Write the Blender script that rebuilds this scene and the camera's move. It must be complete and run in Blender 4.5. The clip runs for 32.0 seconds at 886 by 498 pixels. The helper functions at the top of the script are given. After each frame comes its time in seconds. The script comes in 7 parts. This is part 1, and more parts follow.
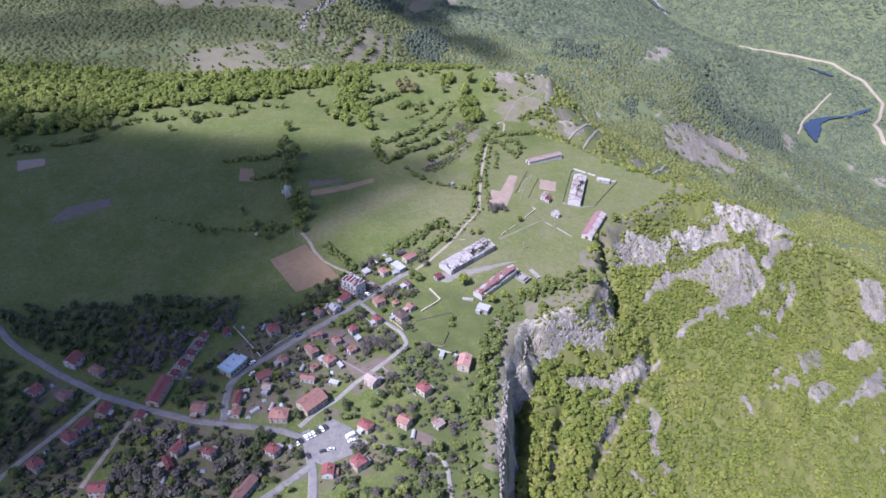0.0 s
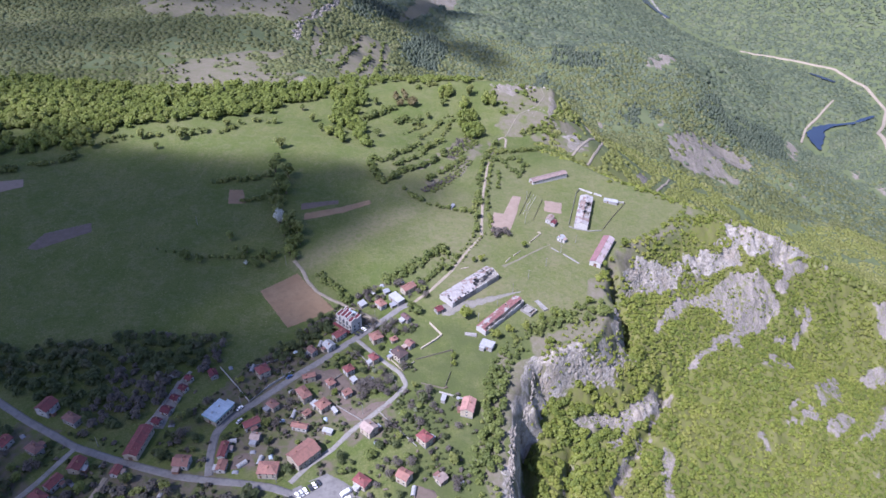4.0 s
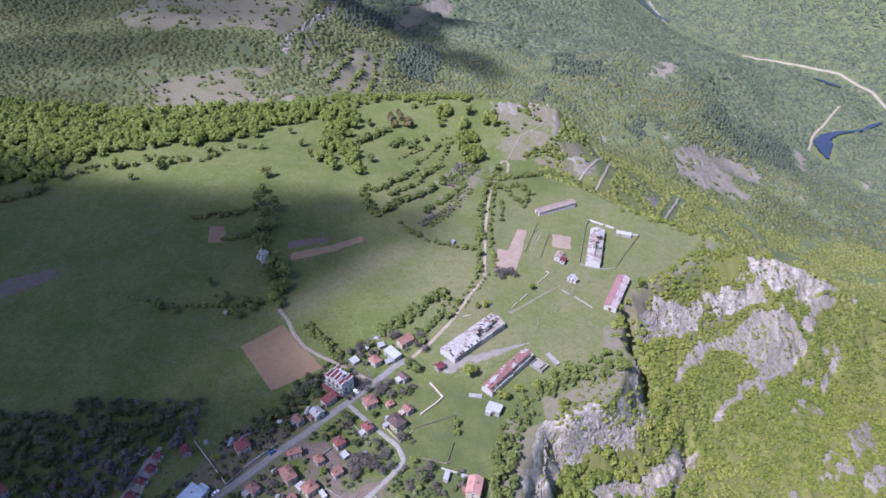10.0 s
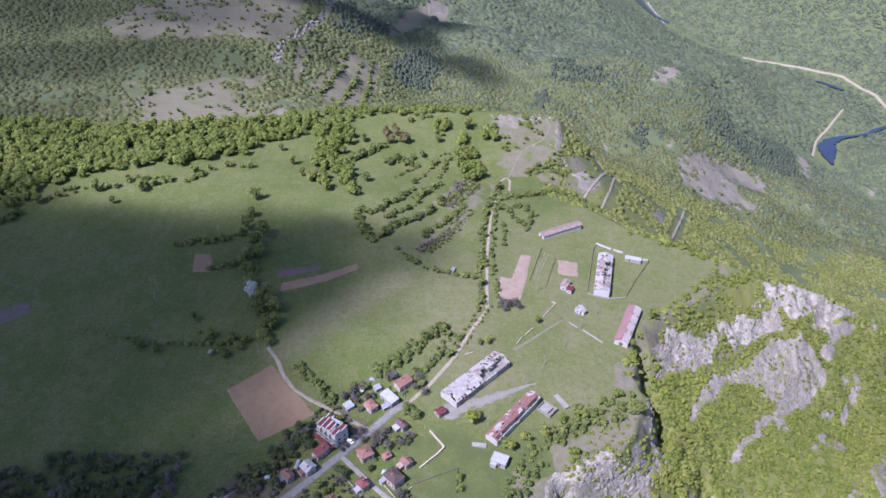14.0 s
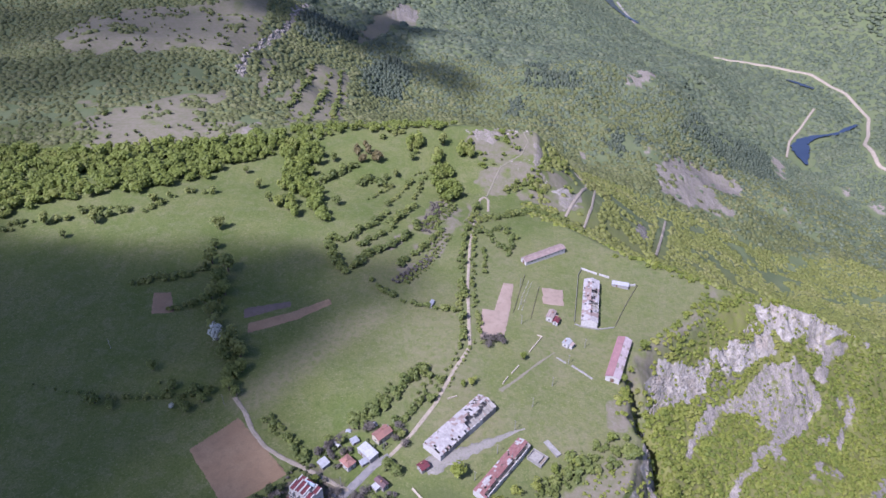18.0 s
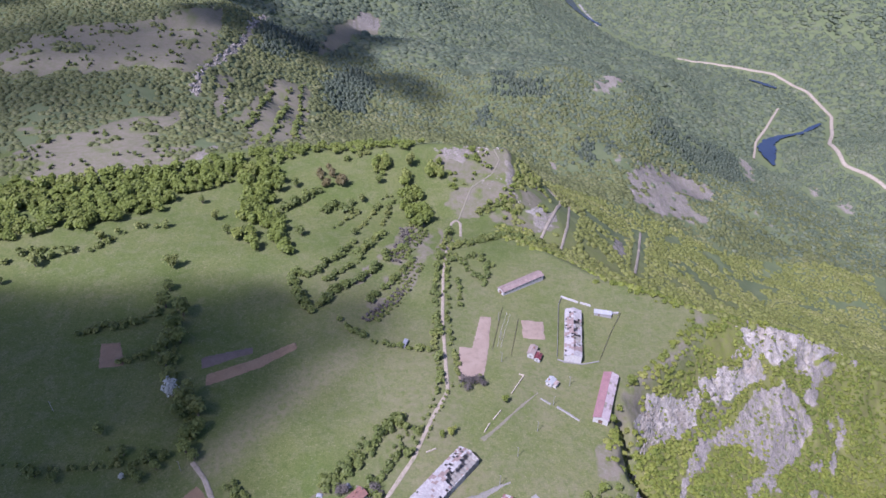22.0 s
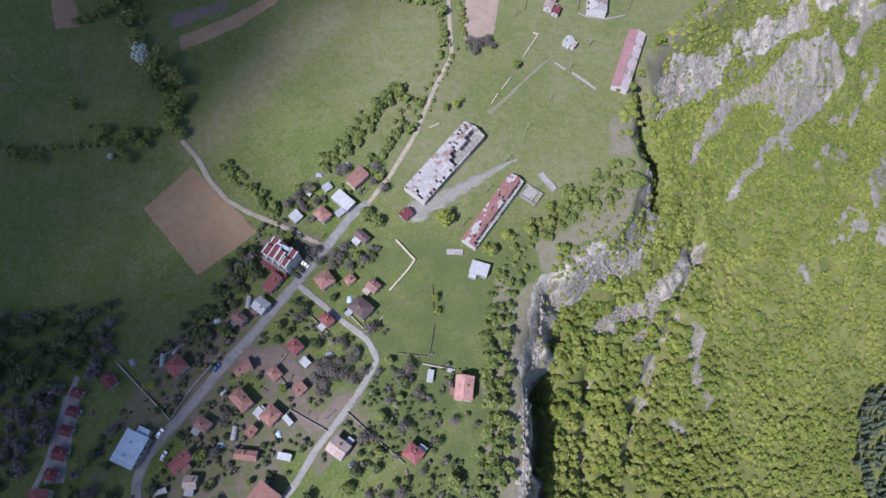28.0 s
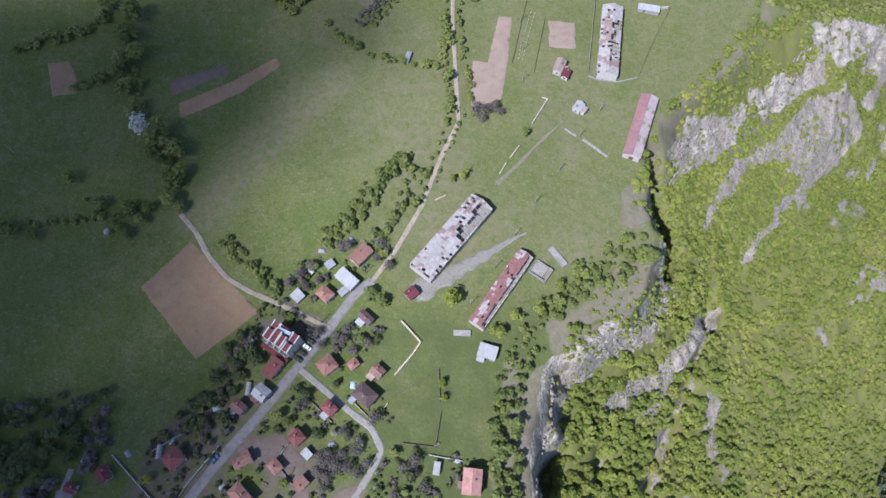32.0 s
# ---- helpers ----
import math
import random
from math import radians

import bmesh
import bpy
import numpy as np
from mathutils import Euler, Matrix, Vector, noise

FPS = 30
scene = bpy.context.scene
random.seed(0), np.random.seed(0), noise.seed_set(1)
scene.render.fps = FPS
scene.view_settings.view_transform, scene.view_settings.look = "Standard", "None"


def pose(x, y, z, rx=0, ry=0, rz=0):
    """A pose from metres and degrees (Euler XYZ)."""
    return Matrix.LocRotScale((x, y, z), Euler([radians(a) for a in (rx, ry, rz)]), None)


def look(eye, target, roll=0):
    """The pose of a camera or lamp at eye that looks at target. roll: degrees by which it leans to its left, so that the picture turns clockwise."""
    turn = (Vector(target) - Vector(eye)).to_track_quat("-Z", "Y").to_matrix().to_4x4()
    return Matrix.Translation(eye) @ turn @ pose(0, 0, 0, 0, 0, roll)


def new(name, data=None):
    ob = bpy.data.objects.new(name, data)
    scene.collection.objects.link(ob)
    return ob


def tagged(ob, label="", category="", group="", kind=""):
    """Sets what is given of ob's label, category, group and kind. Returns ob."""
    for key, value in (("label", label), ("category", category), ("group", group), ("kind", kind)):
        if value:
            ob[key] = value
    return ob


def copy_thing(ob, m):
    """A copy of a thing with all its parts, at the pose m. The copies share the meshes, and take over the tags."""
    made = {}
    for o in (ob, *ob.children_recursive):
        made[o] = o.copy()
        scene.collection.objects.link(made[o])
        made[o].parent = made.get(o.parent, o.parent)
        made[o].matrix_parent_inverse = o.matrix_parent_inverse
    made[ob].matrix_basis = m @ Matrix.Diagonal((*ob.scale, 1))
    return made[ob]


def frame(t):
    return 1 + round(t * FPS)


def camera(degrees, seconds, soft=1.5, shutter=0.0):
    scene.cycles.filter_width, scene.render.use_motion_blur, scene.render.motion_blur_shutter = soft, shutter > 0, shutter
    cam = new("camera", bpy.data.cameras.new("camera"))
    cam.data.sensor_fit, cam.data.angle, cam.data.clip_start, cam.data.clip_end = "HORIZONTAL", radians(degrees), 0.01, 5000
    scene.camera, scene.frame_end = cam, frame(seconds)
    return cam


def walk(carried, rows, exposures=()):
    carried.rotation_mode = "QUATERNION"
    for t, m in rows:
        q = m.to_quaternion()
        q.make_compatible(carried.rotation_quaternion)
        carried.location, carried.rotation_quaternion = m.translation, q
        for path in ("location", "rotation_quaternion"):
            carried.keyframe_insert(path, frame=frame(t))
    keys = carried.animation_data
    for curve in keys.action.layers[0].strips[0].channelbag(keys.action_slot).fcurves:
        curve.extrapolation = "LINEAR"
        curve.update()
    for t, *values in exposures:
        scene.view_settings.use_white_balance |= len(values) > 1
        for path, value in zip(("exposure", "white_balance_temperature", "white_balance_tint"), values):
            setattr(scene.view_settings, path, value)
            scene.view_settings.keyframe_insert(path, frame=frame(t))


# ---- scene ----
cam = camera(65.46, 32.0, soft=1.6)
# seconds, place, heading, tilt and lean in degrees
FLIGHT = [
    (0, 18.5, 4.9, 301.8, 0.31, -35.14, 0.52),
    (1, 17.0, 13.7, 302.4, 0.15, -35.15, 0.57),
    (2, 16.0, 22.7, 302.5, 0.05, -35.14, 0.67),
    (3, 15.2, 31.9, 302.3, -0.04, -35.10, 0.77),
    (3.5, 14.9, 36.5, 302.1, -0.07, -35.09, 0.74),
    (5.5, 14.0, 55.1, 301.2, -0.12, -35.04, 0.61),
    (6, 13.8, 59.8, 300.9, -0.12, -35.02, 0.56),
    (7, 13.5, 69.1, 300.5, -0.18, -34.98, 0.53),
    (8, 13.1, 78.5, 300.2, -0.24, -34.99, 0.44),
    (9, 12.7, 87.9, 300.0, -0.31, -35.00, 0.44),
    (10, 12.3, 97.3, 299.9, -0.43, -35.02, 0.36),
    (11, 11.8, 106.7, 299.9, -0.53, -35.02, 0.33),
    (12, 11.3, 116.1, 300.1, -0.61, -35.03, 0.31),
    (13, 10.8, 125.4, 300.3, -0.69, -35.12, 0.34),
    (14, 10.3, 134.8, 300.6, -0.79, -35.17, 0.33),
    (14.5, 10.1, 139.4, 300.8, -0.82, -35.18, 0.32),
    (16.5, 9.3, 158.0, 301.5, -0.97, -35.21, 0.37),
    (17, 9.2, 162.7, 301.7, -0.98, -35.23, 0.35),
    (17.5, 9.1, 167.3, 301.9, -1.01, -35.23, 0.30),
    (18, 9.0, 172.0, 302.0, -3.37, -35.25, 0.39),
    (18.5, 9.0, 176.6, 302.1, -5.12, -35.22, 0.22),
    (19, 9.0, 181.2, 302.2, -5.61, -35.20, 0.18),
    (19.5, 9.1, 185.8, 302.3, -5.86, -35.19, 0.23),
    (20, 9.2, 190.5, 302.3, -6.09, -35.14, 0.23),
    (21, 9.5, 199.7, 302.3, -6.30, -35.11, 0.20),
    (22, 10.1, 209.0, 302.1, -6.46, -35.07, 0.22),
    (23, 10.8, 218.2, 301.9, -6.59, -35.03, 0.36),
    (23.5, 11.2, 222.8, 301.7, -6.60, -35.02, 0.32),
    (24, 11.7, 227.4, 301.5, -6.63, -38.25, 0.44),
    (24.5, 12.2, 232.1, 301.3, -6.67, -44.13, 0.56),
    (25, 12.8, 236.7, 301.1, -6.73, -50.00, 0.57),
    (25.5, 13.3, 241.3, 300.8, -6.72, -55.80, 0.58),
    (26, 14.0, 245.9, 300.6, -6.72, -61.58, 0.66),
    (26.5, 14.6, 250.5, 300.4, -6.70, -67.40, 0.74),
    (28.5, 17.1, 269.0, 299.8, -5.80, -68.26, -0.51),
    (29, 17.7, 273.6, 299.8, -5.67, -68.04, -0.58),
    (29.5, 18.2, 278.2, 299.9, -5.61, -68.08, -0.69),
    (30, 18.7, 282.8, 300.1, -5.49, -68.03, -0.75),
    (30.5, 19.1, 287.4, 300.5, -5.32, -68.03, -0.87),
    (31, 19.4, 291.9, 301.0, -5.19, -68.09, -1.13),
    (31.5, 19.6, 296.5, 301.7, -5.27, -67.70, -1.11),
    (32, 19.6, 301.0, 302.5, -4.77, -67.79, -1.42),
]
walk(cam, [(t, pose(x, y, z, 90 + tilt, 0, turn) @ pose(0, 0, 0, 0, 0, lean)) for t, x, y, z, turn, tilt, lean in FLIGHT],
     [(0, 1.42, 5340, 30), (12, 1.35, 5340, 31), (23, 1.20, 5350, 35), (25, 1.10, 5420, 30), (26, 1.02, 5450, 25), (29, 1.16, 5450, 20), (32, 1.16, 5450, 19)])

# ---- sky and sun ----
SUN_AZ, SUN_EL = 227.0, 54.0  # degrees clockwise from +y, and above the horizon
sun_way = Vector((math.sin(radians(SUN_AZ)) * math.cos(radians(SUN_EL)), math.cos(radians(SUN_AZ)) * math.cos(radians(SUN_EL)), math.sin(radians(SUN_EL))))
world = bpy.data.worlds.new("sky")
scene.world = world
world.use_nodes = True
_wn = world.node_tree.nodes
_sky = _wn.new("ShaderNodeTexSky")
_sky.sky_type, _sky.sun_disc = "NISHITA", False
_sky.sun_elevation, _sky.sun_rotation = radians(SUN_EL), radians(SUN_AZ)
_sky.air_density, _sky.dust_density = 1.0, 1.0
world.node_tree.links.new(_sky.outputs[0], _wn["Background"].inputs[0])
_wn["Background"].inputs[1].default_value = 0.082
sun = new("sun", bpy.data.lights.new("sun", "SUN"))
sun.data.energy, sun.data.angle, sun.data.color = 5.0, radians(0.6), (1.0, 0.94, 0.84)
sun.matrix_world = look(sun_way * 3000, (0, 0, 0))

# ---- materials ----
class Nodes:
    """A short way to write a node material."""
    def __init__(self, name, roughness=0.9, metallic=0.0, specular=0.3):
        self.mat = bpy.data.materials.new(name)
        self.mat.use_nodes = True
        self.tree = self.mat.node_tree
        self.bsdf = self.tree.nodes["Principled BSDF"]
        self.bsdf.inputs["Roughness"].default_value = roughness
        self.bsdf.inputs["Metallic"].default_value = metallic
        self.bsdf.inputs["Specular IOR Level"].default_value = specular
        self.pos = self.add("ShaderNodeNewGeometry").outputs["Position"]

    def add(self, kind, **values):
        n = self.tree.nodes.new(kind)
        for k, v in values.items():
            n.inputs[k.replace("_", " ")].default_value = v
        return n

    def link(self, a, b):
        self.tree.links.new(a, b)

    def local(self):
        self.pos = self.add("ShaderNodeTexCoord").outputs["Object"]
        return self

    def noise(self, size, detail=4.0, lo=0.35, hi=0.65, distortion=0.0, stretch=None, turn=0.0):
        n = self.add("ShaderNodeTexNoise", Scale=1.0 / size, Detail=detail, Distortion=distortion)
        if stretch:
            m = self.tree.nodes.new("ShaderNodeMapping")
            m.inputs["Scale"].default_value, m.inputs["Rotation"].default_value = stretch, (0, 0, radians(turn))
            self.link(self.pos, m.inputs["Vector"])
            self.link(m.outputs[0], n.inputs["Vector"])
        else:
            self.link(self.pos, n.inputs["Vector"])
        r = self.add("ShaderNodeMapRange", From_Min=lo, From_Max=hi)
        self.link(n.outputs["Fac"], r.inputs["Value"])
        return r.outputs[0]

    def value(self, name):
        n = self.tree.nodes.new("ShaderNodeAttribute")
        n.attribute_name = name
        return n.outputs["Fac"]

    def random(self):
        return self.add("ShaderNodeObjectInfo").outputs["Random"]

    def blend(self, fac, a, b, how="MIX"):
        n = self.tree.nodes.new("ShaderNodeMix")
        n.data_type, n.blend_type = "RGBA", how
        for sock, v in ((n.inputs[0], fac), (n.inputs[6], a), (n.inputs[7], b)):
            if isinstance(v, (int, float)):
                sock.default_value = v
            elif isinstance(v, tuple):
                sock.default_value = (*v, 1)
            else:
                self.link(v, sock)
        return n.outputs[2]

    def calc(self, how, a, b=0.5):
        n = self.tree.nodes.new("ShaderNodeMath")
        n.operation, n.use_clamp = how, how in ("MULTIPLY", "ADD", "SUBTRACT")
        for sock, v in zip(n.inputs, (a, b)):
            if isinstance(v, (int, float)):
                sock.default_value = v
            else:
                self.link(v, sock)
        return n.outputs[0]

    def ramp(self, fac, lo, hi):
        r = self.add("ShaderNodeMapRange", From_Min=lo, From_Max=hi)
        self.link(fac, r.inputs["Value"])
        return r.outputs[0]

    def bump(self, fac, strength, distance):
        n = self.add("ShaderNodeBump", Strength=strength, Distance=distance)
        self.link(fac, n.inputs["Height"])
        self.link(n.outputs[0], self.bsdf.inputs["Normal"])

    def done(self, colour):
        if isinstance(colour, tuple):
            self.bsdf.inputs["Base Color"].default_value = (*colour, 1)
        else:
            self.link(colour, self.bsdf.inputs["Base Color"])
        return self.mat


def weathered(name, one, two, stain, size=3.0, fine=0.35, roughness=0.85, metallic=0.0, vary=0.25, local=True):
    """A surface of two tones with stains over them, a fine grain, and some difference from object to object."""
    n = Nodes(name, roughness, metallic)
    if local:
        n.local()
    c = n.blend(n.noise(size), one, two)
    c = n.blend(n.calc("MULTIPLY", n.noise(size * 0.37, 6, 0.5, 0.72), 0.75), c, stain)
    grain = n.noise(fine, 5, 0.3, 0.7)
    c = n.blend(n.calc("MULTIPLY", grain, 0.3), c, tuple(v * 0.55 for v in one))
    c = n.blend(n.calc("MULTIPLY", n.random(), vary), c, tuple(v * 0.5 for v in two))
    n.bump(grain, 0.35, 0.04)
    return n.done(c)


def tiled(name, one, two, stain):
    """A roof of clay tiles: rows along the eaves, mixed tones, soot and moss."""
    n = Nodes(name, 0.8).local()
    c = n.blend(n.noise(1.3), one, two)
    c = n.blend(n.calc("MULTIPLY", n.noise(2.6, 5, 0.48, 0.7), 0.8), c, stain)
    w = n.add("ShaderNodeTexWave", Scale=0.9, Distortion=1.5, Detail=2.0)
    n.link(n.pos, w.inputs["Vector"])
    c = n.blend(n.calc("MULTIPLY", w.outputs["Fac"], 0.25), c, tuple(v * 0.45 for v in one))
    c = n.blend(n.calc("MULTIPLY", n.random(), 0.45), c, tuple(v * 0.55 for v in two))
    n.bump(w.outputs["Fac"], 0.5, 0.06)
    return n.done(c)


def leafy(name, one, two, three, shine=0.42):
    """Leaves, lit from above and a little from behind; each tree has a tone of its own."""
    n = Nodes(name, 0.6, 0.0, 0.25)
    t = n.calc("ADD", n.value("tint"), 0.0)
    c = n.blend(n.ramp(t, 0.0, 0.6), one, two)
    c = n.blend(n.ramp(t, 0.72, 1.0), c, three)
    c = n.blend(n.calc("MULTIPLY", n.noise(22, 3), 0.45), c, tuple(v * 0.6 for v in one))
    c = n.blend(n.calc("MULTIPLY", n.noise(0.9, 3), 0.4), c, tuple(v * 0.5 for v in two))
    n.done(c)
    back = n.add("ShaderNodeBsdfTranslucent")
    n.link(c, back.inputs["Color"])
    mix = n.add("ShaderNodeMixShader", Fac=shine)
    n.link(n.bsdf.outputs[0], mix.inputs[1])
    n.link(back.outputs[0], mix.inputs[2])
    n.link(mix.outputs[0], n.tree.nodes["Material Output"].inputs["Surface"])
    return n.mat


def land():
    """Meadow, dry turf, forest floor, scree and bare rock by what covers the ground there."""
    n = Nodes("land", 0.95, 0.0, 0.1)
    grass = n.blend(n.noise(38, 4), (0.064, 0.082, 0.022), (0.091, 0.099, 0.035))
    grass = n.blend(n.calc("MULTIPLY", n.noise(9, 7, 0.46, 0.66, 0.5), 0.30), grass, (0.135, 0.124, 0.076))
    grass = n.blend(n.calc("MULTIPLY", n.noise(6, 5, 0.45, 0.7, 0.0, (1, 0.12, 1), 38), 0.30), grass, (0.058, 0.080, 0.018))
    grass = n.blend(n.calc("MULTIPLY", n.noise(2.6, 6, 0.5, 0.68), 0.5), grass, (0.040, 0.062, 0.014))
    grass = n.blend(n.calc("MULTIPLY", n.noise(0.9, 4, 0.42, 0.7), 0.55), grass, (0.034, 0.052, 0.012))
    grass = n.blend(n.calc("MULTIPLY", n.noise(1.2, 4, 0.58, 0.70), 0.4), grass, (0.165, 0.160, 0.085))
    grass = n.blend(n.calc("MULTIPLY", n.value("worn"), n.calc("ADD", n.calc("MULTIPLY", n.noise(3.5, 7, 0.3, 0.7, 0.5), 0.75), 0.15)), grass, (0.128, 0.112, 0.074))
    dry = n.blend(n.noise(5, 5), (0.116, 0.102, 0.076), (0.090, 0.089, 0.050))
    dry = n.blend(n.calc("MULTIPLY", n.noise(1.6, 5, 0.5, 0.75), 0.6), dry, (0.140, 0.128, 0.108))
    wood = n.blend(n.noise(3, 6), (0.096, 0.108, 0.025), (0.098, 0.096, 0.038))
    wood = n.blend(n.value("hill"), wood, n.blend(n.noise(14, 6), (0.066, 0.084, 0.038), (0.080, 0.094, 0.046)))
    stone = n.blend(n.noise(9, 6, 0.4, 0.65, 1.0), (0.255, 0.234, 0.200), (0.182, 0.163, 0.137))
    stone = n.blend(n.calc("MULTIPLY", n.noise(1.3, 8, 0.46, 0.6, 2.0), 0.7), stone, (0.125, 0.118, 0.108))
    stone = n.blend(n.calc("MULTIPLY", n.noise(16, 3, 0.5, 0.7), 0.5), stone, (0.23, 0.185, 0.135))
    stone = n.blend(n.calc("MULTIPLY", n.noise(4.5, 6, 0.54, 0.66, 1.5), 0.7), stone, (0.115, 0.115, 0.052))
    stone = n.blend(n.calc("MULTIPLY", n.noise(1.4, 6, 0.47, 0.66, 0.6, (1, 1, 0.2)), 0.55), stone, (0.105, 0.098, 0.088))
    stone = n.blend(n.calc("MULTIPLY", n.noise(5, 6, 0.52, 0.68, 0.8, (1, 1, 0.5)), 0.5), stone, (0.30, 0.284, 0.258))
    loose = n.blend(n.noise(6, 6, 0.4, 0.62, 1.0), (0.190, 0.168, 0.144), (0.148, 0.131, 0.113))
    loose = n.blend(n.calc("MULTIPLY", n.noise(1.5, 8, 0.46, 0.62, 1.5), 0.65), loose, (0.10, 0.092, 0.08))
    loose = n.blend(n.calc("MULTIPLY", n.noise(0.8, 5, 0.52, 0.66, 0.5), 0.5), loose, (0.27, 0.255, 0.235))
    loose = n.blend(n.calc("MULTIPLY", n.noise(3.2, 6, 0.54, 0.64, 1.0), 0.8), loose, (0.105, 0.115, 0.042))
    loose = n.blend(n.calc("MULTIPLY", n.value("hill"), n.noise(12, 7, 0.3, 0.62, 0.6)), loose, n.blend(n.noise(3, 6, 0.45, 0.7), (0.138, 0.120, 0.104), (0.092, 0.094, 0.052)))
    edge = n.noise(5, 6, 0.2, 0.8)

    def laid(c, name, over):
        return n.blend(n.ramp(n.calc("MULTIPLY", n.value(name), n.calc("ADD", n.calc("MULTIPLY", edge, 1.0), 0.45)), 0.34, 0.56), c, over)

    grass = n.blend(n.calc("MULTIPLY", n.value("dark_grass"), n.noise(12, 5, 0.25, 0.6)), grass, (0.048, 0.060, 0.022))
    c = laid(grass, "dry", dry)
    c = laid(c, "yard", n.blend(n.noise(3.5, 5, 0.4, 0.6), (0.070, 0.074, 0.034), (0.092, 0.078, 0.060)))
    c = laid(c, "wood", wood)
    c = laid(c, "scree", loose)
    c = laid(c, "rock", stone)
    rocky = n.calc("ADD", n.calc("MULTIPLY", n.calc("MAXIMUM", n.value("rock"), n.value("scree")), 0.8), 0.2)
    n.bump(n.calc("MULTIPLY", n.noise(1.5, 8, 0.2, 0.8), rocky), 0.8, 0.9)
    return n.done(c)


LAND = land()
ASPHALT = weathered("old_asphalt", (0.125, 0.12, 0.115), (0.165, 0.158, 0.148), (0.075, 0.073, 0.07), 6, 0.5, local=False)
DIRT = weathered("dirt_track", (0.195, 0.165, 0.125), (0.25, 0.215, 0.165), (0.095, 0.10, 0.045), 5, 0.6, local=False)
WORN_TURF = weathered("worn_turf", (0.150, 0.132, 0.098), (0.125, 0.118, 0.076), (0.095, 0.100, 0.050), 5, 0.6, local=False)
GRIT = weathered("stony_turf", (0.150, 0.140, 0.122), (0.172, 0.160, 0.142), (0.070, 0.080, 0.032), 3.2, 0.6, local=False)
GRAVEL = weathered("grey_gravel", (0.16, 0.15, 0.138), (0.205, 0.195, 0.178), (0.105, 0.105, 0.065), 4, 0.5, local=False)
SOIL = weathered("ploughed_soil", (0.172, 0.114, 0.064), (0.198, 0.138, 0.080), (0.138, 0.096, 0.056), 11, 0.9, local=False)
PALE_SOIL = weathered("pale_tilled_soil", (0.172, 0.130, 0.100), (0.196, 0.152, 0.120), (0.142, 0.108, 0.080), 9, 0.9, local=False)
GARDEN = weathered("garden_soil", (0.098, 0.074, 0.060), (0.122, 0.095, 0.078), (0.070, 0.066, 0.038), 5, 0.6, local=False)
WATER = Nodes("river_water", 0.12, 0.0, 0.4)
WATER = WATER.done(WATER.blend(WATER.noise(40), (0.014, 0.020, 0.036), (0.018, 0.026, 0.042)))
ROOF = {
    "red": tiled("red_tiles", (0.165, 0.050, 0.048), (0.130, 0.042, 0.042), (0.088, 0.044, 0.040)),
    "orange": tiled("orange_tiles", (0.225, 0.112, 0.088), (0.180, 0.092, 0.073), (0.110, 0.064, 0.052)),
    "brown": tiled("brown_tiles", (0.160, 0.085, 0.070), (0.130, 0.070, 0.060), (0.085, 0.052, 0.045)),
    "darkred": tiled("dark_red_tiles", (0.115, 0.024, 0.030), (0.090, 0.022, 0.028), (0.055, 0.023, 0.025)),
    "purple": tiled("purple_grey_tiles", (0.105, 0.060, 0.062), (0.086, 0.053, 0.056), (0.06, 0.042, 0.043)),
    "dark": tiled("dark_brown_tiles", (0.072, 0.046, 0.043), (0.060, 0.042, 0.040), (0.042, 0.033, 0.032)),
    "pink": tiled("faded_pink_tiles", (0.285, 0.160, 0.135), (0.245, 0.130, 0.110), (0.160, 0.098, 0.080)),
    "beige": tiled("faded_beige_tiles", (0.240, 0.190, 0.165), (0.205, 0.160, 0.140), (0.135, 0.108, 0.095)),
    "white": weathered("white_sheet_roof", (0.265, 0.27, 0.27), (0.22, 0.225, 0.23), (0.15, 0.145, 0.14), 2.5),
    "grey": weathered("grey_sheet_roof", (0.20, 0.21, 0.23), (0.165, 0.172, 0.19), (0.12, 0.115, 0.11), 2.0),
    "blue": weathered("pale_blue_sheet_roof", (0.29, 0.345, 0.40), (0.245, 0.31, 0.365), (0.20, 0.23, 0.26), 3.5),
}
WALL = {
    "white": weathered("white_render", (0.36, 0.345, 0.325), (0.31, 0.30, 0.28), (0.22, 0.21, 0.19), 2.5),
    "cream": weathered("cream_render", (0.34, 0.295, 0.23), (0.30, 0.26, 0.20), (0.21, 0.18, 0.14), 2.5),
    "grey": weathered("grey_render", (0.235, 0.228, 0.216), (0.20, 0.193, 0.186), (0.14, 0.134, 0.128), 2.0),
    "pink": weathered("pink_render", (0.36, 0.25, 0.24), (0.32, 0.22, 0.215), (0.22, 0.16, 0.155), 2.5),
    "brick": weathered("bare_brick", (0.22, 0.115, 0.078), (0.18, 0.095, 0.064), (0.13, 0.086, 0.067), 1.5),
}
STONE = weathered("field_stone", (0.240, 0.232, 0.210), (0.180, 0.173, 0.158), (0.098, 0.098, 0.075), 1.2)
CONCRETE = weathered("concrete", (0.216, 0.208, 0.192), (0.168, 0.160, 0.148), (0.104, 0.102, 0.088), 2.2)
ASBESTOS = weathered("old_cement_sheet", (0.288, 0.276, 0.268), (0.232, 0.220, 0.214), (0.160, 0.108, 0.096), 1.2, vary=0.45)
RUST = weathered("faded_red_sheet", (0.173, 0.083, 0.076), (0.140, 0.063, 0.059), (0.194, 0.140, 0.133), 2.5, vary=0.4)
ROSE = weathered("rose_sheet_roof", (0.190, 0.105, 0.108), (0.165, 0.088, 0.092), (0.135, 0.080, 0.080), 3.5, vary=0.2)
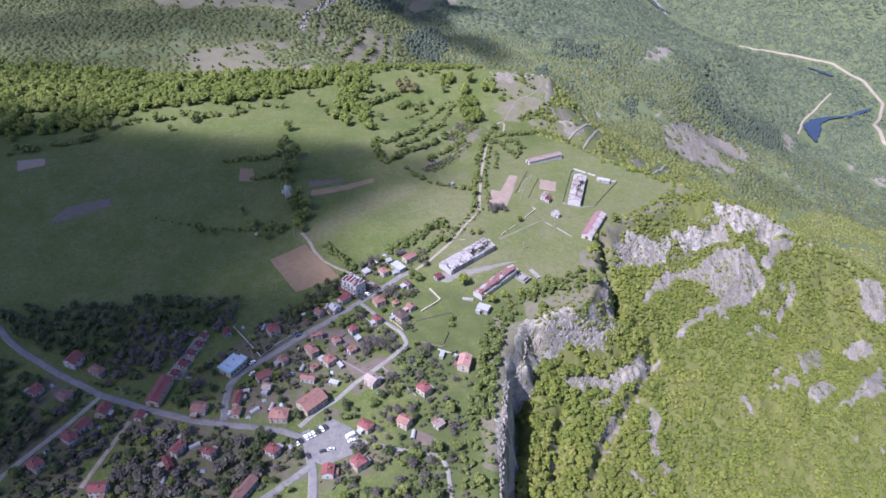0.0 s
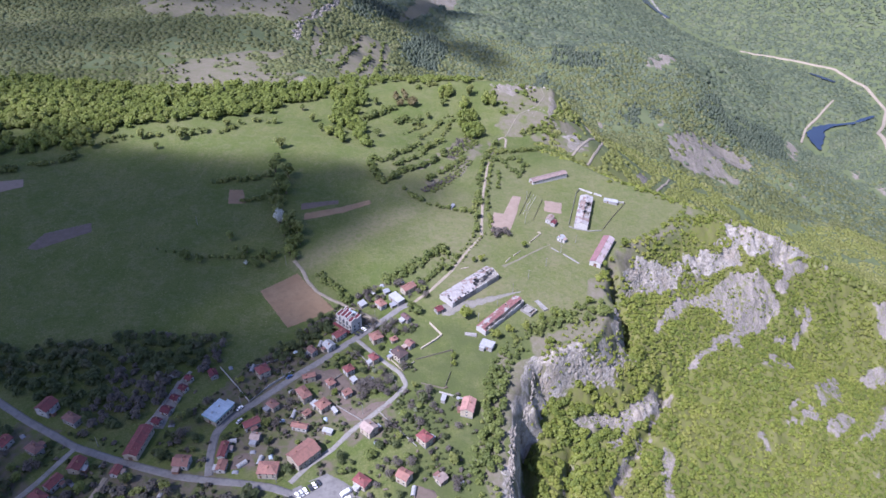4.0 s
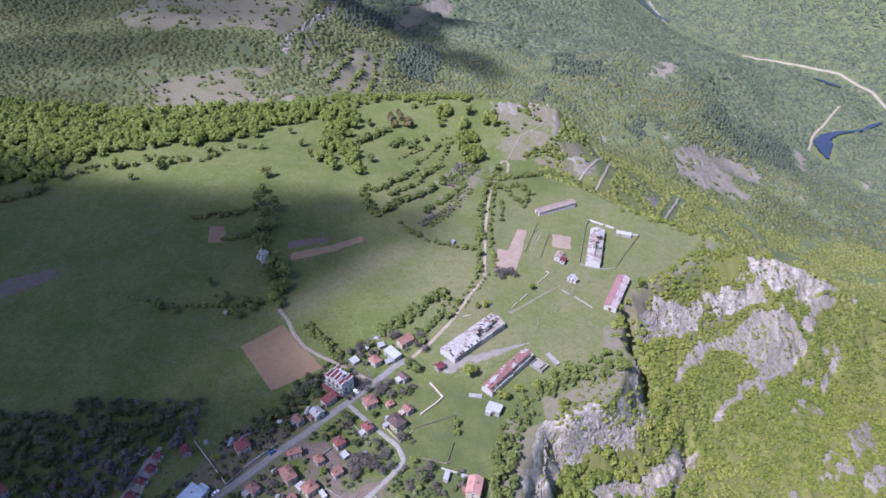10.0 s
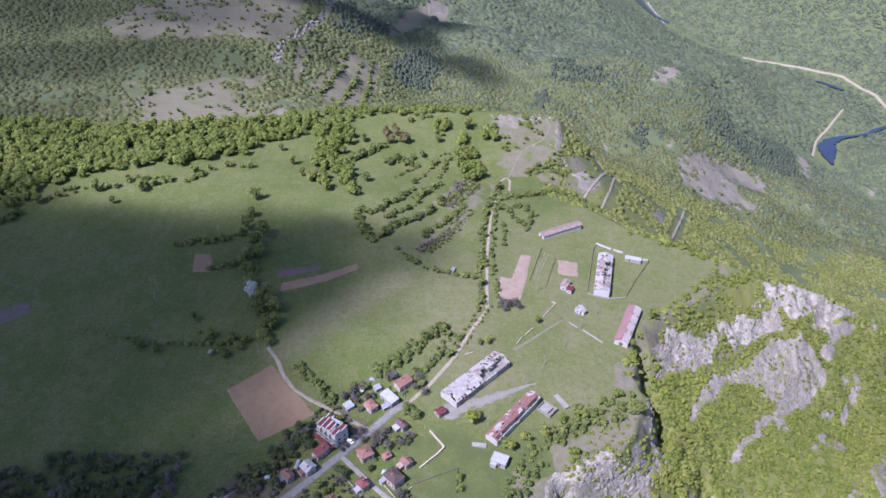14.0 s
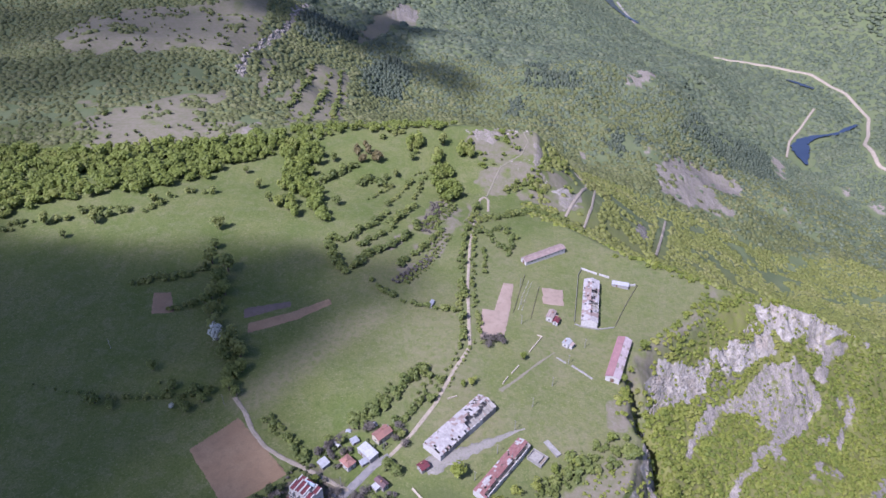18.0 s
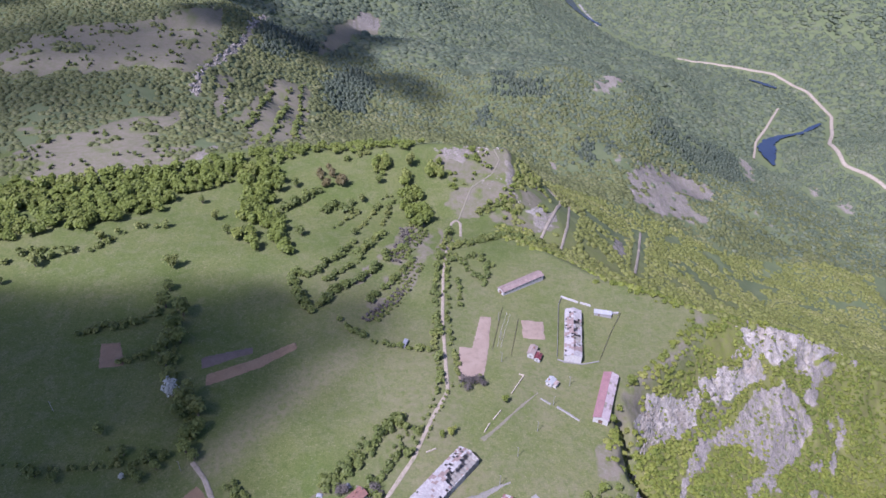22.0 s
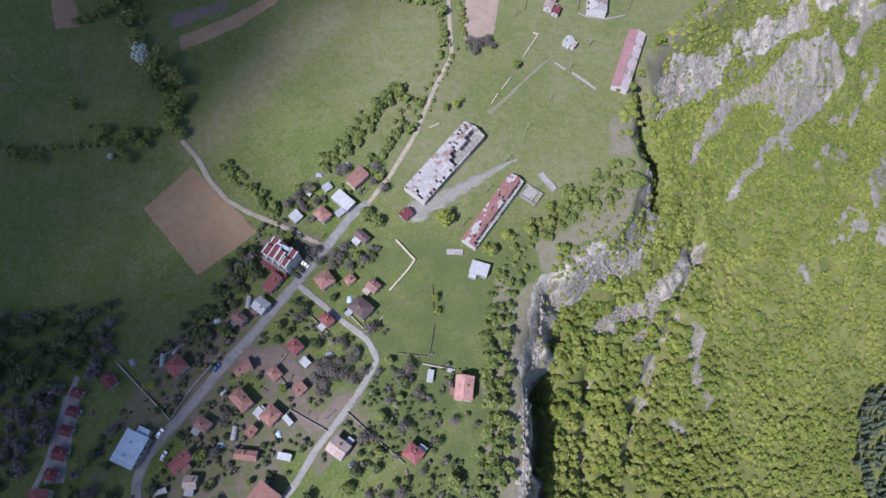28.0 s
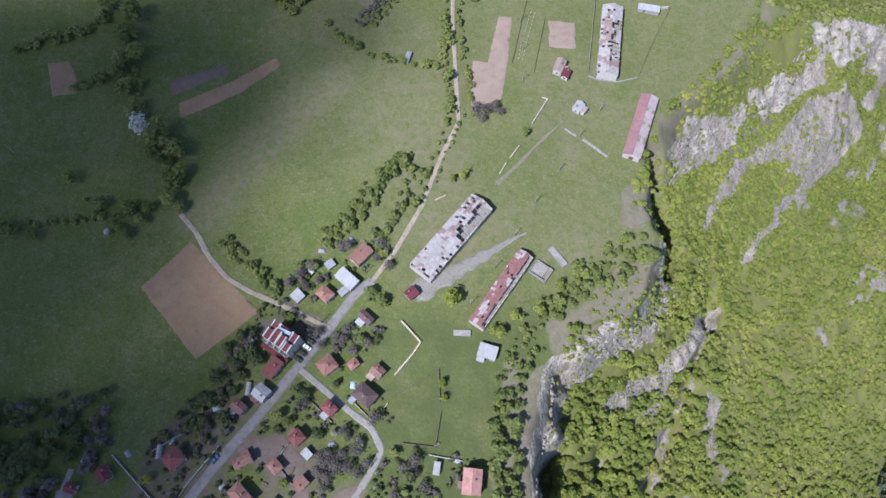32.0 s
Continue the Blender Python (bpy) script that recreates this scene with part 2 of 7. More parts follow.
PALE = weathered("pale_rose_sheet", (0.275, 0.235, 0.235), (0.235, 0.195, 0.195), (0.17, 0.13, 0.13), 2.5, vary=0.3)
FADED = weathered("faded_brown_sheet", (0.185, 0.138, 0.122), (0.155, 0.112, 0.100), (0.225, 0.195, 0.178), 3.0, vary=0.4)
TIMBER = weathered("grey_timber", (0.18, 0.155, 0.12), (0.14, 0.12, 0.095), (0.07, 0.06, 0.05), 1.0)
BARK = weathered("bark", (0.11, 0.085, 0.060), (0.08, 0.062, 0.045), (0.05, 0.045, 0.03), 0.6)
DOOR = weathered("brown_door", (0.13, 0.075, 0.045), (0.10, 0.06, 0.04), (0.06, 0.04, 0.03), 0.8)
FRAME = weathered("white_frame", (0.434, 0.434, 0.420), (0.392, 0.392, 0.378), (0.280, 0.273, 0.252), 0.8)
TEAL = weathered("teal_paint", (0.10, 0.34, 0.33), (0.08, 0.29, 0.29), (0.10, 0.22, 0.22), 1.5)
GLASS = Nodes("dark_window", 0.08, 0.0, 0.6).done((0.022, 0.026, 0.032))
TYRE = Nodes("tyre", 0.9).done((0.02, 0.02, 0.02))
CARPAINT = {k: weathered(k + "_car_paint", c, c, tuple(v * 0.8 for v in c), 3, 0.8, 0.3, 0.0, 0.0)
            for k, c in {"white": (0.72, 0.72, 0.71), "dark": (0.035, 0.037, 0.042), "silver": (0.42, 0.43, 0.44), "red": (0.30, 0.03, 0.03), "blue": (0.05, 0.09, 0.20)}.items()}
CRAG = weathered("limestone", (0.268, 0.246, 0.212), (0.186, 0.167, 0.140), (0.084, 0.078, 0.058), 3.4, 0.7, vary=0.55, local=False)
LEAF_SPRING = leafy("spring_leaves", (0.112, 0.150, 0.028), (0.196, 0.224, 0.038), (0.250, 0.252, 0.066))
LEAF_GREEN = leafy("green_leaves", (0.098, 0.128, 0.034), (0.150, 0.180, 0.044), (0.205, 0.218, 0.062))
LEAF_BELT = leafy("belt_leaves", (0.140, 0.178, 0.034), (0.172, 0.210, 0.040), (0.204, 0.226, 0.054))
LEAF_DARK = leafy("dull_leaves", (0.056, 0.076, 0.026), (0.082, 0.102, 0.036), (0.115, 0.112, 0.068))
LEAF_HILL = leafy("scrub_leaves", (0.150, 0.172, 0.044), (0.196, 0.212, 0.056), (0.234, 0.234, 0.086))
# A little haze is mixed into the far leaves: paler and bluer.
LEAF_FAR = leafy("hill_leaves", (0.112, 0.128, 0.048), (0.146, 0.162, 0.058), (0.190, 0.196, 0.086))
# Aerial haze painted into the leaf colour, greyed and bluish.
LEAF_HAZED = leafy("hazed_leaves", (0.098, 0.126, 0.076), (0.122, 0.150, 0.086), (0.160, 0.180, 0.104))
LEAF_PINE = leafy("pine_needles", (0.050, 0.068, 0.044), (0.060, 0.078, 0.048), (0.070, 0.086, 0.050), 0.25)
LEAF_TWIG = leafy("bare_twigs", (0.080, 0.070, 0.060), (0.100, 0.088, 0.075), (0.092, 0.090, 0.058), 0.25)
LEAF_RUSSET = leafy("russet_leaves", (0.142, 0.122, 0.050), (0.165, 0.140, 0.060), (0.15, 0.145, 0.05))
LEAF_PALE = leafy("pale_leaves", (0.17, 0.20, 0.11), (0.22, 0.24, 0.15), (0.26, 0.27, 0.19))
BLOSSOM = leafy("white_blossom", (0.46, 0.47, 0.40), (0.54, 0.55, 0.48), (0.44, 0.47, 0.36))


def cloudy(name):
    """Cloud: white, and letting light through where it is thin."""
    n = Nodes(name, 1.0, 0.0, 0.0)
    clear, mix = n.add("ShaderNodeBsdfTransparent", Color=(1, 1, 1, 1)), n.add("ShaderNodeMixShader")
    n.done((0.8, 0.8, 0.8))
    n.link(n.value("veil"), mix.inputs[0])
    n.link(clear.outputs[0], mix.inputs[1])
    n.link(n.bsdf.outputs[0], mix.inputs[2])
    n.link(mix.outputs[0], n.tree.nodes["Material Output"].inputs["Surface"])
    return n.mat


CLOUD = cloudy("cloud")
# ---- the lie of the land ----
def lattice(x, y, size, seed):
    """Smooth value noise between 0 and 1, one value a cell of that size."""
    def cell(i, j):
        v = np.sin(i * 127.1 + j * 311.7 + seed * 74.7) * 43758.5453
        return v - np.floor(v)
    u, v = np.asarray(x, float) / size, np.asarray(y, float) / size
    i, j = np.floor(u), np.floor(v)
    a, b = u - i, v - j
    a, b = a * a * (3 - 2 * a), b * b * (3 - 2 * b)
    return (cell(i, j) * (1 - a) + cell(i + 1, j) * a) * (1 - b) + (cell(i, j + 1) * (1 - a) + cell(i + 1, j + 1) * a) * b


def rough(x, y, size, seed, octaves=3):
    """Fractal noise about zero."""
    return sum((lattice(x, y, size / 2 ** k, seed + k) - 0.5) / 1.8 ** k for k in range(octaves))


# Cross-sections of the land from south to north. Each runs from west to east over: far west, west, field,
# village, cliff edge, cliff foot, upper slope, lower slope, valley and the hills past the river.
SOUTH = {
    -400: ((-1500, 40), (-500, 10), (-180, 0), (0, -6), (45, -12), (54, -58), (130, -110), (320, -200), (800, -340), (2200, -60)),
    180: ((-1500, 40), (-500, 8), (-180, -1), (0, -6), (47, -13), (54, -56), (125, -98), (310, -180), (800, -345), (2200, -60)),
    320: ((-1500, 40), (-500, 10), (-180, -2), (0, -7), (61, -14), (66, -48), (123, -79), (311, -166), (820, -350), (2200, -80)),
    336: ((-1500, 40), (-500, 11), (-180, -2), (0, -7), (69, -15), (75, -48), (125, -74), (312, -160), (820, -350), (2200, -80)),
    350: ((-1500, 40), (-500, 12), (-180, -3), (0, -7), (74, -15), (80, -46), (127, -70), (312, -154), (820, -350), (2200, -80)),
    362: ((-1500, 40), (-500, 12), (-180, -3), (0, -7), (75, -14), (83, -43), (128, -66), (312, -150), (820, -350), (2200, -80)),
    384: ((-1500, 40), (-500, 12), (-180, -3), (10, -7), (112, -16), (128, -42), (160, -72), (315, -142), (820, -350), (2200, -80)),
    412: ((-1500, 40), (-500, 12), (-180, -3), (20, -7), (134, -16), (146, -42), (190, -82), (324, -126), (840, -350), (2200, -80)),
}
MIDDLE = {
    450: ((-1500, 40), (-500, 14), (-180, -2), (30, -6), (141, -14), (153, -40), (225, -78), (345, -128), (860, -350), (2200, -80)),
    490: ((-1500, 40), (-500, 16), (-180, 0), (40, -6), (158, -14), (184, -40), (262, -80), (372, -150), (880, -352), (2200, -80)),
    524: ((-1500, 40), (-500, 18), (-180, 1), (50, -6), (204, -17), (233, -40), (303, -74), (395, -128), (900, -355), (2200, -80)),
    562: ((-1500, 40), (-500, 20), (-180, 4), (60, -7), (240, -18), (282, -33), (320, -46), (372, -76), (920, -358), (2200, -80)),
    600: ((-1500, 40), (-500, 20), (-185, 6), (65, -9), (176, -12), (225, -38), (300, -66), (400, -106), (930, -360), (2200, -80)),
    645: ((-1500, 40), (-500, 20), (-190, 8), (70, -12), (140, -14), (190, -42), (250, -76), (420, -142), (940, -362), (2200, -80)),
}
NORTH = {
    685: ((-1500, 40), (-500, 20), (-200, 8), (72, -19), (112, -22), (165, -38), (245, -84), (425, -166), (950, -364), (2200, -80)),
    712: ((-1500, 40), (-500, 18), (-210, 6), (75, -21), (125, -26), (175, -38), (254, -94), (430, -180), (960, -366), (2200, -80)),
    812: ((-1500, 40), (-500, 6), (-220, 0), (80, 3), (142, -4), (195, -58), (282, -122), (470, -236), (900, -370), (2200, -80)),
    940: ((-1500, 40), (-480, 2), (-230, -14), (40, -52), (150, -88), (220, -120), (330, -170), (520, -270), (880, -372), (2200, -90)),
    1180: ((-1500, 50), (-480, 4), (-220, -16), (0, -112), (160, -152), (290, -176), (430, -208), (600, -312), (800, -366), (2200, -60)),
    1420: ((-1500, 70), (-500, 16), (-230, -10), (20, -130), (200, -176), (330, -170), (480, -182), (680, -330), (850, -372), (2200, 0)),
    1720: ((-1500, 90), (-500, 40), (-230, -20), (40, -150), (240, -210), (420, -240), (620, -290), (860, -366), (1060, -368), (2200, 40)),
    2100: ((-1500, 120), (-500, 60), (-200, 10), (60, -120), (260, -200), (460, -270), (640, -320), (850, -344), (1010, -342), (2200, 120)),
    5000: ((-1500, 300), (-500, 260), (-200, 240), (60, 200), (260, 180), (460, 160), (640, 140), (850, 130), (1010, 150), (2200, 400)),
}
SECTIONS = {**SOUTH, **MIDDLE, **NORTH}


def steps(near0, near1, step, far0, far1, grow):
    """Grid lines: even between near0 and near1, then wider and wider out to far0 and far1."""
    lines = list(np.arange(near0, near1 + step / 2, step))
    for end, way in ((far0, -1), (far1, 1)):
        at, gap = (lines[0] if way < 0 else lines[-1]), step
        while (end - at) * way > 0:
            gap *= grow
            at += way * gap
            lines.insert(0, at) if way < 0 else lines.append(at)
    return np.array(lines)


def refined(lines, lo, hi, step):
    """The same grid lines, but closer between lo and hi."""
    return np.r_[lines[lines < lo - step / 2], np.arange(lo, hi, step), lines[lines > hi - step / 2]]


GX = refined(steps(-330, 420, 2.75, -4500, 4800, 1.05), 44, 330, 1.5)
GY = refined(steps(195, 860, 2.75, -900, 4900, 1.05), 240, 590, 1.5)


def lofted():
    """The height on every crossing of the grid lines."""
    rows = sorted(SECTIONS)
    table = np.array([SECTIONS[r] for r in rows], float)
    height = np.empty((len(GY), len(GX)))
    for n, y in enumerate(GY):
        wob = np.clip((y - 300) / 40, 0.6, 1) * (9 * rough(y, 0.0, 46, 5, 4))
        k = int(np.clip(np.searchsorted(rows, y) - 1, 0, len(rows) - 2))
        f = np.clip((y - rows[k]) / (rows[k + 1] - rows[k]), 0, 1)
        line = table[k] * (1 - f) + table[k + 1] * f
        xs = line[:, 0].copy()
        if y < 600:
            xs[4:6] += wob + (4.0 * rough(y, 7.0, 12, 9, 3) if y < 480 else 0.0)
        height[n] = np.interp(GX, xs, line[:, 1])
    return height


def softened(h, passes):
    for _ in range(passes):
        p = np.pad(h, 1, mode="edge")
        h = (p[:-2, 1:-1] + p[2:, 1:-1] + p[1:-1, :-2] + p[1:-1, 2:] + 4 * p[1:-1, 1:-1]) / 8
    return h


MX, MY = np.meshgrid(GX, GY)
HEIGHT = softened(lofted(), 3)
_gy, _gx = np.gradient(HEIGHT, GY, GX)
STEEP = np.hypot(_gx, _gy)
# Broken rock on the steep faces, gentle swells on the meadows, gullies on the far hills
_wild = np.clip((STEEP - 0.25) / 0.8, 0, 1) * np.where((MY > 445) & (MX < 285), 0.4, 1)
HEIGHT = HEIGHT + _wild * (6 * rough(MX, MY, 19, 11, 4) + 4 * rough(MX, MY, 7, 15, 3)) + (1 - _wild) * 1.2 * rough(MX, MY, 60, 21, 2)
_away = np.clip((MY - 760) / 300, 0, 1) + np.clip((MX - 430) / 200, 0, 1)
HEIGHT += np.clip(_away, 0, 1) * (46 * rough(MX, MY, 260, 31, 4)) * np.clip((HEIGHT + 372) / 60, 0.05, 1)


RIVER = [(723, 2789), (720, 2514), (730, 2406), (801, 2125), (922, 1930), (1014, 1827), (1042, 1779), (1050, 1671), (1055, 1600), (1020, 1556), (966, 1523), (906, 1510), (860, 1473), (827, 1404), (822, 1310), (848, 1275), (865, 1191), (918, 1158)]


def away(line):
    """How far every crossing of the grid is from a line of places."""
    best = np.full(MX.shape, 1e9)
    for (x0, y0), (x1, y1) in zip(line[:-1], line[1:]):
        f = np.clip(((MX - x0) * (x1 - x0) + (MY - y0) * (y1 - y0)) / ((x1 - x0) ** 2 + (y1 - y0) ** 2), 0, 1)
        best = np.minimum(best, np.hypot(MX - x0 - f * (x1 - x0), MY - y0 - f * (y1 - y0)))
    return best


def carve(line, depth, width):
    """Cuts a narrow ravine along a line of places."""
    return depth * np.exp(-(away(line) / width) ** 2)



HEIGHT -= carve([(148, 474), (148, 458), (153, 444), (156, 424), (150, 414)], 16, 4.5)
HEIGHT -= carve([(56, 190), (57, 250), (64, 300), (68, 335), (80, 362)], 14, 5.5)
_bank = away(RIVER)
HEIGHT = np.where(_bank < 260, np.minimum(HEIGHT, -373 + np.maximum(_bank - 26, 0) * 0.36), HEIGHT)
HEIGHT -= carve([(186, 401), (154, 353), (132, 322), (118, 290)], 7, 3.5)
HEIGHT -= carve([(101, 332), (88, 277)], 6, 3.5)
HEIGHT -= carve([(178, 396), (184, 408), (182, 392)], 9, 3.5)


# Where bare rock and loose scree show on the slopes
CLIFFS = [[(269, 559), (282, 564), (300, 566), (318, 566), (330, 561), (320, 554), (305, 546), (292, 539), (278, 545), (272, 542), (266, 550)],
          [(332, 562), (345, 568), (350, 562), (327, 550), (312, 543), (322, 555)],
          [(218, 518), (245, 529), (261, 537), (279, 546), (278, 538), (282, 534), (263, 525), (244, 514), (230, 507), (218, 513)],
          [(187, 500), (204, 506), (217, 513), (215, 504), (210, 493), (196, 482), (185, 479), (174, 487)]]
CRAGS = [[(158, 474), (173, 496), (186, 498), (177, 486), (163, 471)],
         [(79, 370), (91, 379), (105, 383), (115, 383), (121, 385), (135, 395), (151, 422), (158, 438), (157, 420), (147, 398), (134, 383), (119, 377), (99, 370), (89, 365)],
         [(148, 370), (166, 386), (187, 402), (184, 392), (166, 377), (154, 365)]]
SCREES = [[(293, 531), (307, 527), (315, 519), (308, 508), (287, 493), (272, 487), (262, 481), (255, 485), (249, 481), (252, 491), (238, 488), (219, 482), (206, 466), (194, 459), (185, 445), (179, 442), (194, 468), (209, 483), (228, 493), (246, 503), (259, 517), (275, 526)],
          [(178, 490), (190, 497), (206, 493), (201, 487), (184, 477), (172, 472), (160, 461), (155, 465)],
          [(186, 405), (185, 394), (173, 381), (158, 375), (155, 366), (133, 344), (126, 344), (139, 357), (125, 357), (106, 347), (103, 353), (118, 362), (142, 372), (153, 381), (163, 388), (168, 396)],
          [(171, 359), (176, 357), (182, 349), (175, 342), (172, 327), (166, 327), (167, 341)]]
SLIDES = [[(346, 469), (372, 485), (354, 445), (326, 436), (328, 450)], [(328, 441), (365, 482), (359, 456), (326, 427)],
          [(348, 404), (377, 429), (407, 462), (451, 499), (419, 445), (377, 421)], [(426, 551), (463, 559), (457, 527), (435, 528)],
          [(434, 1145), (459, 1159), (514, 1196), (539, 1190), (574, 1196), (597, 1171), (581, 1150), (530, 1120), (500, 1110), (478, 1060), (469, 1043), (499, 1020), (486, 1004), (449, 993), (428, 997), (400, 975), (390, 983), (359, 987), (377, 1061)],
          [(795, 1425), (734, 1272), (726, 1311), (745, 1375)], [(370, 1108), (393, 1131), (400, 1119), (374, 1090)], [(261, 1087), (274, 1100), (282, 1082), (271, 1076)], [(248, 780), (268, 789), (253, 743), (236, 719)],
          [(72, 803), (100, 808), (102, 800), (97, 783), (80, 790)], [(137, 794), (147, 787), (139, 757), (131, 762)], [(148, 722), (179, 750), (172, 722), (148, 697)],
          [(-25, 1640), (-1, 1788), (49, 1807), (38, 1690), (0, 1640)]]


def inside(x, y, outline):
    """Which places lie inside an outline."""
    hit, o = np.zeros(np.shape(x), bool), np.array(outline, float)
    for (ax, ay), (bx, by) in zip(o, np.roll(o, -1, 0)):
        hit ^= ((ay > y) != (by > y)) & (x < (bx - ax) * (y - ay) / (by - ay + 1e-12) + ax)
    return hit


def cover(x, y, outlines, shake=5.0):
    """Which places lie inside any of the outlines, whose edges are uneven."""
    u, v = x + shake * rough(x, y, 8, 3), y + shake * rough(x, y, 8, 4)
    return np.any([inside(u, v, o) for o in outlines], axis=0)


# Joints and ledges of the bare rock
_face = softened(cover(MX, MY, CLIFFS + CRAGS).astype(float), 1)
_joint = np.abs(rough(MX + 0.5 * MY, MY - 0.5 * MX, 11, 101, 3)) * 5 + 1.8 * rough(MX * 2.6, MY * 0.8, 11, 104, 3) + 2.6 * rough(MX, MY, 6, 106, 2)
HEIGHT += _face * (_joint - 1.0) + softened(cover(MX, MY, SCREES).astype(float), 1) * 1.6 * rough(MX, MY, 4, 107, 2)


def ground(x, y):
    """The height of the ground at a place, or at arrays of places."""
    i = np.clip(np.searchsorted(GX, x) - 1, 0, len(GX) - 2)
    j = np.clip(np.searchsorted(GY, y) - 1, 0, len(GY) - 2)
    u = np.clip((x - GX[i]) / (GX[i + 1] - GX[i]), 0, 1)
    v = np.clip((y - GY[j]) / (GY[j + 1] - GY[j]), 0, 1)
    return (HEIGHT[j, i] * (1 - u) + HEIGHT[j, i + 1] * u) * (1 - v) + (HEIGHT[j + 1, i] * (1 - u) + HEIGHT[j + 1, i + 1] * u) * v


# ---- helpers for building ----
def mesh_of(name, verts, faces, material, smooth=False, tint=None):
    """A mesh from arrays of corners and of faces that all have the same number of corners."""
    me = bpy.data.meshes.new(name)
    verts, faces = np.asarray(verts, np.float32), np.asarray(faces, np.int32)
    me.vertices.add(len(verts))
    me.vertices.foreach_set("co", verts.ravel())
    k = faces.shape[1]
    me.loops.add(faces.size)
    me.loops.foreach_set("vertex_index", faces.ravel())
    me.polygons.add(len(faces))
    me.polygons.foreach_set("loop_start", np.arange(0, faces.size, k, dtype=np.int32))
    if smooth:
        me.polygons.foreach_set("use_smooth", np.ones(len(faces), bool))
    if tint is not None:
        me.attributes.new("tint", "FLOAT", "POINT").data.foreach_set("value", np.asarray(tint, np.float32))
    me.materials.append(material)
    me.update(calc_edges=True)
    return me


def bm_mesh(name, bm, material):
    bmesh.ops.recalc_face_normals(bm, faces=bm.faces)
    me = bpy.data.meshes.new(name)
    bm.to_mesh(me)
    bm.free()
    me.materials.append(material)
    return me


def part(name, bm, material, parent, label=""):
    """One mesh object under a thing or under a part."""
    ob = new(name, bm_mesh(name, bm, material) if isinstance(bm, bmesh.types.BMesh) else bm)
    ob.parent = parent
    return tagged(ob, label)


def solid(bm, points, faces):
    vs = [bm.verts.new(p) for p in points]
    for f in faces:
        bm.faces.new([vs[i] for i in f])
    return bm


def block(x0, x1, y0, y1, z0, z1, bm=None, bevel=0.0):
    """A box between two corners, with broken edges if asked for."""
    b = bmesh.new()
    solid(b, [(x, y, z) for z in (z0, z1) for y in (y0, y1) for x in (x0, x1)],
          [(0, 2, 3, 1), (4, 5, 7, 6), (0, 1, 5, 4), (2, 6, 7, 3), (0, 4, 6, 2), (1, 3, 7, 5)])
    if bevel:
        bmesh.ops.bevel(b, geom=b.edges[:], offset=bevel, segments=1, affect="EDGES")
    if bm is None:
        return b
    tmp = bpy.data.meshes.new("tmp")
    b.to_mesh(tmp)
    b.free()
    bm.from_mesh(tmp)
    bpy.data.meshes.remove(tmp)
    return bm


def tube(bm, a, b, r0, r1, sides=6):
    """A tapered round bar from a to b."""
    a, b = Vector(a), Vector(b)
    turn = (b - a).to_track_quat("Z", "Y")
    rings = []
    for p, r in ((a, r0), (b, r1)):
        rings.append([bm.verts.new(p + turn @ Vector((r * math.cos(2 * math.pi * i / sides), r * math.sin(2 * math.pi * i / sides), 0))) for i in range(sides)])
    for i in range(sides):
        j = (i + 1) % sides
        bm.faces.new((rings[0][i], rings[0][j], rings[1][j], rings[1][i]))
    bm.faces.new(rings[1])
    bm.faces.new(rings[0][::-1])
    return bm


def along(points, step):
    """Places and headings every step metres along a smooth line through the points."""
    p = np.array(points, float)
    t = np.r_[0, np.cumsum(np.hypot(*np.diff(p, axis=0).T))]
    s = np.linspace(0, t[-1], max(int(t[-1] / step), 2) + 1)
    xy = np.stack([np.interp(s, t, p[:, c]) for c in (0, 1)], 1)
    k = max(int(4 / step), 1) if t[-1] < 900 else 2
    for _ in range(k):
        q = xy.copy()
        q[1:-1] = (xy[:-2] + 2 * xy[1:-1] + xy[2:]) / 4
        xy = q
    way = np.gradient(xy, axis=0)
    return xy, way / np.maximum(np.hypot(*way.T)[:, None], 1e-6)


def reach(x, y, strokes):
    """How far places are from the edge of the nearest stroke (x0, y0, x1, y1, half width); negative inside."""
    best = np.full(np.shape(x), 1e9)
    for x0, y0, x1, y1, w in strokes:
        dx, dy = x1 - x0, y1 - y0
        f = np.clip(((x - x0) * dx + (y - y0) * dy) / (dx * dx + dy * dy + 1e-9), 0, 1)
        best = np.minimum(best, np.hypot(x - x0 - f * dx, y - y0 - f * dy) - w)
    return best


def rim(y):
    """Where the cliff edge runs."""
    rows = sorted(SECTIONS)
    return np.interp(y, rows, [SECTIONS[r][4][0] for r in rows])


# ---- the ground ----
VILLAGE = [(-220, 300), (-150, 284), (-115, 330), (-104, 352), (-70, 385), (-52, 415), (-24, 438), (8, 428), (-2, 400), (-6, 345), (10, 330), (26, 318), (26, 250), (28, 200), (-225, 200)]
ROCKY = [(150, 728, 166, 744, 3), (60, 205, 62, 318, 2), (52, 240, 51, 271, 1.5), (51, 271, 61, 328, 1.8), (61, 328, 75, 366, 2)]
SLIDE = [(313, 515, 287, 492, 2.4), (287, 492, 266, 480, 1.8), (266, 480, 240, 458, 1.0), (240, 458, 208, 430, 0.5), (326, 540, 350, 555, 3), (316, 528, 346, 552, 2), (348, 519, 330, 495, 2),
         (317, 495, 304, 486, 1.5), (292, 420, 305, 428, 1.5), (305, 428, 315, 425, 1.5), (151, 352, 122, 310, 1.6), (170, 325, 175, 314, 2), (148, 302, 163, 293, 1.6), (186, 401, 154, 353, 0.3), (154, 353, 118, 290, 0.2), (101, 332, 88, 277, 0.2), (328, 412, 354, 429, 4)]
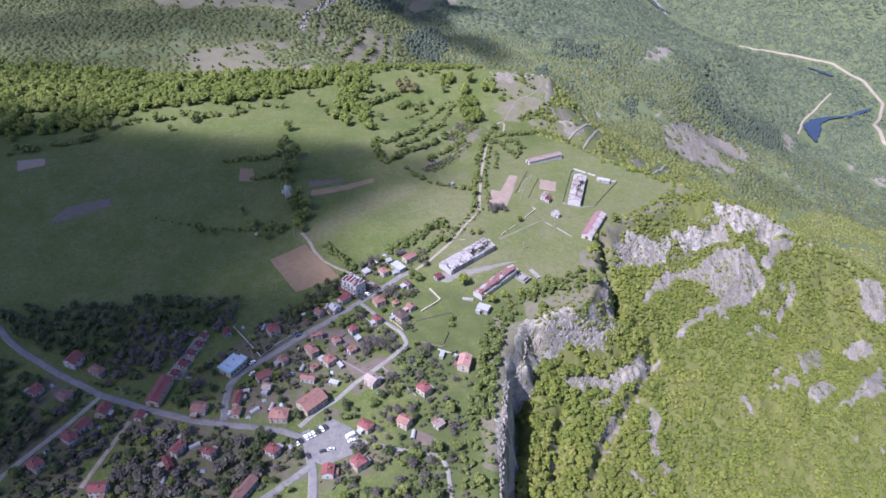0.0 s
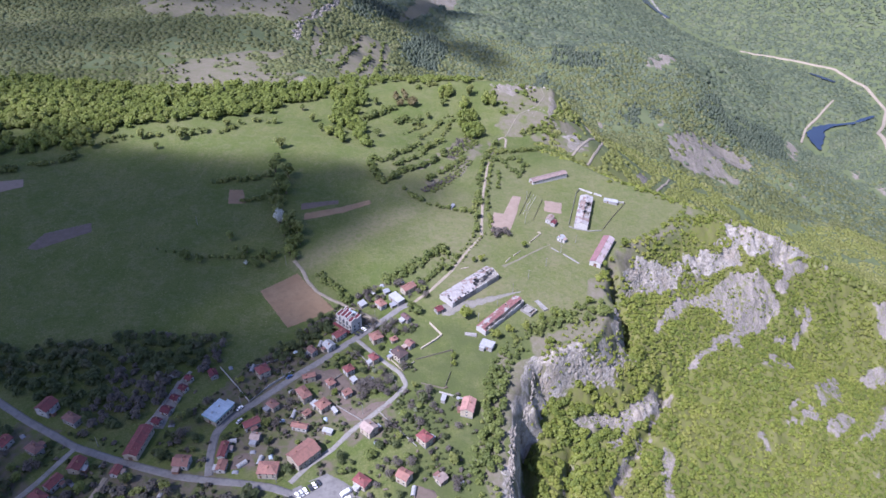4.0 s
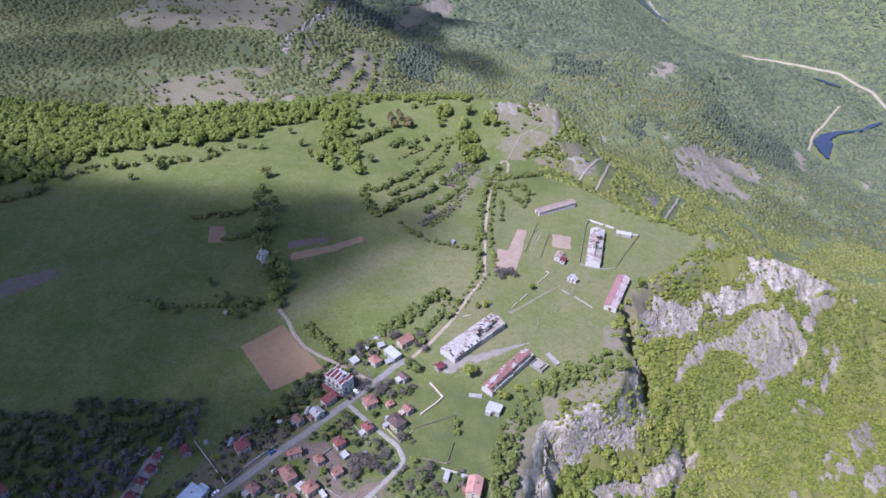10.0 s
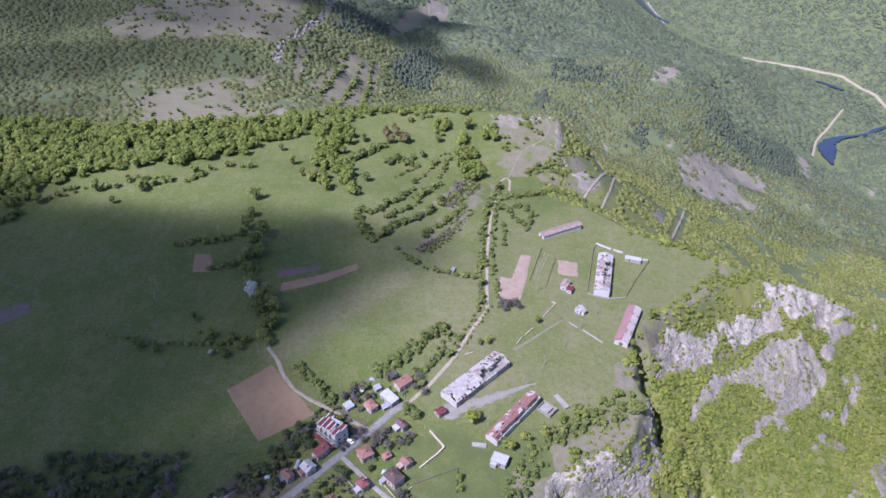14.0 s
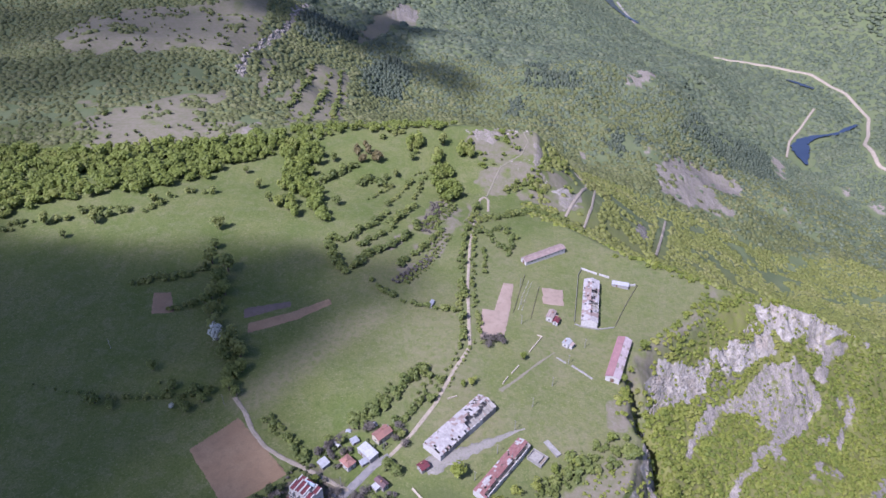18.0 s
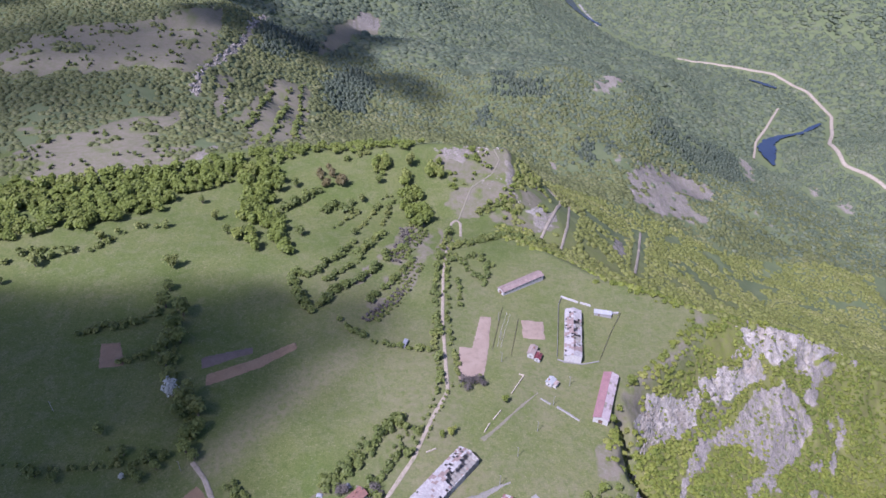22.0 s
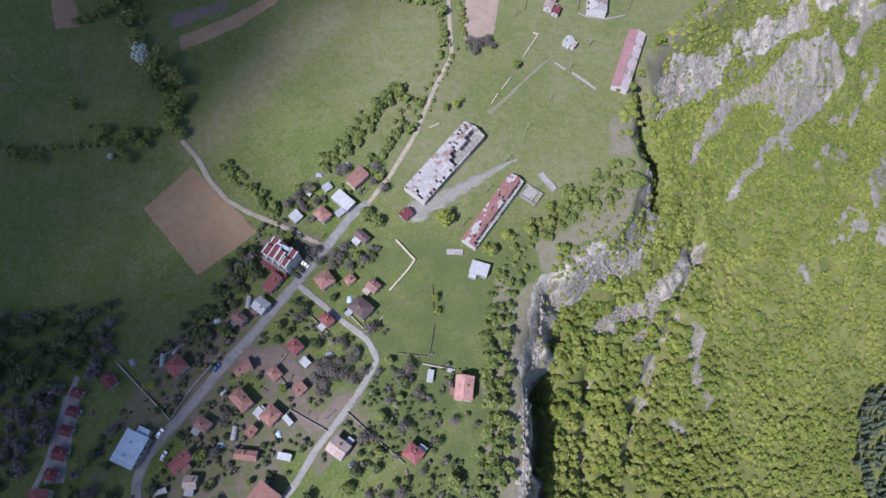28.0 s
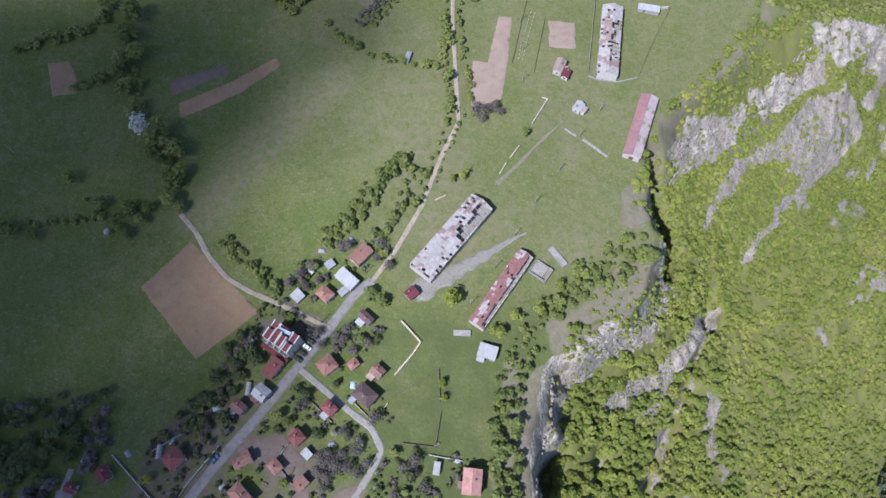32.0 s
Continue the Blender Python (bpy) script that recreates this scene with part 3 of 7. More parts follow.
SLIDE += [(409, 495, 432, 505, 4), (290, 407, 316, 419, 2.5), (352, 566, 376, 572, 3), (376, 572, 372, 559, 3), (420, 1351, 472, 1411, 16), (638, 1118, 650, 1080, 7), (850, 1310, 868, 1262, 5), (868, 1262, 882, 1195, 5)]
# Laid as scree, not pale rock: the darker grey paints in cloud shade.
CREST_ROCK = [(-163, 1480, -169, 1259, 5), (-169, 1259, -178, 1137, 4), (-178, 1137, -196, 1099, 3), (-196, 1099, -191, 997, 3), (-165, 1062, -160, 982, 1.5), (-145, 839, -152, 807, 4)]
MOORS = [[(-436, 1138), (-387, 1191), (-297, 1242), (-210, 1338), (-189, 1187), (-191, 1118), (-209, 1033), (-251, 1029), (-285, 1052), (-292, 1005), (-339, 1018), (-381, 993), (-451, 1080)],
         [(-324, 833), (-303, 854), (-277, 874), (-265, 894), (-229, 922), (-209, 922), (-201, 952), (-185, 943), (-201, 884), (-212, 853), (-210, 828), (-195, 837), (-169, 843), (-150, 826), (-158, 800), (-177, 782), (-209, 774), (-255, 768), (-293, 766), (-291, 799), (-311, 806)],
         [(-344, 887), (-310, 892), (-308, 871), (-336, 866)], [(-184, 1108), (-166, 1095), (-161, 1006), (-157, 939), (-168, 980), (-175, 1010)],
         [(-125, 1144), (-79, 1210), (-66, 935), (-89, 908), (-103, 864), (-118, 830), (-128, 952), (-146, 964), (-129, 1103)],
         [(-45, 1573), (-1, 1788), (49, 1807), (38, 1664), (-24, 1496), (-79, 1359), (-94, 1315)]]
KNOLL = [(66, 796), (100, 812), (115, 815), (140, 812), (146, 785), (137, 752), (175, 789), (168, 706), (137, 694), (110, 711), (76, 714), (67, 730), (81, 758), (63, 783)]
HEATH = [(44, 250, 48, 310, 4), (48, 310, 62, 366, 6), (76, 380, 132, 408, 6), (130, 440, 160, 486, 5), (30, 600, 46, 680, 4), (240, 512, 200, 486, 5), (105, 346, 140, 360, 3), 
         (54, 640, 66, 690, 4), (20, 650, 44, 700, 6), (-6, 610, 10, 640, 3)]
_x, _y = MX, MY
rocky = np.clip((STEEP - np.where(MY > 445, 1.9, 1.45)) / 0.7, 0, 1) * np.clip(0.8 + 1.6 * rough(MX, MY, 15, 19), 0.2, 1) * (MY < 620) * (MX < 330)
rocky = np.maximum(rocky, softened(cover(_x, _y, CLIFFS + CRAGS).astype(float), 1))
rocky = np.maximum(rocky, np.clip(1 - reach(_x + 5 * rough(_x, _y, 9, 3), _y + 5 * rough(_x, _y, 9, 4), ROCKY) / 4 - 0.3, 0, 1))
loose = softened(np.maximum(cover(_x, _y, SCREES, 2.5), cover(_x, _y, SLIDES)).astype(float), 1)
loose = np.maximum(loose, np.clip(0.9 - reach(_x + 5 * rough(_x, _y, 9, 8), _y + 5 * rough(_x, _y, 9, 9), SLIDE + CREST_ROCK) / 3, 0, 1))
loose = np.maximum(loose, 0.75 * np.clip((rough(_x, _y, 26, 58, 3) - 0.24) * 5, 0, 1) * (_x > 255) * (_x < 460) * (_y > 380) * (_y < 560))
loose = loose * np.clip(0.95 + 1.3 * rough(_x, _y, 7, 59, 2), np.where(cover(_x, _y, SCREES), 0.45, 0.35), 1)
loose = np.maximum(loose, np.clip(1.1 - reach(_x + 2 * rough(_x, _y, 9, 8), _y + 2 * rough(_x, _y, 9, 9), SLIDE[:4]) / 2, 0, 1))
heath = np.clip(0.9 - reach(_x + 9 * rough(_x, _y, 14, 6), _y + 9 * rough(_x, _y, 14, 7), HEATH) / 6, 0, 1)
heath = np.maximum(heath, 1.2 * softened(cover(_x, _y, MOORS, 12).astype(float), 2))
heath = heath * np.clip(0.85 + 1.0 * rough(_x, _y, 22, 66), 0.4, 1)
heath = np.maximum(heath, softened(cover(_x, _y, [KNOLL], 8).astype(float), 2) * np.clip(0.72 + 1.0 * rough(_x, _y, 13, 67), 0, 0.95))
heath = np.maximum(heath, np.clip(0.62 + 0.9 * rough(_x, _y, 11, 68), 0, 0.9) * softened(cover(_x, _y, [[(-7, 563), (16, 582), (35, 613), (51, 652), (39, 679), (26, 695), (19, 642), (9, 596)]], 6).astype(float), 2))
heath = np.maximum(heath, np.clip(0.45 + 1.2 * rough(_x, _y, 14, 69), 0, 0.8) * np.clip(1 - np.abs(_x - rim(_y) + 2) / 14, 0, 1) * (_y > 445) * (_y < 570))
heath = np.maximum(heath, np.clip(0.95 + 0.8 * rough(_x, _y, 10, 70), 0, 1) * np.clip((_x - rim(_y) + np.where(_y > 318, 15, 3)) / 4, 0, 1) * np.clip((rim(_y) + 4 - _x) / 3, 0, 1) * (_y < 400))
worn = np.clip((_x + 0.4 * (_y - 400) + 10) / 60, 0, 1) * np.clip((_y - 390) / 30, 0, 1) * np.clip((650 - _y) / 40, 0, 1) * np.clip(0.85 + 1.0 * rough(_x, _y, 34, 18, 3), 0, 1) * np.interp(_y, [470, 540], [0.8, 0.45])
worn = np.maximum(worn, 0.8 * np.clip(1.1 - reach(_x, _y, [(-88, 455, -61, 486, 3), (-61, 486, -29, 520, 4), (-29, 520, -13, 532, 4)]) / 14, 0, 1))
below = np.clip((_x - rim(_y) - 6) / 10, 0, 1) * (MY < 850)
wooded = np.maximum(below, np.clip((MY - 815) / 30, 0, 1)) * np.clip(1.2 - 2 * heath, 0, 1)
hills = np.clip((_y - 640) / 160, 0, 1)
# Darker, duller grass between the village and the cliff edge.
dark_grass = 0.8 * np.clip((_x + 16) / 12, 0, 1) * np.clip((rim(_y) - 8 - _x) / 10, 0, 1) * np.clip((402 - _y) / 16, 0, 1)
yards = inside(_x, _y, VILLAGE) * np.clip((-4 - _x) / 14, 0, 1) * np.clip(0.55 + 1.6 * rough(_x, _y, 22, 17), 0, 0.85)
n0, n1 = len(GY), len(GX)
_i = np.arange(n0 * n1).reshape(n0, n1)
quads = np.stack([_i[:-1, :-1], _i[:-1, 1:], _i[1:, 1:], _i[1:, :-1]], -1).reshape(-1, 4)
land_mesh = mesh_of("ground", np.stack([MX, MY, HEIGHT], -1).reshape(-1, 3), quads, LAND, True)
for name, field in (("rock", rocky), ("dry", heath), ("wood", wooded), ("yard", yards), ("scree", loose), ("hill", hills), ("worn", worn), ("dark_grass", dark_grass)):
    land_mesh.attributes.new(name, "FLOAT", "POINT").data.foreach_set("value", field.ravel().astype(np.float32))
tagged(new("ground", land_mesh), "green plateau meadow ending in limestone cliffs above wooded valley", "ground", kind="structure")


def ribbon(name, points, width, material, label, category, lift=0.12, kind="structure", step=1.5, level=None, ragged=0.25):
    """A road or track laid on the ground, with thin edges and an uneven border."""
    xy, way = along(points, step)
    side = np.stack([-way[:, 1], way[:, 0]], 1)
    cols = np.array([-0.5, -0.49, -0.25, 0, 0.25, 0.49, 0.5])
    w = (np.interp(np.linspace(0, 1, len(xy)), np.linspace(0, 1, len(width)), width)[:, None] if isinstance(width, tuple) else width) * (1 + ragged * rough(xy[:, 0] * 3, xy[:, 1] * 3, 9, 61))[:, None]
    p = xy[:, None] + side[:, None] * (w * cols)[..., None]
    z = ground(p[..., 0], p[..., 1]) + lift if level is None else np.full(p.shape[:2], level)
    z[:, 3] = z[:, 3] + 0.04
    if level is None:
        z[:, 0], z[:, -1] = z[:, 0] - lift - 0.15, z[:, -1] - lift - 0.15
    i = np.arange(p.shape[0] * 7).reshape(-1, 7)
    f = np.stack([i[:-1, :-1], i[:-1, 1:], i[1:, 1:], i[1:, :-1]], -1).reshape(-1, 4)
    ob = new(name, mesh_of(name, np.dstack([p, z]).reshape(-1, 3), f[:, ::-1], material, True))
    return tagged(ob, label, category, kind=kind)


def sheet(name, corners, material, label, category, lift=0.1, step=1.5, furrow=0.0, kind="structure"):
    """A plot of ground with the given outline, laid on the land; furrow raises rows in it."""
    c = np.array(corners, float)
    gx, gy = np.arange(c[:, 0].min(), c[:, 0].max() + step, step), np.arange(c[:, 1].min(), c[:, 1].max() + step, step)
    bm = bmesh.new()
    vs = [bm.verts.new((*q, 0)) for q in c]
    bm.faces.new(vs)
    for axis, lines in ((0, gx), (1, gy)):
        for v in lines[1:-1]:
            at, no = [0, 0, 0], [0, 0, 0]
            at[axis], no[axis] = v, 1
            bmesh.ops.bisect_plane(bm, geom=bm.verts[:] + bm.edges[:] + bm.faces[:], plane_co=at, plane_no=no)
    edge = {v for e in bm.edges if e.is_boundary for v in e.verts}
    turn = math.atan2(c[1, 1] - c[0, 1], c[1, 0] - c[0, 0])
    for v in bm.verts:
        x, y = v.co.x, v.co.y
        v.co.x += 0.9 * float(rough(x, y, 6, 71)) * (v in edge)
        v.co.y += 0.9 * float(rough(x, y, 6, 72)) * (v in edge)
        across = -x * math.sin(turn) + y * math.cos(turn)
        v.co.z = float(ground(v.co.x, v.co.y)) + (lift + furrow * math.sin(across * 2.1) if v not in edge else -0.05)
    ob = new(name, bm_mesh(name, bm, material))
    for p in ob.data.polygons:
        p.use_smooth = True
    return tagged(ob, label, category, kind=kind)


ribbon("road", [(-5, 414), (-13, 409), (-23, 397), (-35, 383), (-47, 370), (-60, 355), (-73, 342), (-87, 326), (-98, 314), (-106, 305), (-110, 295), (-109, 282), (-106, 267)],
       4.6, ASPHALT, "worn grey asphalt village main road", "road", ragged=0.08)
ribbon("road", [(-290, 352), (-269, 336), (-258, 326), (-244, 316), (-216, 300), (-182, 283), (-160, 276), (-138, 270), (-121, 266), (-104, 264), (-88, 263), (-72, 261), (-57, 256)],
       4.4, ASPHALT, "worn grey asphalt street through the village", "road", 0.16, ragged=0.08)
ribbon("road", [(-57, 258), (-53, 243), (-50, 233), (-48, 219), (-46, 190)], 5.2, ASPHALT, "worn grey asphalt street leaving the village square", "road", 0.14, ragged=0.08)
ribbon("road", [(-52, 238), (-67, 222), (-80, 210)], 4.2, ASPHALT, "narrow grey asphalt side street", "road", 0.18, ragged=0.1)
ribbon("road", [(-40, 375), (-32, 367), (-20, 355), (-10, 346), (-6, 336), (-14, 324), (-24, 312), (-35, 300), (-44, 287), (-55, 276), (-63, 264)],
       3.1, GRAVEL, "pale narrow village lane of worn asphalt", "road", 0.13, ragged=0.2)
ribbon("track", [(-30, 257), (-8, 251), (5, 250), (17, 249), (21, 241), (23, 224), (24, 200)], 2.6, GRAVEL, "pale gravel lane leaving the village square", "track", 0.14)
ribbon("road", [(-182, 282), (-191, 260), (-201, 241), (-212, 218)], 3.2, GRAVEL, "narrow unpaved lane between houses", "road", 0.13)
ribbon("road", [(-158, 264), (-162, 243), (-166, 220)], 2.8, DIRT, "narrow dirt lane between gardens", "road", 0.14)
sheet("pavement", [(-62, 260), (-45, 271), (-26, 261), (-31, 247), (-45, 238), (-56, 243)], ASPHALT, "grey asphalt car park on the village square", "car park", 0.2)
sheet("pavement", [(-143.5, 334), (-136, 333), (-137, 318), (-140, 297), (-149, 297)], CONCRETE, "pale concrete apron between the red-roofed kiosks", "pavement", 0.1)
sheet("lawn", [(-58, 263), (-49, 267.5), (-46, 261.5), (-54, 257.5)], LAND, "small green lawn on the village square", "lawn", 0.26)
ribbon("track", [(-5, 414), (7, 428), (22, 450), (34, 476), (46, 497), (47, 515), (50, 562), (56, 613), (65, 660), (73, 702), (78, 709), (81, 703), (78, 678)],
       2.3, DIRT, "pale dirt track between hedges", "track", 0.14)
ribbon("track", [(80, 709), (97, 750), (120, 771), (131, 793), (128, 808)], 1.5, WORN_TURF, "faint grassy track up the knoll", "track", 0.2)
ribbon("track", [(150, 690), (172, 735), (192, 780), (198, 800), (184, 802)], 2.4, DIRT, "pale dirt track winding down the wooded slope", "track", 0.8)
ribbon("track", [(164, 676), (183, 722), (207, 795)], 2.2, DIRT, "straight pale dirt track on the slope", "track", 0.8)
ribbon("track", [(246, 699), (262, 733), (278, 767), (300, 815), (328, 877)], 2.6, DIRT, "straight pale dirt track on the wooded hillside", "track", 1.2)
ribbon("track", [(-96, 458), (-88, 447), (-82, 434), (-73, 422), (-62, 414), (-49, 407), (-36, 399), (-26, 393)], 2.6, DIRT, "pale dirt track beside the ploughed field", "track", 0.14)
ribbon("track", [(14, 406), (20, 408), (37, 416), (54, 424), (66, 430), (72, 432)], (9, 9, 8.5, 7, 5, 4, 2.5, 1), GRIT, "grey gravel fan between the ruined barns", "track", 0.1, ragged=0.7)
ribbon("track", [(61, 460), (67, 464.5), (74, 470.5), (83, 479), (91, 486), (101, 494)], (2.8, 1.6, 1.5, 1.4, 1.3, 0.9), WORN_TURF, "brown worn path across the meadow", "track", 0.1, ragged=0.8)
ribbon("track", [(101.5, 489.6), (104, 487.2), (106.7, 484.8)], 1.5, GRAVEL, "short crumbling concrete path in the grass", "track", 0.1, ragged=0.3)
ribbon("track", [(110.0, 482.8), (115, 478), (120.9, 471.7)], 1.7, GRAVEL, "crumbling concrete path in the grass", "track", 0.1, ragged=0.5)
ribbon("path", [(-138, 342), (-144, 323), (-148, 305), (-152, 296)], 2.6, CONCRETE, "pale concrete path beside a row of kiosks", "path", 0.14, ragged=0.0)
ribbon("road", [(877, 2020), (995, 1920), (1070, 1850), (1097, 1733), (1082, 1598), (1022, 1499), (963, 1423), (936, 1328), (954, 1292), (968, 1236)],
       7, DIRT, "pale road along the river valley", "road", 1.5, step=8, ragged=0.1)
ribbon("road", [(746, 2568), (741, 2400), (742, 2330)], 7, GRAVEL, "pale road far up the river valley", "road", 1.5, step=8, ragged=0.1)
ribbon("track", [(974, 1646), (903, 1559), (843, 1493), (801, 1418)], 5, DIRT, "pale track beside the river", "track", 1.5, step=8)
ribbon("water", [(1036, 1566), (1000, 1545), (966, 1523), (906, 1510), (868, 1488), (848, 1455), (832, 1404), (828, 1385)], (5, 13, 8, 9, 15, 27, 34, 24, 6), WATER, "dark blue river pool at a bend", "river", step=6, level=-369.0, ragged=0.5)
ribbon("water", [(1000, 1842), (1014, 1827), (1042, 1779)], (6, 16, 8), WATER, "dark river pool between trees", "river", step=6, level=-369.1, ragged=0.5)
ribbon("water", [(723, 2700), (720, 2514), (730, 2406), (750, 2330)], (26, 26, 14, 6), WATER, "dark river reach far up the valley", "river", step=8, level=-368.9, ragged=0.4)
sheet("field", [(-91, 443), (-58, 404), (-87, 384), (-114, 422)], SOIL, "bare brown ploughed square field", "field", 0.12, furrow=0.05)
sheet("field", [(-99, 522), (-73, 532), (-47, 547), (-45, 541), (-67, 525), (-98, 512)], SOIL, "narrow ploughed brown strip in the meadow", "field", 0.15, furrow=0.05)
sheet("field", [(-104, 536), (-73, 544), (-73, 538), (-103, 526)], GARDEN, "dull brown fallow strip in the meadow", "field", 0.15, furrow=0.05)
sheet("field", [(-168, 552), (-156, 553), (-149, 533), (-164, 531)], SOIL, "small square of brown soil between trees", "field", 0.15, furrow=0.05)
sheet("field", [(-294.5, 459), (-290, 479), (-261, 495), (-256, 484), (-287, 458)], GARDEN, "brown strip of soil in the dark meadow", "field", 0.15, furrow=0.05)
sheet("field", [(58, 535), (66, 534), (76, 565), (84, 564), (76, 529), (69, 505), (53, 506)], PALE_SOIL, "pinkish brown tilled plot beside the track", "field", 0.15, furrow=0.04)
sheet("field", [(104, 560), (119, 557), (116, 539), (101, 541)], PALE_SOIL, "small square tilled plot in the meadow", "field", 0.15, furrow=0.04)
sheet("field", [(-362, 544), (-340, 550), (-335, 540), (-353, 527)], PALE_SOIL, "pale tilled strip at the edge of the wood", "field", 0.15, furrow=0.05)
for plot in ([(-36, 311), (-26, 321), (-18, 323), (-13, 320), (-29, 308)], [(-62, 345), (-49, 349), (-40, 337), (-38, 326), (-47, 328), (-58, 334)], [(-46, 318), (-37, 318), (-30, 308), (-38, 306)], [(-66, 349), (-47, 342), (-55, 336), (-69, 342)],
             [(-47, 326), (-37, 323), (-37, 319), (-47, 320)], [(-96, 280), (-89, 283), (-83, 275), (-97, 270)], [(2, 266), (12, 263), (17, 256), (1, 254)],
             [(-178, 246), (-168, 250), (-167, 240), (-178, 236)]):
    sheet("garden_plot", plot, GARDEN, "dark tilled kitchen garden plot", "garden plot", 0.12, furrow=0.05)

# ---- houses ----
TONE = {"red": "red", "orange": "orange", "brown": "brown", "darkred": "dark red", "purple": "purplish", "dark": "dark brown", "pink": "faded pink", "beige": "faded beige",
        "white": "white", "grey": "grey", "blue": "pale blue"}


def base_height(x, y, length, width, turn):
    """The lowest and the highest ground under a footprint."""
    c, s = math.cos(radians(turn)), math.sin(radians(turn))
    z = [float(ground(x + u * length / 2 * c - v * width / 2 * s, y + u * length / 2 * s + v * width / 2 * c)) for u in (-1, 0, 1) for v in (-1, 0, 1)]
    return min(z), max(z)


def stand(name, x, y, turn, length, width, label, category, group=""):
    """An empty at the foot of a building."""
    low, high = base_height(x, y, length, width, turn)
    ob = new(name)
    ob.matrix_world = pose(x, y, high, 0, 0, turn)
    return tagged(ob, label, category, group), high - low


def roof_shape(length, width, rise, hip, thick=0.16):
    """A gable or hip roof with thickness, its eaves at height 0."""
    a, b = length / 2, width / 2
    r = max(a - b * hip, 0.05)
    bm = bmesh.new()
    rings = []
    for dz in (0.0, -thick):
        rings.append([bm.verts.new(p) for p in ((-a, -b, dz), (a, -b, dz), (a, b, dz), (-a, b, dz), (-r, 0, rise + dz), (r, 0, rise + dz))])
    top, under = rings
    for f in ((0, 1, 5, 4), (2, 3, 4, 5)):
        bm.faces.new([top[i] for i in f])
        bm.faces.new([under[i] for i in f][::-1])
    for f in ((1, 2, 5), (3, 0, 4)):
        if hip > 0:
            bm.faces.new([top[i] for i in f])
            bm.faces.new([under[i] for i in f][::-1])
    for i, j in ((0, 1), (2, 3)) + (((1, 2), (3, 0)) if hip > 0 else ((1, 5), (5, 2), (3, 4), (4, 0))):
        bm.faces.new((top[i], under[i], under[j], top[j]))
    return bm


def window(parent, x, y, z, side, w=1.0, h=1.2, name="window"):
    """A framed window or door leaf that faces along side (x or y, with its sign)."""
    ax, sgn = side
    f = block(-w / 2 - 0.09, w / 2 + 0.09, -0.05, 0.05, -h / 2 - 0.09, h / 2 + 0.09)
    fr = part(name, f, FRAME if name == "window" else DOOR, parent)
    fr.matrix_local = pose(x, y, z, 0, 0, {("y", -1): 0, ("y", 1): 180, ("x", 1): 90, ("x", -1): 270}[side])
    if name == "window":
        part("pane", block(-w / 2, -0.03, -0.065, -0.045, -h / 2, h / 2), GLASS, fr)
        part("pane", block(0.03, w / 2, -0.065, -0.045, -h / 2, h / 2), GLASS, fr)
    return fr


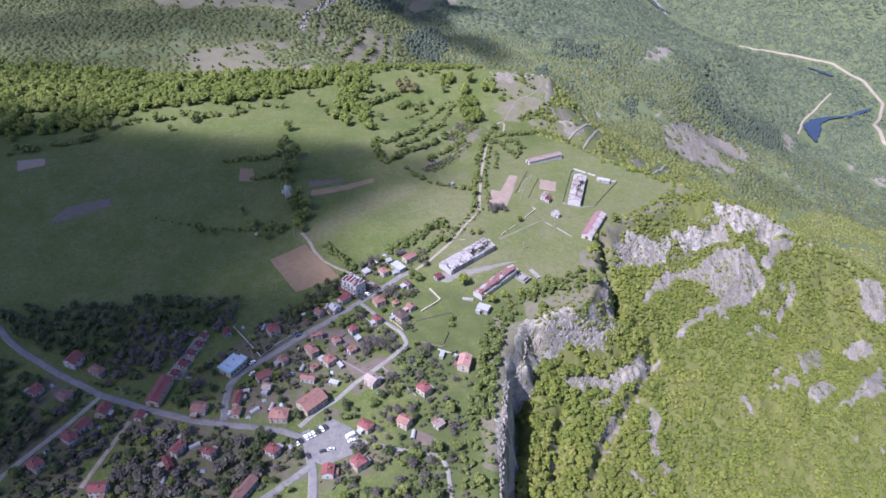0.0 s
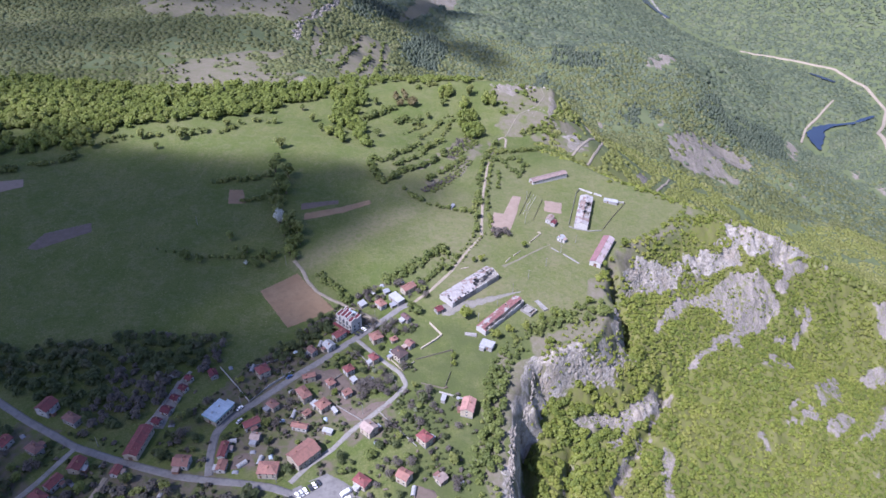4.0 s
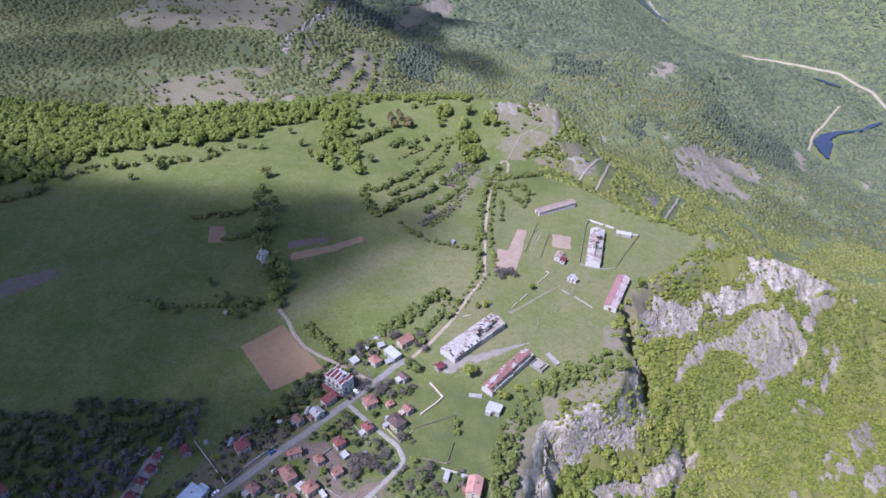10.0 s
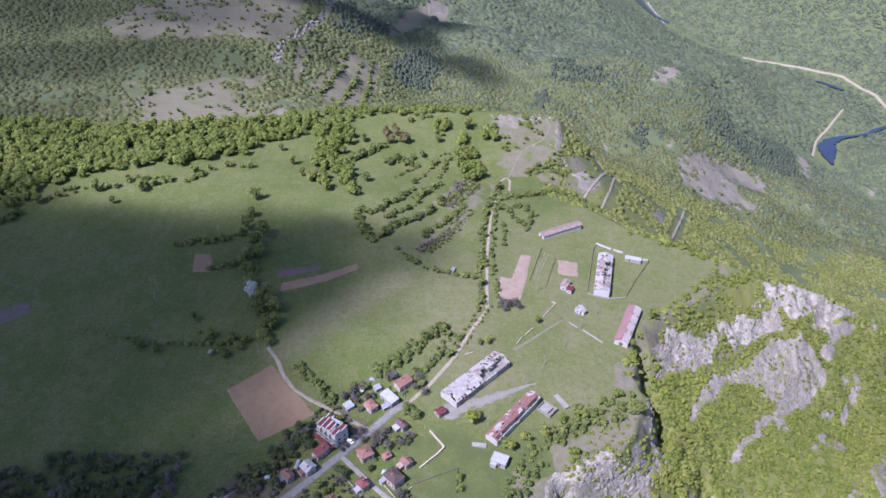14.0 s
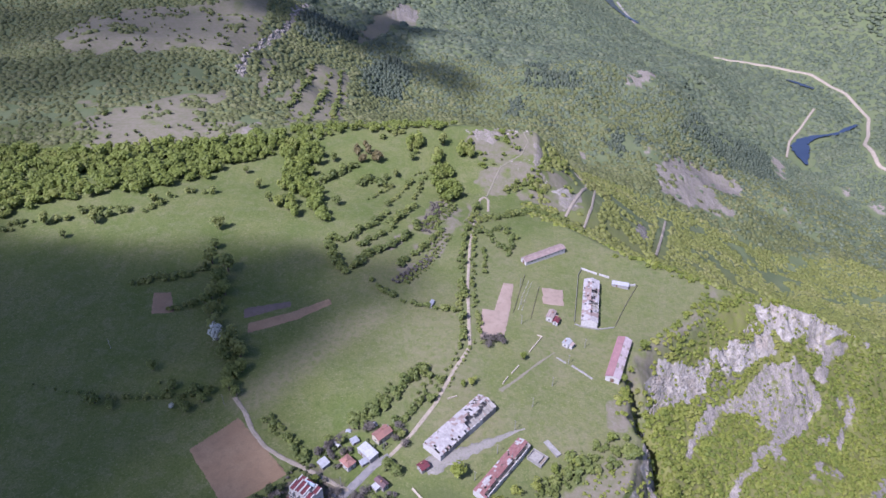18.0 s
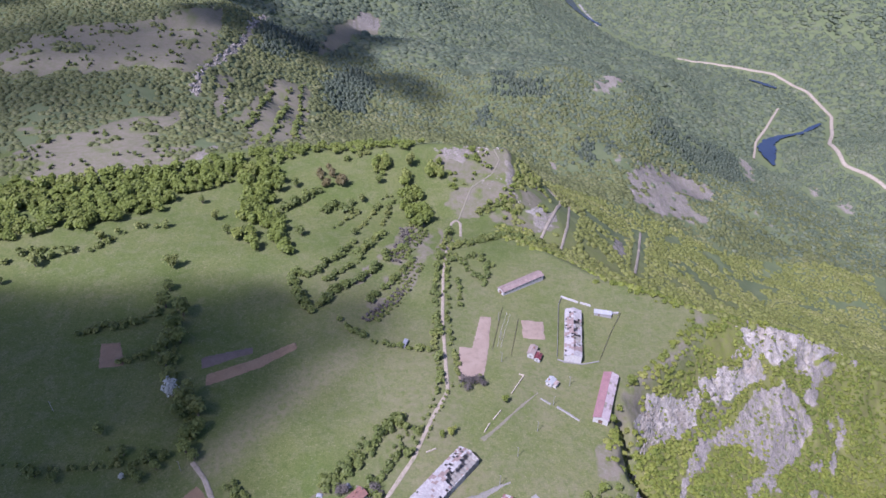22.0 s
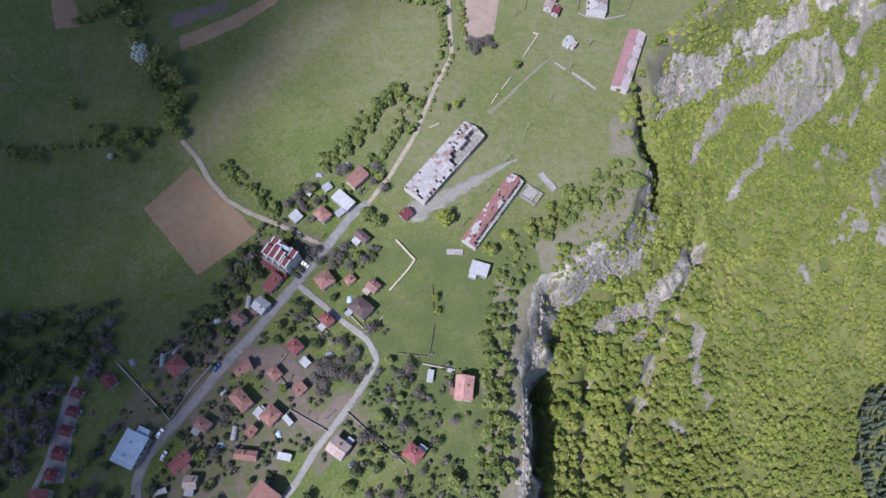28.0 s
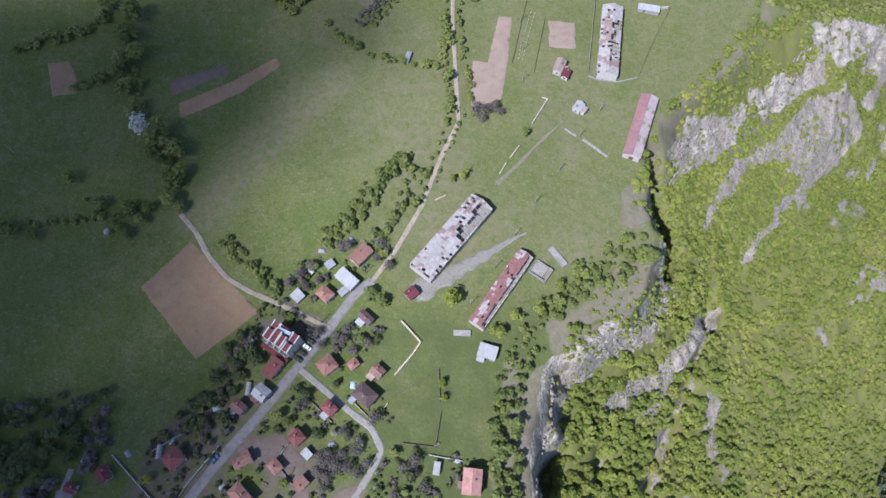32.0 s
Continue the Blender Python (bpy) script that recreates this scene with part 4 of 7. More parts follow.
def house(x, y, turn, length, width, height, tone, kind, wall, rng=random.Random(5)):
    """A rendered village house: walls, tiled roof with chimney, windows and a door."""
    length, width = max(length, 5.0), max(width, 4.2)
    hip = 0.95 if kind == "hip" else 0.0
    low = "two-storey" if height > 4.2 else "single-storey"
    label = f"{low} {wall} village house with {TONE[tone]} tiled {'hipped' if hip else 'gabled'} roof"
    h, drop = stand("house", x, y, turn, length, width, label, "house", "village houses")
    a, b = length / 2 - 0.45, width / 2 - 0.45
    rise = width * 0.5 * (0.46 if hip else 0.5)
    body = block(-a, a, -b, b, -drop - 0.4, height)
    if not hip:
        for s in (-1, 1):
            solid(body, [(s * a, -b, height), (s * a, b, height), (s * a, 0, height + rise * b / (width / 2)), (s * (a - 0.2), -b, height), (s * (a - 0.2), b, height),
                         (s * (a - 0.2), 0, height + rise * b / (width / 2))], [(0, 1, 2), (3, 5, 4), (0, 2, 5, 3), (1, 4, 5, 2)])
    part("wall", body, WALL[wall], h)
    part("plinth", block(-a - 0.06, a + 0.06, -b - 0.06, b + 0.06, -drop - 0.4, 0.5), STONE, h, "rough stone plinth")
    roof = part("roof", roof_shape(length, width, rise, hip), ROOF[tone], h)
    roof.location = (0, 0, height + 0.08)
    r = max(length / 2 - width / 2 * hip, 0.3)
    cap = bmesh.new()
    tube(cap, (-r, 0, rise), (r, 0, rise), 0.14, 0.14)
    if hip:
        for sx in (-1, 1):
            for sy in (-1, 1):
                tube(cap, (sx * length / 2, sy * width / 2, 0.0), (sx * r, 0, rise), 0.11, 0.11, 5)
    part("ridge", cap, ROOF[tone], roof)
    cx, cy = rng.uniform(-0.5, 0.5) * r, rng.choice((-1, 1)) * width * 0.14
    stack = block(-0.3, 0.3, -0.3, 0.3, 0, 1.3)
    block(-0.38, 0.38, -0.38, 0.38, 1.3, 1.42, stack)
    ch = part("chimney", stack, WALL["brick"], roof)
    ch.location = (cx, cy, rise * 0.55)
    if rng.random() < 0.6 and height > 2.8:
        s, aw, ad = rng.choice((-1, 1)), rng.uniform(2.2, 3.6), rng.uniform(1.8, 3.0)
        ax, ah = rng.uniform(-0.5, 0.5) * (2 * a - aw), rng.uniform(2.2, 2.7)
        lean = part("annex", block(ax - aw / 2, ax + aw / 2, s * (b + 0.01) if s > 0 else -b - ad, b + ad if s > 0 else -b - 0.01, -drop - 0.4, ah), WALL[rng.choice(("white", "grey", "brick", "cream"))], h)
        slope = part("annex_roof", block(-aw / 2 - 0.25, aw / 2 + 0.25, -ad / 2 - 0.2, ad / 2 + 0.2, 0, 0.1), ROOF[rng.choice(("grey", "white", "brown", "beige"))], lean)
        slope.matrix_local = pose(ax, s * (b + ad / 2 + 0.2), ah + 0.12, -s * 6, 0, 0)
    floors = (1.7, 4.2) if height > 4.2 else (1.7,)
    n = max(int(length / 3), 1)
    for z in floors:
        if z > height - 0.4:
            z = height - 0.9
        for s in (-1, 1):
            for i in range(n):
                px = (i + 0.5) / n * 2 * a - a
                if s == -1 and i == 0 and z == floors[0]:
                    window(h, px, s * b, 1.15, ("y", s), 0.95, 2.05, "door")
                else:
                    window(h, px, s * b, z, ("y", s))
            window(h, s * a, 0, z, ("x", s))
    return h


def shed(x, y, turn, length, width, height, tone):
    """A low outbuilding under a single sloping sheet roof."""
    s, drop = stand("shed", x, y, turn, length, width, f"small garden shed with {TONE[tone]} sheet roof", "shed", "garden sheds")
    a, b = length / 2 - 0.2, width / 2 - 0.2
    body = bmesh.new()
    solid(body, [(-a, -b, -drop - 0.3), (a, -b, -drop - 0.3), (a, b, -drop - 0.3), (-a, b, -drop - 0.3), (-a, -b, height - 0.5), (a, -b, height - 0.5), (a, b, height), (-a, b, height)],
          [(0, 1, 5, 4), (1, 2, 6, 5), (2, 3, 7, 6), (3, 0, 4, 7), (4, 5, 6, 7)])
    part("wall", body, WALL["grey"], s)
    k = max(int(length / 1.1), 2)
    w = length / k
    for i in range(k):
        sl = bmesh.new()
        x0 = -length / 2 + i * w
        lift = 0.03 * (i % 2)
        solid(sl, [(x0, -width / 2, height - 0.5 + lift), (x0 + w - 0.03, -width / 2, height - 0.5 + lift), (x0 + w - 0.03, width / 2, height + 0.05 + lift), (x0, width / 2, height + 0.05 + lift),
                   (x0, -width / 2, height - 0.56), (x0 + w - 0.03, -width / 2, height - 0.56), (x0 + w - 0.03, width / 2, height - 0.01), (x0, width / 2, height - 0.01)],
              [(0, 1, 2, 3), (4, 7, 6, 5), (0, 4, 5, 1), (1, 5, 6, 2), (2, 6, 7, 3), (3, 7, 4, 0)])
        part("roof_sheet", sl, ROOF[tone], s)
    window(s, -a * 0.4, -b, 0.95, ("y", -1), 0.85, 1.8, "door")
    return s


# the village, street by street
house(-9.2, 426.5, 41, 10.5, 6.8, 4, "orange", "gable", "cream")
shed(-16.7, 415.2, -48, 11.1, 6.2, 4, "white")
house(-27.1, 408.6, -47, 7.5, 6, 4, "orange", "hip", "white")
shed(-40.1, 409.5, -51, 5.7, 5.2, 2.5, "white")
shed(-24.3, 423.7, 33, 4.5, 3.9, 2.5, "grey")
shed(-18.7, 409.6, 35, 4.7, 3.4, 2.5, "grey")
house(-51.7, 376.2, 49, 9.2, 5.7, 4, "red", "gable", "white")
house(-56.8, 365.5, -43, 6.8, 6.7, 4, "white", "gable", "white")
house(-66.6, 360.4, -44, 6.4, 5, 4, "brown", "gable", "grey")
house(-27.6, 375, 32, 7.9, 7.7, 4.5, "orange", "hip", "cream")
house(-16.1, 374.6, 34, 4.6, 4.2, 2.7, "orange", "hip", "cream")
house(-9, 395.5, -48, 7.6, 4.3, 3.5, "purple", "gable", "grey")
house(-5.3, 370, -49, 5.9, 5.4, 3.5, "brown", "gable", "grey")
house(-11.6, 359.8, -46, 9.9, 7.7, 5, "dark", "hip", "cream")
house(-27.5, 355.8, -48, 6.5, 5.2, 4.5, "red", "hip", "cream")
house(-41.8, 344.6, 39, 6.1, 5.9, 4.5, "red", "hip", "white")
house(-64.9, 337.3, 21, 8.1, 4.1, 4.5, "orange", "gable", "cream")
house(-51.4, 333.8, -52, 5.9, 5, 3.5, "orange", "hip", "white")
house(-65.7, 323.5, -51, 10.1, 6.3, 5, "orange", "hip", "cream")
shed(-58.5, 317.4, -47, 4.6, 4, 3, "white")
house(-53.4, 315.8, 45, 7.6, 7.2, 4.5, "orange", "hip", "cream")
shed(-46.4, 313.1, -52, 5.2, 2.4, 2.8, "white")
house(-40.7, 325.9, 39, 5.6, 5, 3.5, "orange", "gable", "white")
shed(-38.1, 337.6, -50, 4.6, 3.6, 2.8, "white")
house(-82.2, 315, -37, 6.9, 5.4, 4, "brown", "hip", "cream")
house(-91, 300.6, 35, 9.6, 5.5, 4, "red", "gable", "white")
house(-64.1, 300.3, -12, 9.7, 3.6, 3.5, "orange", "gable", "white")
house(-62, 310.1, 48, 3.6, 3.4, 3, "orange", "gable", "cream")
shed(-48.2, 298.1, -18, 6, 3, 2.8, "white")
house(-25, 298.9, -41, 8.5, 7.6, 5, "beige", "gable", "cream")
house(6.2, 293.3, -43, 8, 6.6, 5, "red", "hip", "cream")
house(31, 318.8, 78, 11, 8.2, 5, "pink", "gable", "cream")
shed(16.7, 326, 76, 5.7, 2.8, 2.8, "white")
house(12.9, 405.2, 36, 5.7, 5.4, 3, "darkred", "gable", "grey")
house(-93.6, 341.3, 38, 7.8, 7.6, 5, "red", "hip", "cream")
house(-122.9, 338.2, -57, 6.6, 5.2, 3, "darkred", "gable", "grey")
house(-101.7, 281.2, 89, 10.3, 4.6, 4, "red", "gable", "white")
house(-100, 271.6, 89, 6.9, 5.4, 3, "orange", "gable", "white")
house(-75.1, 269.7, -1, 10.9, 8.2, 4.5, "orange", "hip", "cream")
house(-58.3, 280.2, 48, 15.6, 11.2, 5, "orange", "gable", "cream")
house(-25.6, 264.5, -35, 8.8, 6.2, 4, "red", "hip", "cream")
house(-73.6, 245.2, -31, 7.4, 6, 4.5, "red", "hip", "white")
house(-42, 233, -89, 6.9, 6.9, 4, "red", "gable", "white")
house(-26.6, 238.7, -50, 7.7, 7, 5.5, "red", "hip", "cream")
house(-106.7, 241.8, -24, 7.1, 5.1, 5, "red", "hip", "white")
house(-123.8, 244, 68, 8.8, 5.1, 4.5, "red", "gable", "white")
house(-126.3, 235, -52, 8.7, 2.9, 3, "darkred", "gable", "brick")
house(-82.4, 220, 63, 15.7, 5.8, 4, "brown", "gable", "grey")
house(-207.7, 307.7, 71, 9.7, 9, 5, "red", "gable", "white")
house(-190.7, 300.1, -25, 10.1, 5.9, 4, "brown", "hip", "grey")
house(-219.3, 282.7, 73, 7.6, 7.1, 3.5, "red", "gable", "white")
house(-200.8, 278.7, -26, 9.4, 5.8, 4, "brown", "hip", "grey")
house(-174.2, 269.3, 83, 8.6, 7.5, 4, "red", "gable", "cream")
house(-183.9, 248.7, -28, 9.4, 6.1, 5, "red", "hip", "white")
house(-181.2, 258.1, 66, 9.1, 5.9, 4, "red", "gable", "white")
house(-193.2, 230.7, -26, 7.9, 6.4, 5, "red", "hip", "cream")
house(-155.1, 217.4, 3, 9.3, 6.9, 5, "red", "gable", "white")
house(-153.2, 266.7, 83, 6.3, 5.2, 3, "red", "gable", "white")
house(-121.3, 273.5, -3, 8.8, 7.6, 3.5, "orange", "gable", "white")
house(-3.8, 267.9, -31, 7.5, 6.9, 5, "orange", "gable", "cream")
house(15.7, 268.7, 44, 6, 5.3, 3, "beige", "gable", "cream")
house(-86.9, 291.9, -9, 5.7, 5.4, 3, "beige", "gable", "grey")
shed(23, 539.2, 68, 6.8, 2.5, 2.5, "grey")

# ---- larger buildings ----
def guest_house():
    """The tall building beside the main road: stepped red roofs between white parapets, white balconies, a walled yard."""
    g, drop = stand("guest_house", -46.5, 388.6, -40, 15, 10.5, "four-storey white guest house with stepped dark red roofs", "guest house")
    part("wall", block(-7.2, 7.2, -4.6, 4.6, -drop - 0.4, 7.6), WALL["white"], g)
    for x0, x1, y0, y1, top, rise in ((-7.2, -3.4, -4.6, 0.4, 8.9, 1.0), (-3.39, 0.2, -4.6, 1.8, 10.2, 1.3), (0.21, 3.6, -4.6, 0.8, 10.8, 1.2), (3.61, 7.2, -4.6, -0.6, 9.4, 1.0),
                                      (-7.2, -3.4, 0.41, 4.6, 8.3, 1.1), (-3.39, 3.6, 1.81, 4.6, 8.9, 0.9), (3.61, 7.2, -0.59, 4.6, 8.6, 1.2)):
        tower = part("upper_wall", block(x0, x1, y0, y1, 7.604, top), WALL["white"], g)
        bm = bmesh.new()
        solid(bm, [(x0 + 0.3, y0 + 0.1, top + 0.02), (x1 - 0.3, y0 + 0.1, top + 0.02), (x1 - 0.3, y1 - 0.1, top + rise), (x0 + 0.3, y1 - 0.1, top + rise),
                   (x0 + 0.3, y0 + 0.1, top - 0.2), (x1 - 0.3, y0 + 0.1, top - 0.2), (x1 - 0.3, y1 - 0.1, top - 0.2), (x0 + 0.3, y1 - 0.1, top - 0.2)],
              [(0, 1, 2, 3), (4, 7, 6, 5), (0, 4, 5, 1), (1, 5, 6, 2), (2, 6, 7, 3), (3, 7, 4, 0)])
        part("roof", bm, ROOF["darkred"], tower, "dark red tiled pent roof")
        for px in (x0, x1 - 0.6):
            para = bmesh.new()
            solid(para, [(px, y0, top), (px + 0.6, y0, top), (px + 0.6, y1, top), (px, y1, top), (px, y0, top + 0.45), (px + 0.6, y0, top + 0.45), (px + 0.6, y1, top + rise + 0.4), (px, y1, top + rise + 0.4)],
                  [(0, 3, 2, 1), (4, 5, 6, 7), (0, 1, 5, 4), (1, 2, 6, 5), (2, 3, 7, 6), (3, 0, 4, 7)])
            part("parapet", para, WALL["white"], tower)
    sky = part("skylight", block(-3.0, 3.0, -0.8, 0.8, 0, 0.14), ROOF["blue"], g, "long pale glazed skylight")
    sky.matrix_local = pose(0.4, 2.6, 10.6, 10, 0, 8)
    for z in (1.6, 4.4):
        for x in (-5.2, -2.4, 0.4, 3.2, 5.6):
            window(g, x, -4.6, z, ("y", -1), 1.3, 1.5)
            window(g, x, 4.6, z, ("y", 1), 1.3, 1.5)
        for y in (-2, 2):
            window(g, -7.2, y, z, ("x", -1), 1.2, 1.5)
            window(g, 7.2, y, z, ("x", 1), 1.2, 1.5)
    for z in (3.0, 5.8):
        for x in (-5.2, -1.6, 2.0, 5.4):
            bal = part("balcony", block(x - 1.3, x + 1.3, -6.0, -4.61, z - 0.15, z), CONCRETE, g)
            rail = block(x - 1.3, x + 1.3, -6.0, -5.92, z, z + 0.95)
            block(x - 1.3, x - 1.22, -5.92, -4.61, z, z + 0.95, rail)
            block(x + 1.22, x + 1.3, -5.92, -4.61, z, z + 0.95, rail)
            part("railing", rail, WALL["white"], bal)
    for x in (-3.4, 0.2, 3.6):
        part("pier", block(x - 0.2, x + 0.2, -6.1, -4.61, -drop - 0.4, 9.0), WALL["white"], g)
    window(g, 4.4, -4.6, 1.2, ("y", -1), 1.2, 2.2, "door")
    part("terrace_roof", block(-7.4, 7.4, -8.2, -6.2, 2.5, 2.7), ROOF["darkred"], g, "dark red awning roof above the terrace")
    for x in (-7.0, -2.4, 2.4, 7.0):
        part("terrace_post", block(x - 0.1, x + 0.1, -8.0, -7.8, -drop - 0.4, 2.5), TIMBER, g)


def school():
    """The flat-roofed public building with the pale blue roof."""
    s, drop = stand("village_hall", -111.6, 307.7, 61, 14.2, 10.5, "low village hall with pale blue sheet roof and teal fascia", "public building")
    part("wall", block(-6.6, 6.6, -4.8, 4.8, -drop - 0.4, 4.2), WALL["cream"], s)
    part("fascia", block(-7.1, 7.1, -5.3, 5.3, 4.2, 4.75), TEAL, s, "teal painted fascia")
    for i in range(8):
        x0 = -7.1 + i * 1.775
        sl = block(x0 + 0.03, x0 + 1.745, -5.3, 5.3, 4.754, 4.95 + 0.03 * (i % 2))
        part("roof_sheet", sl, ROOF["blue"], s)
    part("annex", block(6.6, 9.4, -3.4, 1.5, -drop - 0.4, 3.3), WALL["cream"], s)
    part("annex_roof", block(6.61, 9.8, -3.8, 1.9, 3.304, 3.5), ROOF["blue"], s)
    for i in range(5):
        for sd in (-1, 1):
            window(s, -5.2 + i * 2.6, sd * 4.8, 2.1, ("y", sd), 1.5, 1.7)
    window(s, -6.6, 0, 1.3, ("x", -1), 1.6, 2.3, "door")
    for x in (-3.0, 2.5):
        v = part("roof_vent", block(x - 0.4, x + 0.4, 0.6, 1.4, 4.98, 5.6), ROOF["white"], s)


def long_house(name, x, y, turn, length, width, height, roofing, wall, label, category, hip=0.0, gap=3.2, light_strip=False):
    """A long low building with an unbroken roof laid in sheets, one part each."""
    b, drop = stand(name, x, y, turn, length, width, label, category)
    a, c = length / 2 - 0.4, width / 2 - 0.4
    rise = width * 0.5 * 0.36
    body = block(-a, a, -c, c, -drop - 0.4, height)
    for s in (-1, 1):
        solid(body, [(s * a, -c, height), (s * a, c, height), (s * a, 0, height + rise * 0.92), (s * (a - 0.25), -c, height), (s * (a - 0.25), c, height), (s * (a - 0.25), 0, height + rise * 0.92)],
              [(0, 1, 2), (3, 5, 4), (0, 2, 5, 3), (1, 4, 5, 2)])
    part("wall", body, WALL[wall], b)
    n = max(int(length / 2.1), 4)
    w = length / n
    rng = random.Random(int(x * 7))
    for i in range(n):
        for s in (-1, 1):
            for k in range(3):
                y0, y1 = s * width / 2 * (1 - k / 3), s * width / 2 * (1 - (k + 1) / 3)
                z0, z1 = height + rise * k / 3, height + rise * (k + 1) / 3
                x0, j = -length / 2 + i * w + 0.02, rng.uniform(0.02, 0.09)
                sl = bmesh.new()
                solid(sl, [(x0, y0, z0 + j), (x0 + w - 0.04, y0, z0 + j), (x0 + w - 0.04, y1, z1 + j + 0.03), (x0, y1, z1 + j + 0.03),
                           (x0, y0, z0 + j - 0.06), (x0 + w - 0.04, y0, z0 + j - 0.06), (x0 + w - 0.04, y1, z1 + j - 0.03), (x0, y1, z1 + j - 0.03)],
                      [(0, 1, 2, 3), (4, 7, 6, 5), (0, 4, 5, 1), (1, 5, 6, 2), (2, 6, 7, 3), (3, 7, 4, 0)])
                part("roof_sheet", sl, (TIMBER if i in (4, 5, 9, 13) and k != 1 else PALE) if light_strip and s == -1 else roofing, b)
    ridge = bmesh.new()
    tube(ridge, (-length / 2, 0, height + rise + 0.1), (length / 2, 0, height + rise + 0.1), 0.16, 0.16)
    part("ridge", ridge, roofing, b)
    for i in range(int(length / gap)):
        for s in (-1, 1):
            window(b, -a + gap * (i + 0.7), s * c, height * 0.62, ("y", s), 1.1, 0.9)
    window(b, a, 0, 1.3, ("x", 1), 2.2, 2.6, "door")
    window(b, -a, 0, 1.3, ("x", -1), 2.2, 2.6, "door")
    return b


def ruin(name, x, y, turn, length, width, height, one, two, kept, label, bare=(), second=0.3, seed=1):
    """A derelict barn: cracked walls, bare rafters, and what is left of its roof sheets. bare: stretches of one side with no roof."""
    b, drop = stand(name, x, y, turn, length, width, label, "ruined barn", "ruined barns")
    a, c = length / 2 - 0.3, width / 2 - 0.3
    rise = width * 0.5 * 0.34
    rng = random.Random(seed)
    n = int(length / 3)
    for s in (-1, 1):
        for i in range(n):
            x0, x1 = -a + i * 2 * a / n, -a + (i + 1) * 2 * a / n
            top = height * (rng.uniform(0.55, 1.0) if rng.random() < 0.3 else 1.0)
            w = block(x0, x1 - 0.8, s * c - 0.2, s * c + 0.2, -drop - 0.4, top)
            block(x1 - 0.8, x1, s * c - 0.2, s * c + 0.2, -drop - 0.4, 1.1, w)
            part("wall", w, WALL["white"] if rng.random() < 0.6 else CONCRETE, b)
        end = block(s * a - 0.2, s * a + 0.2, -c, c, -drop - 0.4, height)
        solid(end, [(s * a - 0.2, -c, height), (s * a - 0.2, c, height), (s * a - 0.2, 0, height + rise), (s * a + 0.2, -c, height), (s * a + 0.2, c, height), (s * a + 0.2, 0, height + rise)],
              [(0, 2, 1), (3, 4, 5), (0, 3, 5, 2), (1, 2, 5, 4), (0, 1, 4, 3)])
        part("gable_wall", end, WALL["white"], b)
    part("floor", block(-a, a, -c, c, -drop - 0.4, 0.12), CONCRETE, b, "concrete floor strewn with rubble")
    for i in range(n + 1):
        px = -a + i * 2 * a / n
        for s in (-1, 1):
            rf = bmesh.new()
            tube(rf, (px, s * (c + 0.3), height), (px, 0, height + rise), 0.11, 0.11, 4)
            part("rafter", rf, TIMBER, b)
    for k, s in ((0.33, -1), (0.7, -1), (0.33, 1), (0.7, 1), (1.0, 1)):
        pl = bmesh.new()
        tube(pl, (-a, s * (c + 0.3) * (1 - k), height + rise * k + 0.14), (a, s * (c + 0.3) * (1 - k), height + rise * k + 0.14), 0.07, 0.07, 4)
        part("purlin", pl, TIMBER, b)
    m = int(length / 1.3)
    w = length / m
    for i in range(m):
        for s in (-1, 1):
            for k in range(4):
                f = i / m
                gone = rng.random() > kept or any(s == q and lo < f < hi and k < rows for q, lo, hi, rows in bare) or (s == -1 and float(rough(i * 1.3, k * 1.7 + s * 9, 4, seed)) > 0.34)
                if gone:
                    continue
                y0, y1 = s * width / 2 * (1 - k / 4), s * width / 2 * (1 - (k + 1) / 4)
                z0, z1, x0 = height + 0.22 + rise * k / 4, height + 0.22 + rise * (k + 1) / 4, -length / 2 + i * w
                j, t = rng.uniform(0, 0.1), rng.uniform(-0.06, 0.06)
                sl = bmesh.new()
                solid(sl, [(x0, y0, z0 + j), (x0 + w - 0.04, y0, z0 + j + t), (x0 + w - 0.04, y1, z1 + j + t), (x0, y1, z1 + j), (x0, y0, z0 + j - 0.05), (x0 + w - 0.04, y0, z0 + j + t - 0.05),
                           (x0 + w - 0.04, y1, z1 + j + t - 0.05), (x0, y1, z1 + j - 0.05)], [(0, 1, 2, 3), (4, 7, 6, 5), (0, 4, 5, 1), (1, 5, 6, 2), (2, 6, 7, 3), (3, 7, 4, 0)])
                part("roof_sheet", sl, two if rng.random() < second * 0.3 or float(rough(i * 1.0, s * 7.0 + k * 1.4, 5, seed + 3)) > 0.26 - 0.5 * second else one, b)
    for i in range(14):
        rb = block(-0.5, 0.5, -0.3, 0.3, 0.12, 0.12 + rng.uniform(0.15, 0.5), bevel=0.08)
        r = part("rubble", rb, ASBESTOS if i % 2 else WALL["brick"], b)
        r.matrix_local = pose(rng.uniform(-a, a) * 0.95, rng.uniform(-c, c) * 0.85, 0, 0, 0, rng.uniform(0, 180))
    return b


guest_house()
school()
long_house("long_building", -148.3, 285.4, 84, 20.7, 8.2, 4.0, ROOF["red"], "cream", "long single-storey building with red tiled roof", "public building")
ruin("ruined_barn", 34.9, 431.3, 45, 48.4, 13.4, 3.4, ASBESTOS, FADED, 0.91, "long derelict barn with broken pale sheet roof", [(-1, 0.5, 0.985, 3)], 0.22, 3)
ruin("ruined_barn", 55.5, 403.5, 49, 43.5, 8.4, 3.4, RUST, ASBESTOS, 0.97, "long derelict barn with rusty red sheet roof", [(-1, 0.0, 1.0, 2)], 0.06, 8)
long_house("barn", 141.1, 486.2, 63.5, 39.5, 9.6, 3.8, ROSE, "white", "long barn with intact rose red sheet roof", "barn", light_strip=True)
